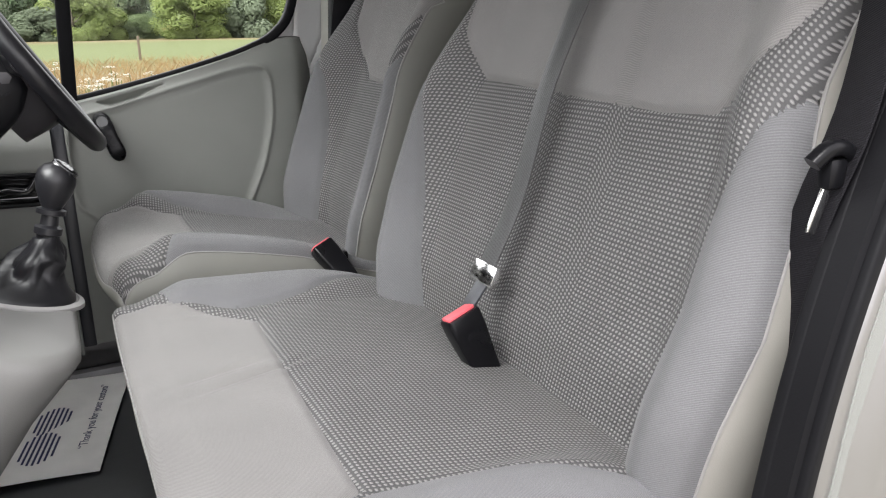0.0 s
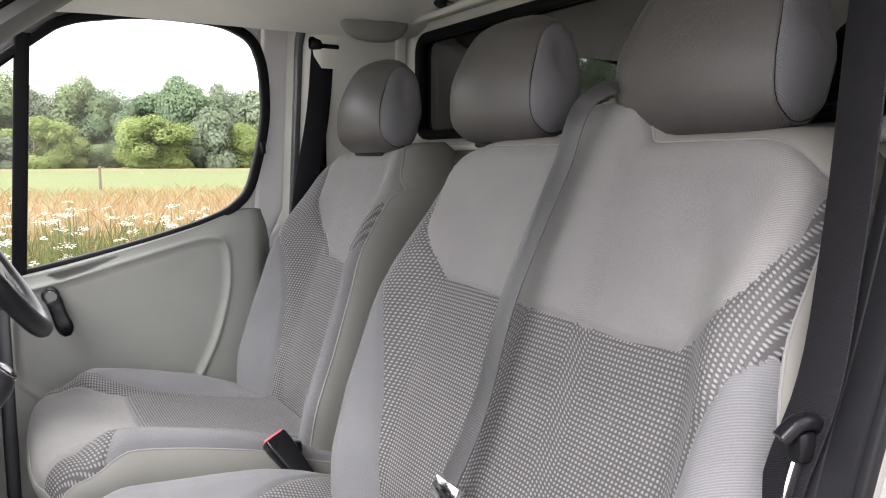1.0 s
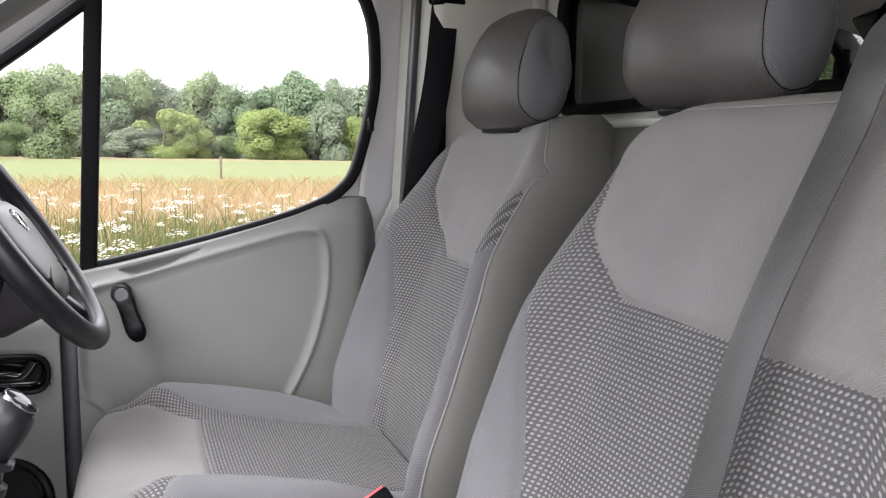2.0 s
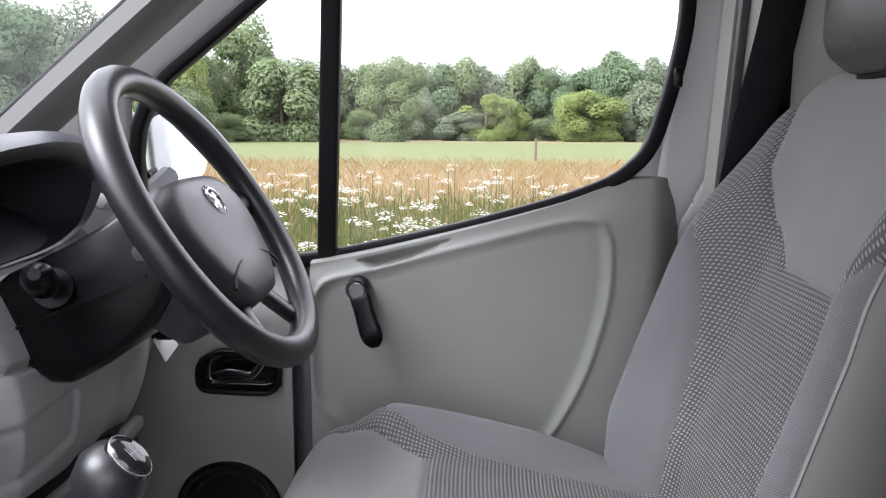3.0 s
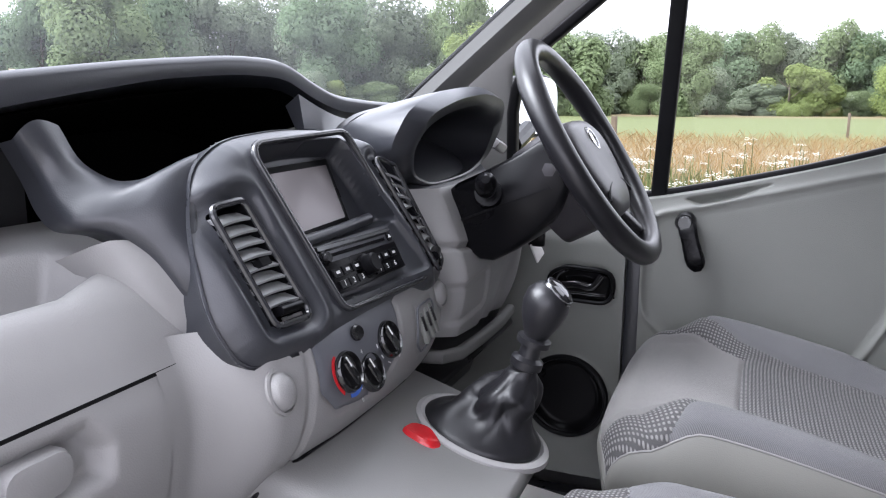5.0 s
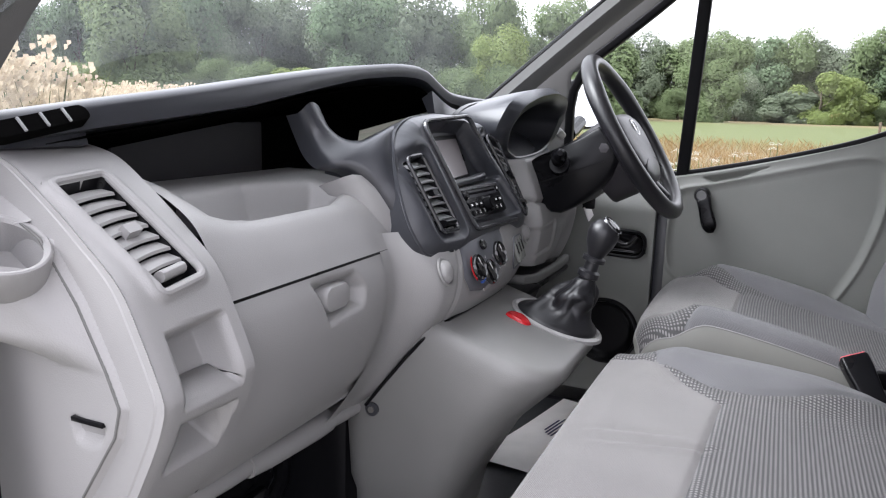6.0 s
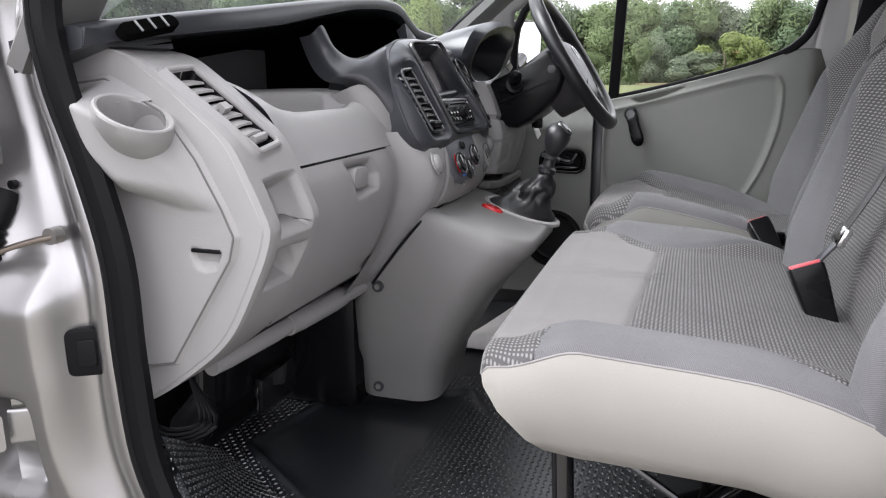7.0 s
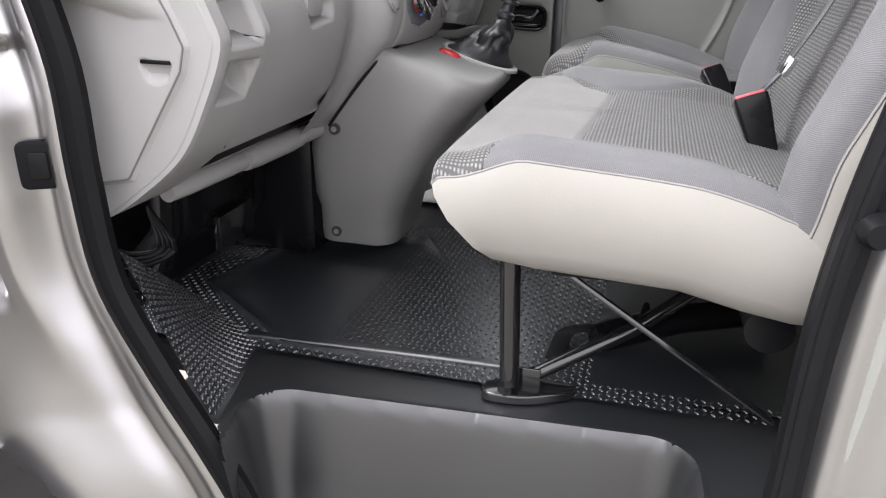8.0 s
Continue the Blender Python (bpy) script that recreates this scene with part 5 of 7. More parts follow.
        rings.append(ring)
    v, f = loft(rings)
    mesh_of("gaiter", v, f, GAITER, gl, "creased black gaiter", sharp=70)
    a, b = Vector((0.180, 0.284, 1.165)), Vector((0.214, 0.290, 1.285))
    ax = (b - a).normalized()
    prof = ((0.0, 0.015), (0.012, 0.016), (0.014, 0.020), (0.024, 0.020), (0.028, 0.0135), (0.043, 0.0125), (0.045, 0.021), (0.052, 0.021), (0.054, 0.014), (0.06, 0.017), (0.078, 0.025), (0.095, 0.0285), (0.11, 0.0265), (0.120, 0.018), (0.124, 0.006))
    q = ax.to_track_quat("Z", "X").to_matrix()
    v, f = loft([[tuple(a + q @ Vector((r * math.cos(t), r * math.sin(t), h))) for t in np.linspace(0, 2 * math.pi, 28, endpoint=False)] for h, r in prof])
    kn = mesh_of("gear_knob", v, f, LEATHER, gl, "rounded black gear knob", sharp=50)
    n = (ax * 0.8 + Vector((0.62, -0.15, 0.1))).normalized()
    cc = a + ax * 0.098
    m = Matrix.Translation(cc + n * 0.0235) @ n.to_track_quat("Z", "Y").to_matrix().to_4x4()
    v, f = loft([[tuple(m @ Vector((0.0145 * k * math.cos(t), 0.019 * k * math.sin(t), z))) for t in np.linspace(0, 2 * math.pi, 24, endpoint=False)] for k, z in ((1.1, -0.004), (1.05, 0.001), (0.9, 0.0035), (0.4, 0.005))])
    kp = mesh_of("shift_plate", v, f, GLOSS, kn)
    v, f = loft(sweep([tuple(m @ Vector((0.0150 * math.cos(t), 0.0195 * math.sin(t), 0.0005))) for t in np.linspace(0, 2 * math.pi, 28, endpoint=False)], circle(0.0009, 6), tuple(n), True), True, False)
    mesh_of("plate_ring", v, f, SATIN, kp)
    for x, y, w, h in ((-0.006, 0, 0.001, 0.016), (0, 0, 0.001, 0.016), (0.006, 0, 0.001, 0.016), (0, 0, 0.012, 0.001)):
        part("shift_mark", box((w * 0.8, h * 0.8, 0.0004), (x * 0.8, y, 0.0050), 0, m=m), SATIN, kp)


def build_driver_side():
    # instrument hood
    out = smooth_poly([(0.350, 1.435), (0.375, 1.492), (0.49, 1.516), (0.62, 1.523), (0.73, 1.510), (0.772, 1.46), (0.765, 1.40), (0.70, 1.366), (0.52, 1.358), (0.40, 1.385)], 2)
    inn = smooth_poly([(0.402, 1.432), (0.425, 1.462), (0.49, 1.482), (0.60, 1.494), (0.705, 1.482), (0.738, 1.445), (0.732, 1.398), (0.675, 1.376), (0.52, 1.370), (0.43, 1.392)], 2)
    over = lambda z: 0.055 * (z - 1.37) / 0.15
    cin = np.mean(np.array(inn), axis=0)
    rings = [[(-0.20, 0.57 + (y - 0.57) * 0.72, 1.36 + (z - 1.36) * 0.62) for y, z in out], [(-0.155, 0.57 + (y - 0.57) * 0.78, 1.36 + (z - 1.36) * 0.72) for y, z in out], [(-0.11, 0.57 + (y - 0.57) * 0.87, 1.36 + (z - 1.36) * 0.86) for y, z in out], [(-0.075 + 0.6 * over(z), 0.57 + (y - 0.57) * 0.95, 1.36 + (z - 1.36) * 0.955) for y, z in out], [(-0.055 + over(z), y, z) for y, z in out], [(-0.035 + over(z), 0.5 * (y + yi), 0.5 * (z + zi) + 0.003) for (y, z), (yi, zi) in zip(out, inn)],
             [(-0.04 + over(z), y, z) for y, z in inn], [(-0.07, y, z) for y, z in inn], [(-0.15, cin[0] + (y - cin[0]) * 0.92, cin[1] + (z - cin[1]) * 0.9) for y, z in inn]]
    v, f = loft(rings, True, False)
    mesh_of("instrument_hood", v, f, DARK, dash, "charcoal hood over the instruments", sharp=60)
    # deck between the hood, the stack and the cowl's lip
    v, f = loft([[(-0.02, y, 1.345), (-0.055, y, 1.385), (-0.10, y, 1.412), (-0.15, y, 1.432), (float(LIPX(y)) + 0.002, y, float(LIP(y)) - 0.034), (float(LIPX(y)) - 0.02, y, float(LIP(y)) - 0.05), (-0.12, y, 1.36)] for y in np.linspace(0.335, 0.79, 16)])
    mesh_of("hood_deck", v, f, DARK, dash, "charcoal deck below the cowl lip", sharp=50)
    v, f = loft([[(x, cin[0] + (y - cin[0]) * 0.95, cin[1] + (z - cin[1]) * 0.95) for y, z in inn] for x in (-0.16, -0.148)])
    cl = mesh_of("instrument_panel", v, f, DIALFACE, dash, "dark instrument panel with round gauges")
    for y, z, r in ((0.47, 1.425, 0.042), (0.60, 1.43, 0.045), (0.69, 1.42, 0.03)):
        v, f = loft(sweep([(-0.146, y + r * math.cos(a), z + r * math.sin(a)) for a in np.linspace(0, 2 * math.pi, 36, endpoint=False)], circle(0.0018, 6), (1, 0, 0), True), True, False)
        g = mesh_of("gauge_ring", v, f, SATIN, cl)
        for i in range(9):
            a = radians(225 - 33 * i)
            part("gauge_mark", box((0.001, 0.007, 0.0016), (0, 0, 0), 0, m=Matrix.Translation((-0.1465, y + 0.85 * r * math.cos(a), z + 0.85 * r * math.sin(a))) @ Matrix.Rotation(a, 4, "X")), WHITE, g)
        part("gauge_needle", box((0.001, r * 0.8, 0.002), (0, 0.4 * r, 0), 0, m=Matrix.Translation((-0.1455, y, z)) @ Matrix.Rotation(radians(215), 4, "X")), WHITE, g)
    # pale panel round the column, falling away to the footwell
    base = curve1([0.93, 1.02, 1.10, 1.18, 1.24, 1.30, 1.40, 1.44], [-0.14, -0.06, 0.005, 0.040, 0.046, 0.030, -0.02, -0.06])
    pocket = [(0.43, 1.222), (0.545, 1.228), (0.545, 1.182), (0.44, 1.178)]

    def fn(a, b):
        return base(b) - 0.055 * sstep(0.455 - a, 0, 0.06) - 0.06 * sstep(a, 0.72, 0.93) - 0.016 * np.exp(-(((a - 0.70) / 0.06) ** 2)) * sstep(1.26 - b, 0, 0.08), a, b

    relief(fn, 0.36, 0.93, 0.95, 1.372, 0.0036, [("outside", None, "", lambda a, b: np.maximum(b - 1.158 + 0.11 * (a - 0.37), a - 0.76)), ("knee_panel", TRIM, "pale grey panel under the steering column", None)], dash, 0, 0.004,
           lambda a, b: -0.005 * np.exp(-((sd_poly(a, b, pocket, 0.006) / 0.0035) ** 2)) - 0.004 * sstep(-sd_poly(a, b, pocket, 0.006), 0, 0.004) - 0.009 * np.exp(-(((b - 1.292 + 0.1 * (a - 0.4)) / 0.0035) ** 2)) - 0.006 * np.exp(-(((a - 0.60) / 0.03) ** 2)) * sstep(1.235 - b, 0, 0.03), flip=False)
    part("lower_shelf", box((0.22, 0.36, 0.012), (-0.075, 0.55, 1.098), 0.004, m=Matrix.Identity(4)), BLACK, dash, "dark open shelf")
    v, f = loft(sweep([(-0.03, 0.40, 1.128), (0.020, 0.415, 1.126), (0.036, 0.45, 1.124), (0.040, 0.54, 1.124), (0.038, 0.637, 1.122), (0.020, 0.76, 1.112)], rounded(0.016, 0.020, 0.006)))
    mesh_of("shelf_lip", v, f, PILLAR, dash)
    v, f = loft([[(x, y, z) for x, z in ((-0.02, 1.095), (-0.06, 0.98), (-0.12, 0.94), (-0.12, 1.05))] for y in (0.37, 0.76)])
    mesh_of("shelf_face", v, f, BLACK, dash)
    part("dash_core_driver", box((0.25, 0.53, 0.42), (-0.25, 0.66, 1.18), 0.02), BLACK, dash)
    # end vent by the door
    ev = part("end_vent", box((0.05, 0.085, 0.02), (0, 0, 0), 0.006, m=Matrix.Translation((-0.045, 0.83, 1.425)) @ Matrix.Rotation(radians(35), 4, "Y") @ Matrix.Rotation(radians(-12), 4, "X")), TRIM, dash, "small pale grey end vent")
    for i in range(3):
        part("vent_slot", box((0.024, 0.016, 0.004), (0.0, -0.024 + 0.024 * i, 0.0095), 0.001, m=Matrix.Translation((-0.045, 0.83, 1.425)) @ Matrix.Rotation(radians(35), 4, "Y") @ Matrix.Rotation(radians(-12), 4, "X")), BLACK, ev)
    # column shroud and stalk
    col = thing("steering_column", "black plastic steering column shroud with a stalk", "steering column")
    side = smooth_poly([(-0.012, 1.345), (0.0, 1.372), (0.05, 1.395), (0.107, 1.424), (0.155, 1.455), (0.195, 1.395), (0.17, 1.335), (0.114, 1.283), (0.058, 1.252), (0.010, 1.285)], 1)
    cs = np.mean(np.array(side), axis=0)
    rings = [[(cs[0] + (x - cs[0]) * k, y, cs[1] + (z - cs[1]) * k) for x, z in side] for y, k in ((0.488, 0.86), (0.492, 0.94), (0.50, 0.98), (0.515, 1.0), (0.70, 1.0), (0.715, 0.98), (0.722, 0.9))]
    v, f = loft(rings)
    mesh_of("column_shroud", v, f, BLACK, col, sharp=50)
    part("shroud_seam", box((0.17, 0.24, 0.003), (0.08, 0.605, 1.345), 0, m=Matrix.Translation((0.08, 0.605, 1.345)) @ Matrix.Rotation(radians(-22), 4, "Y") @ Matrix.Translation((-0.08, -0.605, -1.345))), RUBBER, col)
    tube("stalk_boot", [(0.064, 0.495, 1.362), (0.066, 0.480, 1.366)], 0.024, BLACK, col, 20, scale=[1, 0.85])
    pts = [(0.064, 0.492, 1.364), (0.068, 0.47, 1.370), (0.072, 0.452, 1.376), (0.079, 0.432, 1.386), (0.083, 0.420, 1.391)]
    tube("indicator_stalk", spline(pts, 12), 0.0145, BLACK, col, 18, scale=[0.55, 0.55, 0.6, 0.75, 0.9, 1.0, 1.05, 1.08, 1.08, 1.05, 0.85, 0.4], label="black stalk with a fat grip")
    key = thing("ignition_key", "key in the column with a white tag", "key")
    part("key_tag", box((0.003, 0.046, 0.036), (0, 0, 0), 0.001, m=Matrix.Translation((0.075, 0.738, 1.236)) @ Matrix.Rotation(radians(12), 4, "X") @ Matrix.Rotation(radians(-20), 4, "Y")), CARD, key, "white key tag")
    part("key_head", box((0.03, 0.012, 0.035), (0.078, 0.722, 1.262), 0.004), BLACK, key)
    # steering wheel
    wheel = thing("steering_wheel", "charcoal three-spoke steering wheel with a plain badge", "steering wheel")
    e = radians(32)
    Wn, Wv = Vector((math.cos(e), 0, math.sin(e))), Vector((-math.sin(e), 0, math.cos(e)))
    Wc = Vector((0.190, 0.612, 1.424))
    W = lambda u, v_, n=0.0: tuple(Wc + Vector((0, u, 0)) + Wv * v_ + Wn * n)
    R = 0.18
    rim = []
    for i in range(72):
        a = 2 * math.pi * i / 72
        rim.append((W(R * math.cos(a), R * math.sin(a)), 1 + 0.10 * math.exp(-((((math.degrees(a) + 180) % 360 - 180 - 35) / 14) ** 2)) + 0.10 * math.exp(-(((math.degrees(a) - 145) / 14) ** 2))))
    v, f = loft(sweep([p for p, _ in rim], circle(0.0185, 14, 0.0175), Wn, True, [k for _, k in rim]), True, False)
    mesh_of("wheel_rim", v, f, LEATHER, wheel, "grained charcoal rim")
    pad = smooth_poly([(-0.070, 0.056), (0.070, 0.056), (0.116, 0.034), (0.124, -0.010), (0.094, -0.076), (0.052, -0.112), (-0.052, -0.112), (-0.094, -0.076), (-0.124, -0.010), (-0.116, 0.034)], 2)
    rings = []
    for k, n in ((0.98, -0.070), (1.03, -0.02), (1.0, 0.012), (0.955, 0.024), (0.80, 0.031), (0.4, 0.0345), (0.05, 0.035)):
        rings.append([W(u * k, w * k - 0.030 * (1 - k), n - 0.022) for u, w in pad])
    v, f = loft(rings)
    hub = mesh_of("airbag_pad", v, f, PAD, wheel, "smooth charcoal centre pad", sharp=60)
    for sgn in (-1, 1):
        rings = [[W(sgn * (0.060 + t * (R - 0.060)), 0.020 - 0.014 * t + b * (0.030 - 0.012 * t), -0.030 + 0.022 * t + a * 0.012) for a, b in circle(1.0, 14)] for t in np.linspace(0, 1, 6)]
        v, f = loft(rings)
        mesh_of("spoke", v, f, BLACK, wheel)
        rings = [[W(sgn * (0.030 + 0.045 * t) + b * (0.020 - 0.004 * t), -0.070 - t * (R * 0.905 - 0.070), -0.026 + 0.018 * t + a * 0.010) for a, b in circle(1.0, 14)] for t in np.linspace(0, 1, 6)]
        v, f = loft(rings)
        mesh_of("spoke", v, f, LEATHER, wheel)
    v, f = loft([[W(0.021 * k * math.cos(a), 0.014 + 0.021 * k * math.sin(a), n + 0.003) for a in np.linspace(0, 2 * math.pi, 32, endpoint=False)] for k, n in ((1.1, 0.0), (1.05, 0.0075), (0.9, 0.0065), (0.2, 0.0065))])
    bd = mesh_of("badge", v, f, GLOSS, hub, "round dark badge with bright shapes")
    v, f = loft(sweep([W(0.017 * math.cos(a), 0.014 + 0.017 * math.sin(a), 0.0115) for a in np.linspace(0, 2 * math.pi, 28, endpoint=False)], circle(0.0022, 6), Wn, True), True, False)
    mesh_of("badge_ring", v, f, CHROME, bd)
    wm = Matrix(((0, Wv.x, Wn.x, Wc.x), (1, Wv.y, Wn.y, Wc.y), (0, Wv.z, Wn.z, Wc.z), (0, 0, 0, 1)))
    for ang, off in ((35, 0.0), (-30, 0.004), (80, -0.004)):
        part("badge_bar", box((0.026, 0.005, 0.002), (0, off, 0), 0.001, m=wm @ Matrix.Translation((0, 0.014, 0.0115)) @ Matrix.Rotation(radians(ang), 4, "Z")), CHROME, bd)
    arc = [W(0.098 * math.cos(a), -0.098 + 0.042 * math.sin(a), 0.0045 + 0.006 * math.sin(a)) for a in np.linspace(0.35, math.pi - 0.35, 24)]
    tube("pad_seam", arc, 0.0020, RUBBER, hub, 6, tuple(Wn))
    for i in range(3):
        part("pad_mark", box((0.010, 0.0012, 0.0006), (0.030, -0.034 - 0.004 * i, 0.0122), 0, m=wm), TRIM_DOOR, hub)
    v, f = loft(sweep([W(0, 0, -0.03), W(0, 0, -0.07)], circle(0.062, 28), (0, 1, 0)))
    mesh_of("wheel_boss", v, f, BLACK, wheel)
    # printed card on the driver's mat
    card = thing("paper_floor_mat", "white printed paper mat in the driver's footwell", "paper mat")
    o, ux, uy = Vector((0.20, 0.425, FLOOR + 0.010)), Vector((-0.30, 0.045, 0)), Vector((0.10, 0.44, 0.0))
    P = lambda s, t, n=0.0: tuple(o + ux * s + uy * t + Vector((0, 0, n + 0.004 * math.sin(3 * s + 4 * t))))
    n_ = 9
    V = [P(i / (n_ - 1), j / (n_ - 1), q) for q in (0, -0.0015) for i in range(n_) for j in range(n_)]
    F = [(q * n_ * n_ + i * n_ + j, q * n_ * n_ + (i + 1) * n_ + j, q * n_ * n_ + (i + 1) * n_ + j + 1, q * n_ * n_ + i * n_ + j + 1) for q in (0, 1) for i in range(n_ - 1) for j in range(n_ - 1)]
    mesh_of("paper_sheet", V, F, CARD, card)
    ex, ey = ux.normalized(), uy.normalized()
    for s0, t0 in ((0.42, 0.26), (0.42, 0.52), (0.72, 0.62)):
        c = Vector(P(s0, t0, 0.0012))
        for i in range(7):
            k = -1 + 2 * (i + 0.5) / 7
            half = 0.062 * math.sqrt(1 - k * k * 0.85)
            q = c + ex * (0.034 * k)
            part("ink_stripe", box((0.0042, 2 * half, 0.0006), (0, 0, 0), 0, m=Matrix.Translation(q) @ Matrix.Rotation(math.atan2(ey.y, ey.x) - math.pi / 2, 4, "Z")), INK, card)
    m = Matrix.Translation(P(0.15, 0.52, 0.0016)) @ Matrix.Rotation(math.atan2(ey.y, ey.x), 4, "Z")
    text("slogan", "\u201cThank you for your custom\u201d", 0.024, m, INK, card)


build_left_end()
build_glovebox()
build_cowl()
build_stack()
build_centre()
build_driver_side()


# ---- seats ----
def headrest(parent, yc, xc=0.985, zc=1.705, w=0.25, lean=12):
    m = Matrix.Translation((xc, yc, zc)) @ Matrix.Rotation(radians(lean), 4, "Y")
    prof = smooth_poly([(-0.060, -0.02), (-0.052, 0.075), (-0.01, 0.107), (0.045, 0.085), (0.058, 0.0), (0.05, -0.085), (0.0, -0.107), (-0.045, -0.085)], 2)
    rings = []
    taper = lambda z: 1 - 0.16 * max(z, 0) / 0.1
    slim = lambda z: 1 - 0.22 * max(z, 0) / 0.1
    ts = [-1, -0.97, -0.9, -0.75, -0.5, 0, 0.5, 0.75, 0.9, 0.97, 1]
    for t in ts:
        k = 1.0 - 0.13 * abs(t) ** 6
        bow = -0.016 * (1 - t * t)
        rings.append([tuple(m @ Vector((x * k * slim(z) + bow, t * w * 0.465 * taper(z), z * k))) for x, z in prof])
    v, f = loft(rings)
    ob = mesh_of("headrest", v, f, HEADREST, parent, "rounded dark grey cloth headrest", uv=[(p[1], p[2]) for p in v], sharp=60)
    for sgn in (-1, 1):
        r2 = []
        for k, d in ((0.84, 0.0), (0.84, 0.003), (0.79, 0.010), (0.5, 0.018), (0.2, 0.021)):
            r2.append([tuple(m @ Vector((x * k * slim(z), sgn * (w * 0.465 * taper(z) + d - 0.003), z * k))) for x, z in prof])
        v, f = loft(r2)
        mesh_of("headrest_side", v, f, BOLSTER, ob, uv=[(p[0], p[2]) for p in v], sharp=60)
        ring = [tuple(m @ Vector((x * 0.85 * slim(z), sgn * (w * 0.465 * taper(z) - 0.001), z * 0.85))) for x, z in prof]
        v, f = loft(sweep(ring, circle(0.0013, 6), (0, 1, 0), True), True, False)
        mesh_of("side_seam", v, f, BLACK, ob)
    for dy in (-0.06, 0.06):
        tube("headrest_post", [(xc - 0.01, yc + dy, zc - 0.15), (xc, yc + dy, zc - 0.07)], 0.006, STEEL, parent)
    part("post_cover", box((0.05, 0.15, 0.014), (xc - 0.006, yc, zc - 0.100), 0.006), BLACK, parent)


def seat(name, label, yb, hb, yq, hq, rests, hump=None, lift=0.0, wide=False, back=0.0):
    s = thing(name, label, "seat", "cab seats")
    # -- backrest --
    foot, tall = 0.985, 0.63
    yc, hw = yb, hb
    plane = lambda z: 0.70 + back + 0.3425 * (z - 1.06)

    def ztop(a):
        z = 1.606 - (0.055 if wide else 0.085) * np.clip((np.abs(a) - (hw - 0.11)) / 0.11, 0, 1) ** 2.4
        if hump is not None:
            z = z + 0.055 * sstep(0.085 - np.abs(a - hump), 0.0, 0.045)
        return z

    def outer(z):
        """Half width at a height: fullest at the bolsters, drawn in at foot and shoulder."""
        return hw * np.interp(z, [0.98, 1.10, 1.20, 1.33, 1.42, 1.50, 1.62], [0.95, 1.01, 1.05, 1.03, 0.965, 0.94, 0.93] if wide else [0.88, 0.985, 1.0, 0.97, 0.90, 0.83, 0.78])

    def backf(a, b):
        z = foot + (ztop(a) - foot) * b / tall
        y = a * outer(z) / hw
        r = np.abs(a) / hw
        fade = 1 - (1 if wide else 0.75) * sstep(z, 1.36, 1.58)
        er = 0.05 if wide else 0.026
        edge = np.clip((np.abs(a) - (hw - er)) / er, 0, 1)
        top = np.clip((b - (tall - 0.03)) / 0.03, 0, 1)
        n = (0.052 if wide else 0.072) * sstep(r, 0.45 if not wide else 0.66, 0.88 if wide else 0.97) * fade - 0.014 * (1 - r**2) - 0.9 * er * (1 - np.sqrt(1 - 0.999 * edge**2)) - 0.024 * (1 - np.sqrt(1 - 0.999 * top**2))
        n = n - 0.02 * sstep(1.12 - z, 0, 0.12)
        return plane(z) - n, yc + y, z + 0.2 * n

    def there(a, b):
        z = foot + (ztop(a) - foot) * b / tall
        return a * outer(z) / hw, z

    if wide:
        panel = [(-0.225, 1.392), (-0.272, 1.425), (-0.308, 1.462), (-0.328, 1.51), (-0.331, 1.70), (0.331, 1.70), (0.318, 1.55), (0.285, 1.47), (0.238, 1.404), (0.10, 1.398), (-0.15, 1.388)]
        sides = ([0.98, 1.08, 1.17, 1.27, 1.33, 1.385, 1.425, 1.47], [0.24, 0.258, 0.28, 0.30, 0.315, 0.338, 0.375, 0.45])
    else:
        panel = [(-0.100, 1.358), (0.064, 1.372), (0.115, 1.42), (0.143, 1.48), (0.155, 1.57), (0.157, 1.70), (-0.30, 1.70), (-0.30, 1.525), (-0.205, 1.505), (-0.165, 1.44), (-0.128, 1.392)]
        sides = ([0.98, 1.13, 1.26, 1.35, 1.41, 1.44, 1.48], [0.135, 0.145, 0.160, 0.185, 0.222, 0.25, 0.30])
    sd_top = lambda a, b: sd_poly(*there(a, b), panel, 0.008)
    sd_bol = lambda a, b: (np.interp(there(a, b)[1], *sides) - np.abs(there(a, b)[0])) * 0.8
    relief(backf, -hw, hw, 0, tall, 0.0034, [("back_top_panel", PLAIN, "plain grey cloth upper panel", sd_top), ("back_bolster", BOLSTER, "plain dark grey side bolster", lambda a, b: np.maximum(sd_bol(a, b), a)),
                                           ("back_bolster", BOLSTER, "plain dark grey side bolster", lambda a, b: np.maximum(sd_bol(a, b), -a)),
                                           ("back_centre", TUFT, "dark grey tufted cloth", None)], s, 0.0045, 0.005, flip=True)
    bb = np.linspace(0, tall, 40)
    aa = np.linspace(-hw, hw, 50)
    left = np.stack(backf(np.full(40, -hw), bb), 1)
    topl = np.stack(backf(aa, np.full(50, tall)), 1)
    right = np.stack(backf(np.full(40, hw), bb[::-1]), 1)
    rim = np.concatenate([left, topl[1:-1], right])
    mid = np.array([0.85, yc, 1.25])
    rings = []
    for depth, grow in ((0, 0.0), (0.012, 0.006), (0.05, 0.010), (0.10, 0.006), (0.125, -0.012), (0.130, -0.04)):
        d = rim - mid
        d[:, 0] = 0
        d /= np.linalg.norm(d, axis=1)[:, None]
        slope = -0.30 + 0.40 * sstep(rim[:, 2], 1.46, 1.59)
        rings.append((rim + d * grow + depth * np.stack([0 * slope + 1, 0 * slope, slope], 1)).tolist())
    v, f = loft(rings, True, False)
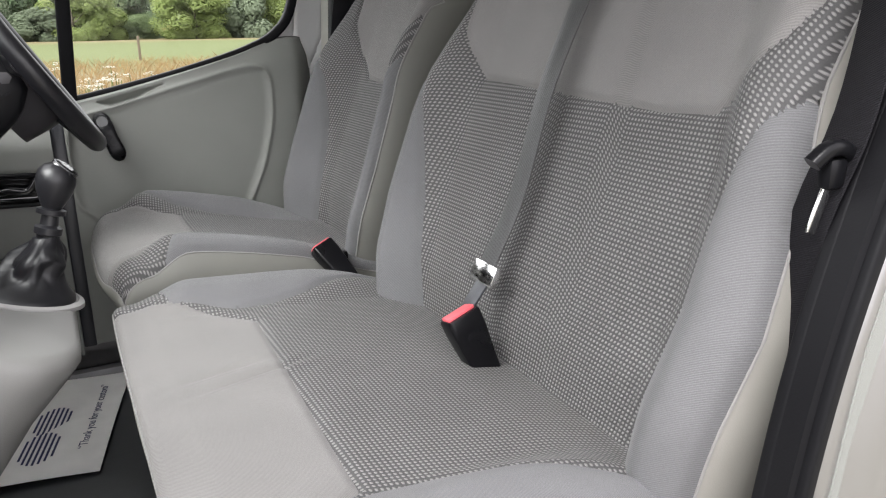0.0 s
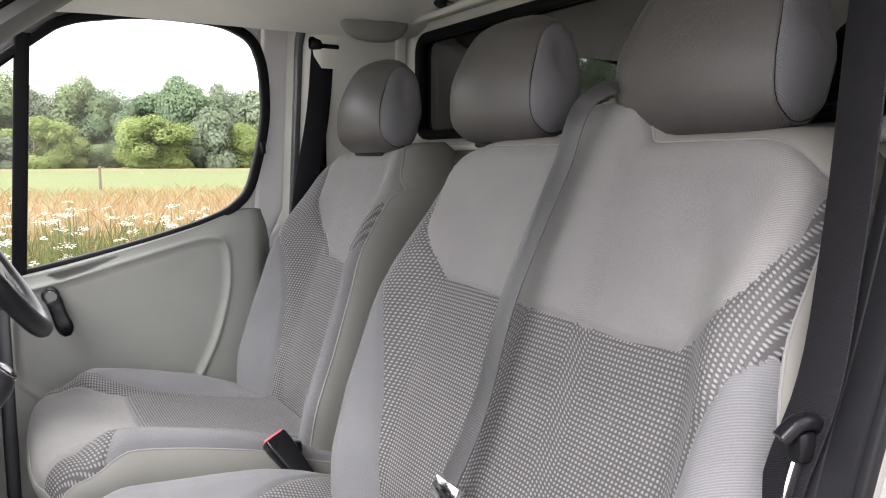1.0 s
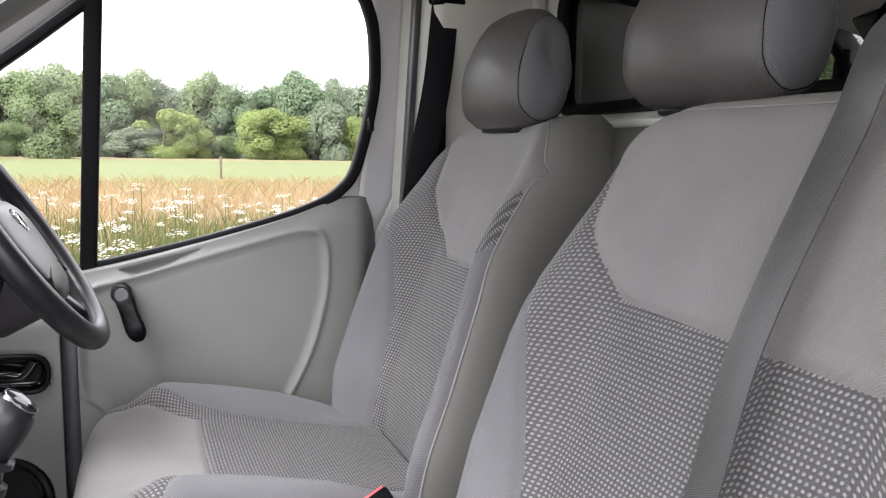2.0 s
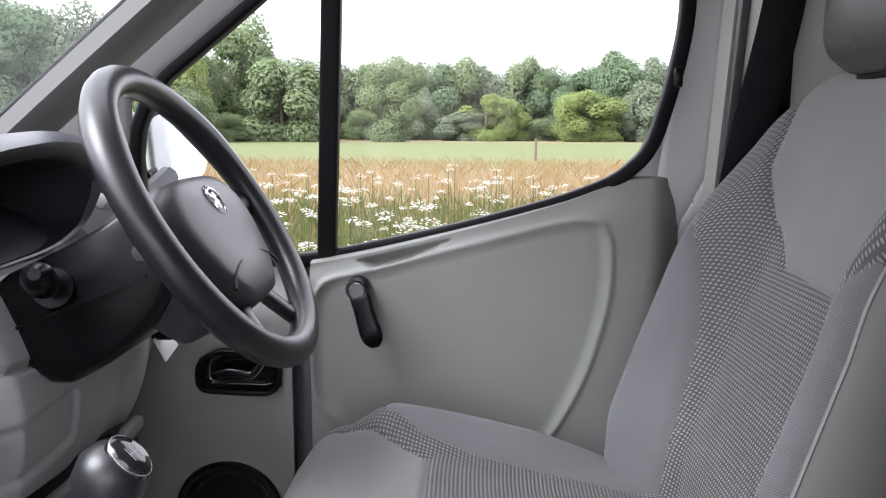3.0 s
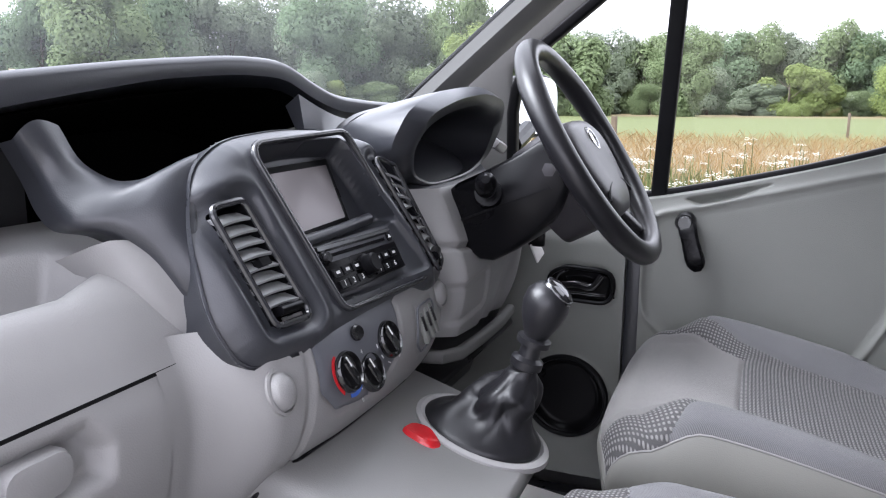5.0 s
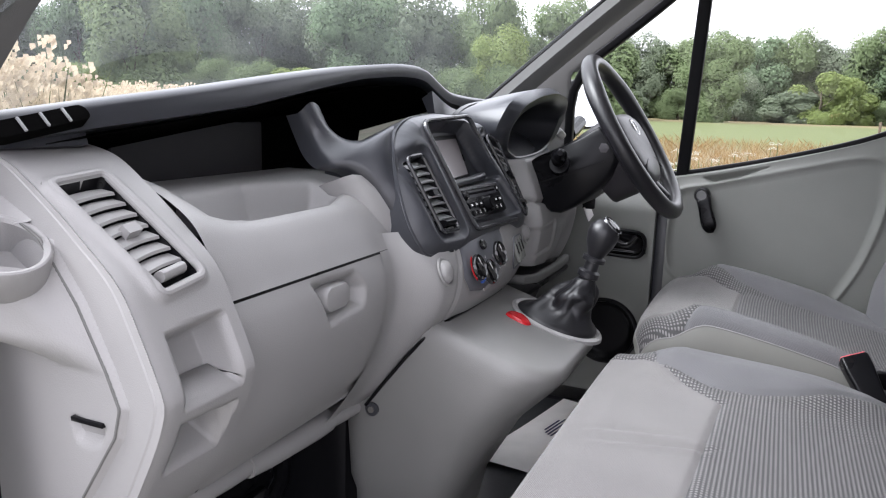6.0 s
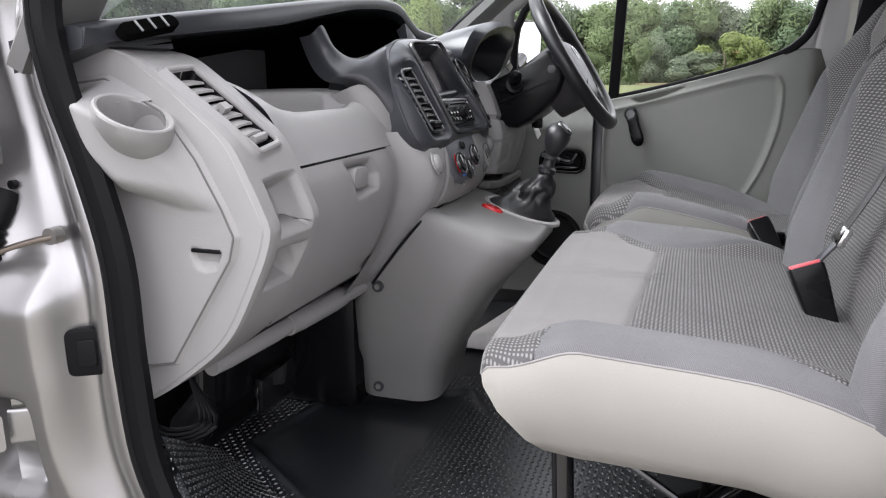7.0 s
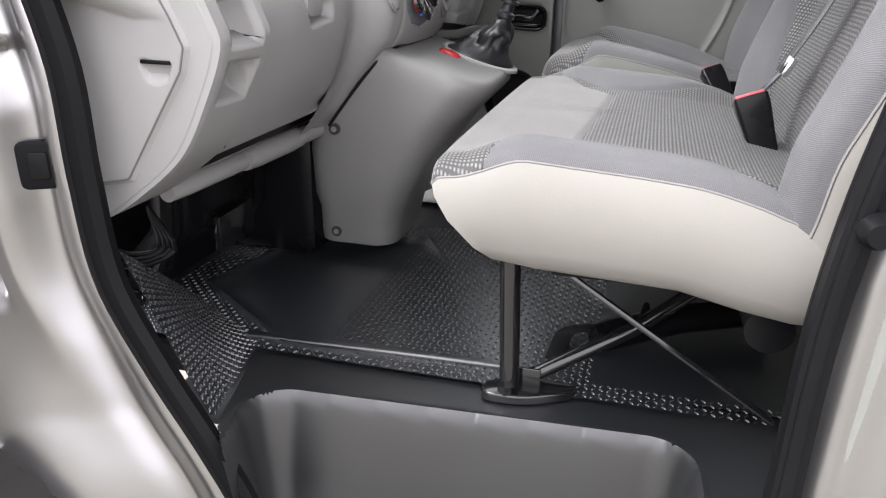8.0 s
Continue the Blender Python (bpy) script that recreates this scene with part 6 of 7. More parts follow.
    f.append(tuple(5 * len(rim) + j for j in range(len(rim))))
    mesh_of("back_side", v, f, VINYL if wide else OLIVE, s, "cream-grey vinyl side" if wide else "olive-grey vinyl side", sharp=70)
    tube("back_piping", rim[2:-2], 0.002, PIPING, s, 6, (1, 0, 0))
    # -- cushion --
    yc, hw = yq, hq
    R, xf0 = (0.014 if wide else 0.05), 0.255
    nose = 0.05 - R  # how far the top runs on before the front edge
    end = -nose - 1.57 * R if wide else -0.082
    long = 0.42 + 0.7 * back
    xf = lambda a: xf0 - 0.005 + (0.005 if wide else 0.03) * (np.abs(a) / hw) ** 4

    def zt(a, b):
        r = np.abs(a) / hw
        base = np.interp(b, [-0.2, -0.04, 0.0, 0.05, 0.2, 0.34, 0.42], [1.062, 1.066 if wide else 1.062, 1.070 if wide else 1.062, 1.068, 1.058, 1.045, 1.03]) + lift * (1 - sstep(b, 0.05, 0.35))
        return base + (0.028 if wide else 0.034) * sstep(r, 0.55 if not wide else 0.66, 0.86) * sstep(b, -0.02, 0.07) * (1 - 0.8 * sstep(b, 0.25, 0.42))

    def cushf(a, b):
        edge = np.clip((np.abs(a) - (hw - 0.04)) / 0.04, 0, 1)
        drop = (0.022 if wide else 0.030) * (1 - np.sqrt(1 - 0.999 * edge**2))
        q = b + nose
        th = np.clip(-q / R, 0, math.pi / 2)
        down = np.maximum(-q - R * math.pi / 2, 0)
        x = xf(a) + R + np.maximum(q, 0) - R * np.sin(th) + 0.25 * down
        z = zt(a, np.maximum(b, -nose)) - drop - R * (1 - np.cos(th)) - down
        return x, yc + a, z

    if wide:
        panel = [(-0.255, 0.110), (0.215, 0.135), (0.325, 0.0), (0.335, -0.14), (-0.335, -0.14), (-0.325, 0.0)]
        fc = lambda b: np.interp(b, [-0.15, 0.012, 0.030, 0.12, 0.18, 0.24, 0.30, 0.45], [hw + 0.06, hw + 0.012, 0.305, 0.272, 0.275, 0.292, 0.32, 0.385])
    else:
        panel = [(-0.12, 0.125), (0.12, 0.13), (0.185, 0.0), (0.20, -0.14), (-0.20, -0.14), (-0.185, 0.0)]
        fc = lambda b: np.interp(b, [-0.15, 0.02, 0.06, 0.12, 0.2, 0.45], [hw + 0.06, hw + 0.004, 0.205, 0.17, 0.155, 0.15])
    sd_front = lambda a, b: sd_poly(a, b, panel, 0.006)
    sd_side = lambda a, b: (fc(b) - np.abs(a)) * 0.85

    def folds(a, b):
        if not wide:
            return 0 * a
        h = 0 * a
        for a0, b0, w, l in ((0.035, 0.105, 0.006, 0.05), (0.02, 0.085, 0.007, 0.06), (0.05, 0.06, 0.009, 0.05)):
            h = h - 0.0035 * np.exp(-(((a - a0 - 0.35 * (b - b0)) / w) ** 2)) * np.exp(-(((b - b0) / l) ** 2)) + 0.003 * np.exp(-(((a - a0 - 0.35 * (b - b0) + 0.012) / w) ** 2)) * np.exp(-(((b - b0) / l) ** 2))
        return h

    relief(cushf, -hw, hw, end, long, 0.0038, [("cushion_front_panel", PLAIN, "plain grey cloth front panel", sd_front), ("cushion_bolster", BOLSTER, "", lambda a, b: np.maximum(sd_side(a, b), a)), ("cushion_bolster", BOLSTER, "", lambda a, b: np.maximum(sd_side(a, b), -a)),
                                               ("cushion_centre", TUFT, "dark grey tufted cloth", None)], s, 0.0045, 0.005, folds, flip=True)
    b2 = np.linspace(long, end + 0.0035, 40)
    lft = np.stack(cushf(np.full(40, -hw), b2), 1)
    a2 = np.linspace(-hw, hw, 50)
    frt = np.stack(cushf(a2, np.full(50, end + 0.0035)), 1)
    rgt = np.stack(cushf(np.full(40, hw), b2[::-1]), 1)
    rim = np.concatenate([lft, frt[1:-1], rgt])
    rings = []
    for k, out in ((0, 0.0), (0.12, 0.010), (0.4, 0.016), (0.75, 0.004), (0.93, -0.016), (1.0, -0.04)):
        ring = []
        for p in rim:
            if wide:
                xb = p[0] + 0.080 * np.clip((0.45 - p[0]) / 0.195, 0, 1)
                zb = np.interp(xb, [0.33, 0.379, 0.566, 0.646, 0.70], [0.932, 0.924, 0.916, 0.898, 0.890])
                d = np.array([min(p[0] - 0.40, 0) * 0.9, p[1] - yc, 0])
                d /= np.linalg.norm(d) + 1e-9
                ring.append(tuple(np.array([p[0] + (xb - p[0]) * k**1.15, p[1], p[2] + (zb - p[2]) * k]) + d * out * 0.8))
                continue
            t = np.clip((0.40 - p[0]) / 0.145, 0, 1) ** 1.5
            zb = (0.905 - 0.02 * sstep(p[0], 0.55, 0.66)) * (1 - t) + (p[2] - 0.022) * t
            d = np.array([min(p[0] - 0.40, 0) * 0.9, p[1] - yc, 0])
            d /= np.linalg.norm(d) + 1e-9
            ring.append(tuple(np.array([p[0], p[1], p[2] + (zb - p[2]) * k]) + d * out * (1 - 0.7 * t)))
        rings.append(ring)
    under = np.array((0.52, yc))
    rings.append([(*(under + (np.array(p[:2]) - under) * 0.75), p[2] * 0.5 + 0.5 * 0.93) for p in rings[-1]])
    rings.append([(*(under + (np.array(p[:2]) - under) * 0.3), 0.935) for p in rings[-1]])
    v, f = loft(rings, True, False)
    f.append(tuple(7 * len(rim) + j for j in range(len(rim))))
    mesh_of("cushion_skirt", v, f, VINYL if wide else OLIVE, s, "cream-grey vinyl skirt" if wide else "olive-grey vinyl skirt", sharp=60)
    tube("cushion_piping", rim, 0.0015, PIPING, s, 6)
    for y in rests:
        headrest(s, y, 0.985 - 0.2 * back, 1.705 - 0.3 * back, 0.25 if wide else 0.235)
    return s


def strap(name, pts, w, material, parent, normal=(1, 0, 0), n=40):
    p = spline(pts, n)
    v, f = loft(sweep(p, rounded(w, 0.0024, 0.001, 3), normal))
    return mesh_of(name, v, f, material, parent, uv=[(q[1], q[2]) for q in v])


def buckle(name, label, m, top=(0.052, 0.03)):
    b = thing(name, label, "belt buckle", "belt buckles")
    w, d = top
    rings = []
    for z, k in ((-0.115, 0.72), (-0.06, 0.86), (-0.02, 1.0), (0.0, 1.0), (0.003, 0.93)):
        rings.append([tuple(m @ Vector((x * k, y * k, z))) for x, y in rounded(w, d, 0.006)])
    v, f = loft(rings)
    mesh_of("buckle_case", v, f, BLACK, b)
    part("release_button", box((w * 0.86, d * 0.62, 0.006), (0, 0, 0.004), 0.002, m=m), RED_LIGHT, b, "faded red release button")
    return b


RED_LIGHT = mat("faded_red_button", (0.62, 0.10, 0.12), 0.4)
bench = seat("passenger_bench_seat", "two-place passenger seat in grey cloth with tufted centre", -0.185, 0.365, -0.147, 0.388, (0.105, -0.315), hump=-0.018, wide=True)
driver = seat("single_seat", "driver's single seat in grey cloth with tufted centre", 0.585, 0.245, 0.585, 0.245, (0.60,), lift=0.03, back=0.05)


def bench_frame():
    fr = bench
    leg = tube("front_leg", [(0.346, -0.405, FLOOR + 0.01), (0.338, -0.42, 0.955)], 0.0155, TUBE, fr, 16, (0, 1, 0), "black enamelled steel leg")
    loop = smooth_poly([(-0.05, -0.02), (0.02, -0.035), (0.10, -0.012), (0.10, 0.012), (0.02, 0.025), (-0.05, 0.02)], 2)
    v, f = extrude_loop(loop, 0.014, lambda u, v_, n: (0.352 + u * 0.95, -0.40 + v_ + 0.22 * u, FLOOR + 0.012 + n), 0.004)
    mesh_of("foot_plate", v, f, TUBE, fr, "black steel foot plate")
    tube("foot_bolt", [(0.343, -0.418, FLOOR + 0.01), (0.343, -0.418, FLOOR + 0.024)], 0.013, TUBE, fr, 8)
    part("foot_gusset", box((0.04, 0.006, 0.035), (0.372, -0.393, FLOOR + 0.026), 0.003), TUBE, fr)
    tube("cross_brace", [(0.375, -0.385, FLOOR + 0.025), (0.52, -0.317, 0.763), (0.66, -0.25, 0.86)], 0.0115, TUBE, fr, 14, label="black steel brace tube")
    tube("tie_rod", [(0.41, -0.43, 0.90), (0.72, -0.42, 0.70)], 0.005, TUBE, fr, 8)
    tube("stay_wire", [(0.55, -0.2, 0.80), (0.64, -0.16, 0.87)], 0.002, CHROME, fr, 6)
    tube("rear_bush", [(0.68, -0.50, 0.875), (0.68, -0.43, 0.875)], 0.03, BLACK, fr, 20)
    part("rear_mount", box((0.05, 0.05, 0.06), (0.69, -0.40, 0.87), 0.01), BLACK, fr)
    part("base_rail", box((0.30, 0.03, 0.03), (0.56, -0.30, 0.915), 0.005), BLACK, fr)
    part("under_pan", box((0.28, 0.66, 0.03), (0.54, -0.14, 0.915), 0.01), BLACK, fr)
    jack = thing("jack_kit", "black tool kit strapped under the bench", "tool kit")
    tube("kit_roll", [(0.46, -0.24, FLOOR + 0.03), (0.60, -0.16, FLOOR + 0.05), (0.75, -0.08, FLOOR + 0.05)], 0.026, BLACK, jack, 12)
    tube("kit_strap", [(0.53, -0.235, FLOOR + 0.055), (0.54, -0.19, FLOOR + 0.08), (0.55, -0.15, FLOOR + 0.03)], 0.006, RUBBER, jack, 6)
    strap("strap_loop", [(0.40, -0.30, FLOOR + 0.012), (0.42, -0.22, FLOOR + 0.03), (0.47, -0.22, FLOOR + 0.04), (0.49, -0.27, FLOOR + 0.05)], 0.03, RUBBER, jack, (0, 0, 1))
    part("base_box", box((0.44, 0.40, 0.25), (0.53, 0.57, 0.80), 0.03), TRIM_DOOR, driver, "grey plastic seat base")


bench_frame()
belt = thing("centre_seat_belt", "grey seat belt buckled across the bench backrest", "seat belt", "seat belts")
strap("webbing", [(0.70, -0.155, 1.16), (0.738, -0.158, 1.235), (0.795, -0.155, 1.40), (0.862, -0.175, 1.57), (0.888, -0.195, 1.655), (0.935, -0.203, 1.672), (0.97, -0.203, 1.64)], 0.035, WEB_GREY, belt)
part("belt_tongue", box((0.012, 0.058, 0.03), (0.0, 0, 0), 0.004, m=Matrix.Translation((0.700, -0.155, 1.155)) @ Matrix.Rotation(radians(25), 4, "Y")), CHROME, belt, "bright metal tongue")
part("tongue_blade", box((0.004, 0.026, 0.055), (0.0, 0, 0), 0.001, m=Matrix.Translation((0.678, -0.160, 1.125)) @ Matrix.Rotation(radians(38), 4, "Y")), DARK, belt)
part("belt_slot", box((0.03, 0.050, 0.010), (0.945, -0.203, 1.668), 0.004), BLACK, belt)
buckle("bench_belt_buckle", "black belt buckle with red button between bench cushions", Matrix.Translation((0.655, -0.165, 1.106)) @ Matrix.Rotation(radians(-12), 4, "X") @ Matrix.Rotation(radians(-20), 4, "Y"), (0.05, 0.034))
buckle("driver_belt_buckle", "black belt buckle with red button beside the driver's seat", Matrix.Translation((0.628, 0.322, 1.082)) @ Matrix.Rotation(radians(-40), 4, "X") @ Matrix.Rotation(radians(-25), 4, "Y"), (0.045, 0.03))
part("buckle_stalk", box((0.035, 0.02, 0.14), (0.67, 0.35, 0.99), 0.006), BLACK, driver)
belt2 = thing("passenger_seat_belt", "black seat belt with parked tongue on the door pillar", "seat belt", "seat belts")
strap("webbing", [(0.858, -0.583, 1.87), (0.825, -0.592, 1.70), (0.806, -0.592, 1.50), (0.780, -0.594, 1.39), (0.764, -0.582, 1.32), (0.768, -0.566, 1.22), (0.775, -0.55, 1.0)], 0.046, WEB, belt2, (1.0, -0.28, 0))
v, f = loft(sweep(spline([(0.734, -0.598, 1.366), (0.746, -0.602, 1.377), (0.768, -0.602, 1.374), (0.780, -0.596, 1.358)], 10), rounded(0.013, 0.014, 0.005), (0, 1, 0)))
mesh_of("belt_tongue", v, f, BLACK, belt2, "black moulded tongue")
part("tongue_neck", box((0.022, 0.014, 0.026), (0.757, -0.600, 1.357), 0.005), BLACK, belt2)
part("tongue_blade", box((0.011, 0.003, 0.04), (0.0, 0, 0), 0.001, m=Matrix.Translation((0.746, -0.600, 1.328)) @ Matrix.Rotation(radians(22), 4, "Y")), CHROME, belt2)


# ---- the door opening on the passenger's side: pillars, seal, open door, wheel ----
SEAL_A = [(0.06, 1.86), (-0.10, 1.70), (-0.20, 1.575), (-0.255, 1.477), (-0.245, 1.379), (-0.213, 1.278), (-0.188, 1.173), (-0.182, 1.025), (-0.166, 0.883), (-0.110, 0.762), (-0.038, 0.637), (0.004, 0.555), (0.03, 0.47)]
SEAL_B = [(0.697, 0.47), (0.703, 0.72), (0.712, 1.0), (0.728, 1.12), (0.746, 1.21), (0.782, 1.33), (0.822, 1.44), (0.868, 1.62), (0.885, 1.76), (0.84, 1.88)]


def build_opening():
    wall = thing("wall_passenger_side", "silver painted body side round the open passenger doorway", "van body side", kind="structure")
    sa = spline(SEAL_A, 60)
    v, f = loft(sweep([(x, -0.622, z) for x, z in sa], [(-0.017, -0.012), (-0.006, -0.016), (0.008, -0.014), (0.018, -0.004), (0.016, 0.010), (0.004, 0.016), (-0.010, 0.013), (-0.018, 0.002)], (0, 1, 0)))
    mesh_of("door_seal", v, f, RUBBER, wall, "thick black rubber door seal")
    v, f = loft(sweep([(x - 0.012, -0.634, z) for x, z in sa], circle(0.006, 8), (0, 1, 0)))
    mesh_of("door_seal_lip", v, f, RUBBER, wall)
    sb = spline(SEAL_B, 50)
    v, f = loft(sweep([(x, -0.622, z) for x, z in sb], [(-0.015, -0.012), (0.0, -0.018), (0.015, -0.010), (0.015, 0.012), (0.0, 0.018), (-0.015, 0.012)], (0, 1, 0)))
    mesh_of("door_seal", v, f, RUBBER, wall, "thick black rubber door seal")
    # hinge pillar: from the seal forward, then down into the wheel arch
    seal = lambda b: np.interp(b, sa[::-1, 1], sa[::-1, 0])

    def pillar(a, b):
        """a: 0 at the seal, 1 at the outer edge."""
        low = 1 - sstep(b, 0.62, 0.95)
        wid = np.interp(b, [0.4, 0.55, 0.68, 0.85, 1.0, 1.3, 1.6, 1.86], [0.27, 0.29, 0.31, 0.25, 0.215, 0.20, 0.14, 0.12])
        x = seal(b) - 0.014 - wid * a
        bulge = 0.016 * np.exp(-(((a - 0.12) / 0.09) ** 2)) - 0.016 * np.exp(-(((a - 0.30) / 0.08) ** 2))
        y = -0.612 - 0.010 * a - 0.055 * sstep(1.175 - b, 0, 0.075) * sstep(a, 0.22, 0.42) * (1 - low) + 0.040 * sstep(0.985 - b, 0, 0.03) * sstep(a, 0.50, 0.62) * sstep(b, 0.84, 0.88) - low * (0.07 * sstep(a, 0.15, 0.9)) - 0.02 * np.sin(7 * b) * a * (1 - low) - bulge * 0.6
        return x, y, b

    def dents(a, b):
        h = -0.012 * np.exp(-(((a - 0.62) / 0.30) ** 2 + ((b - 1.335) / 0.06) ** 2))
        h = h + 0.020 * np.exp(-(((a - 0.75) / 0.22) ** 2 + ((b - 1.17) / 0.06) ** 2)) - 0.020 * np.exp(-(((a - 0.9) / 0.3) ** 2 + ((b - 0.93) / 0.05) ** 2))
        return h

    relief(pillar, 0, 1.0, 0.40, 1.86, 0.012, [("hinge_pillar", SILVER, "silver painted hinge pillar with pressed shapes", None)], wall, 0, 0.01, lambda a, b: -dents(a, b) * 1.0)
    # fender edge and wheel
    v, f = loft(sweep(spline([(-0.44, -0.70, 0.80), (-0.395, -0.70, 0.68), (-0.335, -0.695, 0.59), (-0.285, -0.69, 0.52), (-0.25, -0.685, 0.42)], 24), rounded(0.02, 0.014, 0.005), (0, 1, 0)))
    mesh_of("wing_edge", v, f, SILVER, wall)
    # rear edge of the front wing, with its bolt tab
    wing = round_poly([(-0.80, 1.36), (-0.69, 1.447), (-0.636, 1.505), (-0.614, 1.515), (-0.622, 1.44), (-0.615, 1.36), (-0.64, 1.31), (-0.655, 1.20), (-0.70, 1.05), (-0.80, 1.0)], 0.02)
    v, f = extrude_loop(wing, 0.03, lambda u, w, n: (-0.392 + n, u, w), 0.008)
    mesh_of("wing_flange", v, f, SILVER, wall, "silver painted rear edge of the front wing")
    v, f = extrude_loop(rounded(0.05, 0.05, 0.016), 0.006, lambda u, w, n: (-0.372 + u, -0.628 - n, 1.42 + w), 0.002)
    tb = mesh_of("wing_tab", v, f, SILVER, wall)
    tube("wing_bolt", [(-0.368, -0.632, 1.42), (-0.368, -0.642, 1.42)], 0.009, STEEL, tb, 6)
    # B-pillar
    sbx = lambda b: np.interp(b, sb[:, 1], sb[:, 0])

    def bp(a, b):
        x = np.interp(b, [0.4, 0.72, 1.0, 1.12, 1.21, 1.33, 1.44, 1.62, 1.76, 1.95], [0.695, 0.703, 0.712, 0.728, 0.746, 0.782, 0.822, 0.868, 0.885, 0.89]) + 0.012 + 0.22 * a
        y = -0.615 - 0.03 * sstep(a, 0.05, 0.35) - 0.03 * sstep(a, 0.45, 0.8) - 0.012 * np.exp(-(((a - 0.1) / 0.06) ** 2)) - 0.02 * (1 - sstep(b, 0.6, 1.0)) * a
        return x, y, b

    relief(bp, 0, 1.0, 0.40, 1.95, 0.012, [("lock_pillar", SILVER, "silver painted lock pillar", None)], wall, 0, 0.01)
    v, f = loft(sweep([(0.728, -0.625, 1.062), (0.728, -0.655, 1.062), (0.728, -0.665, 1.062)], circle(0.017, 20), scale=[1.1, 1.0, 0.7]))
    mesh_of("door_buffer", v, f, RUBBER, wall, "round black rubber door buffer")
    v, f = loft(sweep([(x - 0.008, -0.606, z) for x, z in sb], rounded(0.016, 0.014, 0.004), (0, 1, 0)))
    mesh_of("seal_flange", v, f, RUBBER, wall)
    v, f = loft(sweep([(x - 0.003, -0.638, z) for x, z in sb], rounded(0.014, 0.012, 0.004), (0, 1, 0)))
    mesh_of("door_seal_lip", v, f, RUBBER, wall)
    # inner side wall by the seat
    v, f = loft([[(x + dx, y, z) for x, y in ((0.745, -0.605), (1.18, -0.66), (1.18, -0.70), (0.76, -0.63))] for z, dx in ((0.62, -0.015), (1.0, 0.0), (1.21, 0.03), (1.33, 0.065), (1.44, 0.11), (1.62, 0.15), (1.95, 0.17))])
    mesh_of("side_trim", v, f, TRIM_DOOR, wall, "pale inner side lining")
    # fittings on the hinge pillar
    v, f = extrude_loop(rounded(0.050, 0.064, 0.010), 0.016, lambda u, w, n: (-0.244 + u, -0.630 - n + 0.6 * u, 1.040 + w), 0.004)
    pl = mesh_of("pillar_grommet", v, f, RUBBER, wall, "square black rubber grommet")
    v, f = extrude_loop(rounded(0.020, 0.036, 0.004), 0.004, lambda u, w, n: (-0.244 + u, -0.633 - n + 0.6 * u, 1.040 + w), 0.001)
    mesh_of("grommet_clip", v, f, BLACK, pl)
    v, f = loft(sweep(spline([(-0.348, -0.625, 1.243), (-0.349, -0.650, 1.205), (-0.352, -0.656, 1.17), (-0.357, -0.663, 1.13), (-0.364, -0.675, 1.10)], 30), circle(0.016, 14), scale=[1.2, 1.25, 1.25, 1.2, 1.2, 1.15, 1.1, 1.05, 1.0] + [1.0 if i % 2 else 0.75 for i in range(21)]))
    mesh_of("cable_boot", v, f, RUBBER, wall, "ribbed black rubber cable boot")
    v, f = loft(sweep(spline([(-0.278, -0.632, 1.192), (-0.295, -0.648, 1.188), (-0.318, -0.667, 1.180), (-0.340, -0.680, 1.170)], 12), rounded(0.016, 0.006, 0.002), (0, 0, 1)))
    ck = mesh_of("check_strap", v, f, WORN, wall, "worn steel door check strap")
    tube("strap_bolt", [(-0.276, -0.622, 1.193), (-0.276, -0.638, 1.193)], 0.011, STEEL, ck, 12)
    v, f = loft(sweep([(-0.335, -0.622, 1.255), (-0.335, -0.630, 1.255)], circle(0.006, 10)))
    mesh_of("pillar_screw", v, f, BLACK, wall)
    # the open door, hinged forward
    door = thing("door_2", "open passenger door swung forward, silver painted edge", "door", kind="structure")
    ang = radians(-88)
    H = Vector((-0.357, -0.655, 0))
    ax, ay = Vector((math.cos(ang), math.sin(ang), 0)), Vector((math.sin(ang), -math.cos(ang), 0))
    D = lambda s, t, z: tuple(H + ax * s + ay * t + Vector((0, 0, z)))
    rings = []
    for s, zt_, zb in ((0.0, 1.47, 0.52), (0.012, 1.48, 0.50), (0.05, 1.475, 0.48), (0.30, 1.44, 0.46), (0.85, 1.40, 0.46)):
        rings.append([D(s, t, z) for t, z in ((0.0, zb), (0.0, zt_ - 0.3), (0.01, zt_), (0.05, zt_ + 0.005), (0.085, zt_ - 0.03), (0.10, 1.0), (0.085, zb))])
    v, f = loft(rings)
    mesh_of("door_shell", v, f, SILVER, door, "silver painted door shell")
    v, f = loft(sweep([D(0.02, 0.03, 1.46), D(0.16, 0.03, 1.62), D(0.42, 0.03, 1.86), D(0.85, 0.03, 1.90)], rounded(0.04, 0.03, 0.008), tuple(ay)))
    mesh_of("window_frame", v, f, RUBBER, door)
    v, f = loft([[D(s, t, z) for s, z in ((0.03, 1.46), (0.85, 1.38), (0.85, 1.88), (0.42, 1.85))] for t in (0.028, 0.032)])
    mesh_of("window_pane", v, f, GLASS, door).visible_shadow = False
    for z in (1.308, 0.935):
        v, f = loft(sweep([(-0.335, -0.64, z), (-0.375, -0.665, z), D(0.03, 0.0, z)], rounded(0.02, 0.052, 0.006), (0, 0, 1)))
        h = mesh_of("door_hinge", v, f, SILVER, door, "silver painted hinge")
    v, f = loft(sweep([D(0.05, -0.001, 1.205), D(0.05, -0.006, 1.205)], circle(0.014, 18)))
    mesh_of("hole_plug", v, f, RUBBER, door)
    wheel = thing("van_wheel", "front road wheel with treaded black tyre", "road wheel")
    c = Vector((-0.50, -0.72, 0.33))
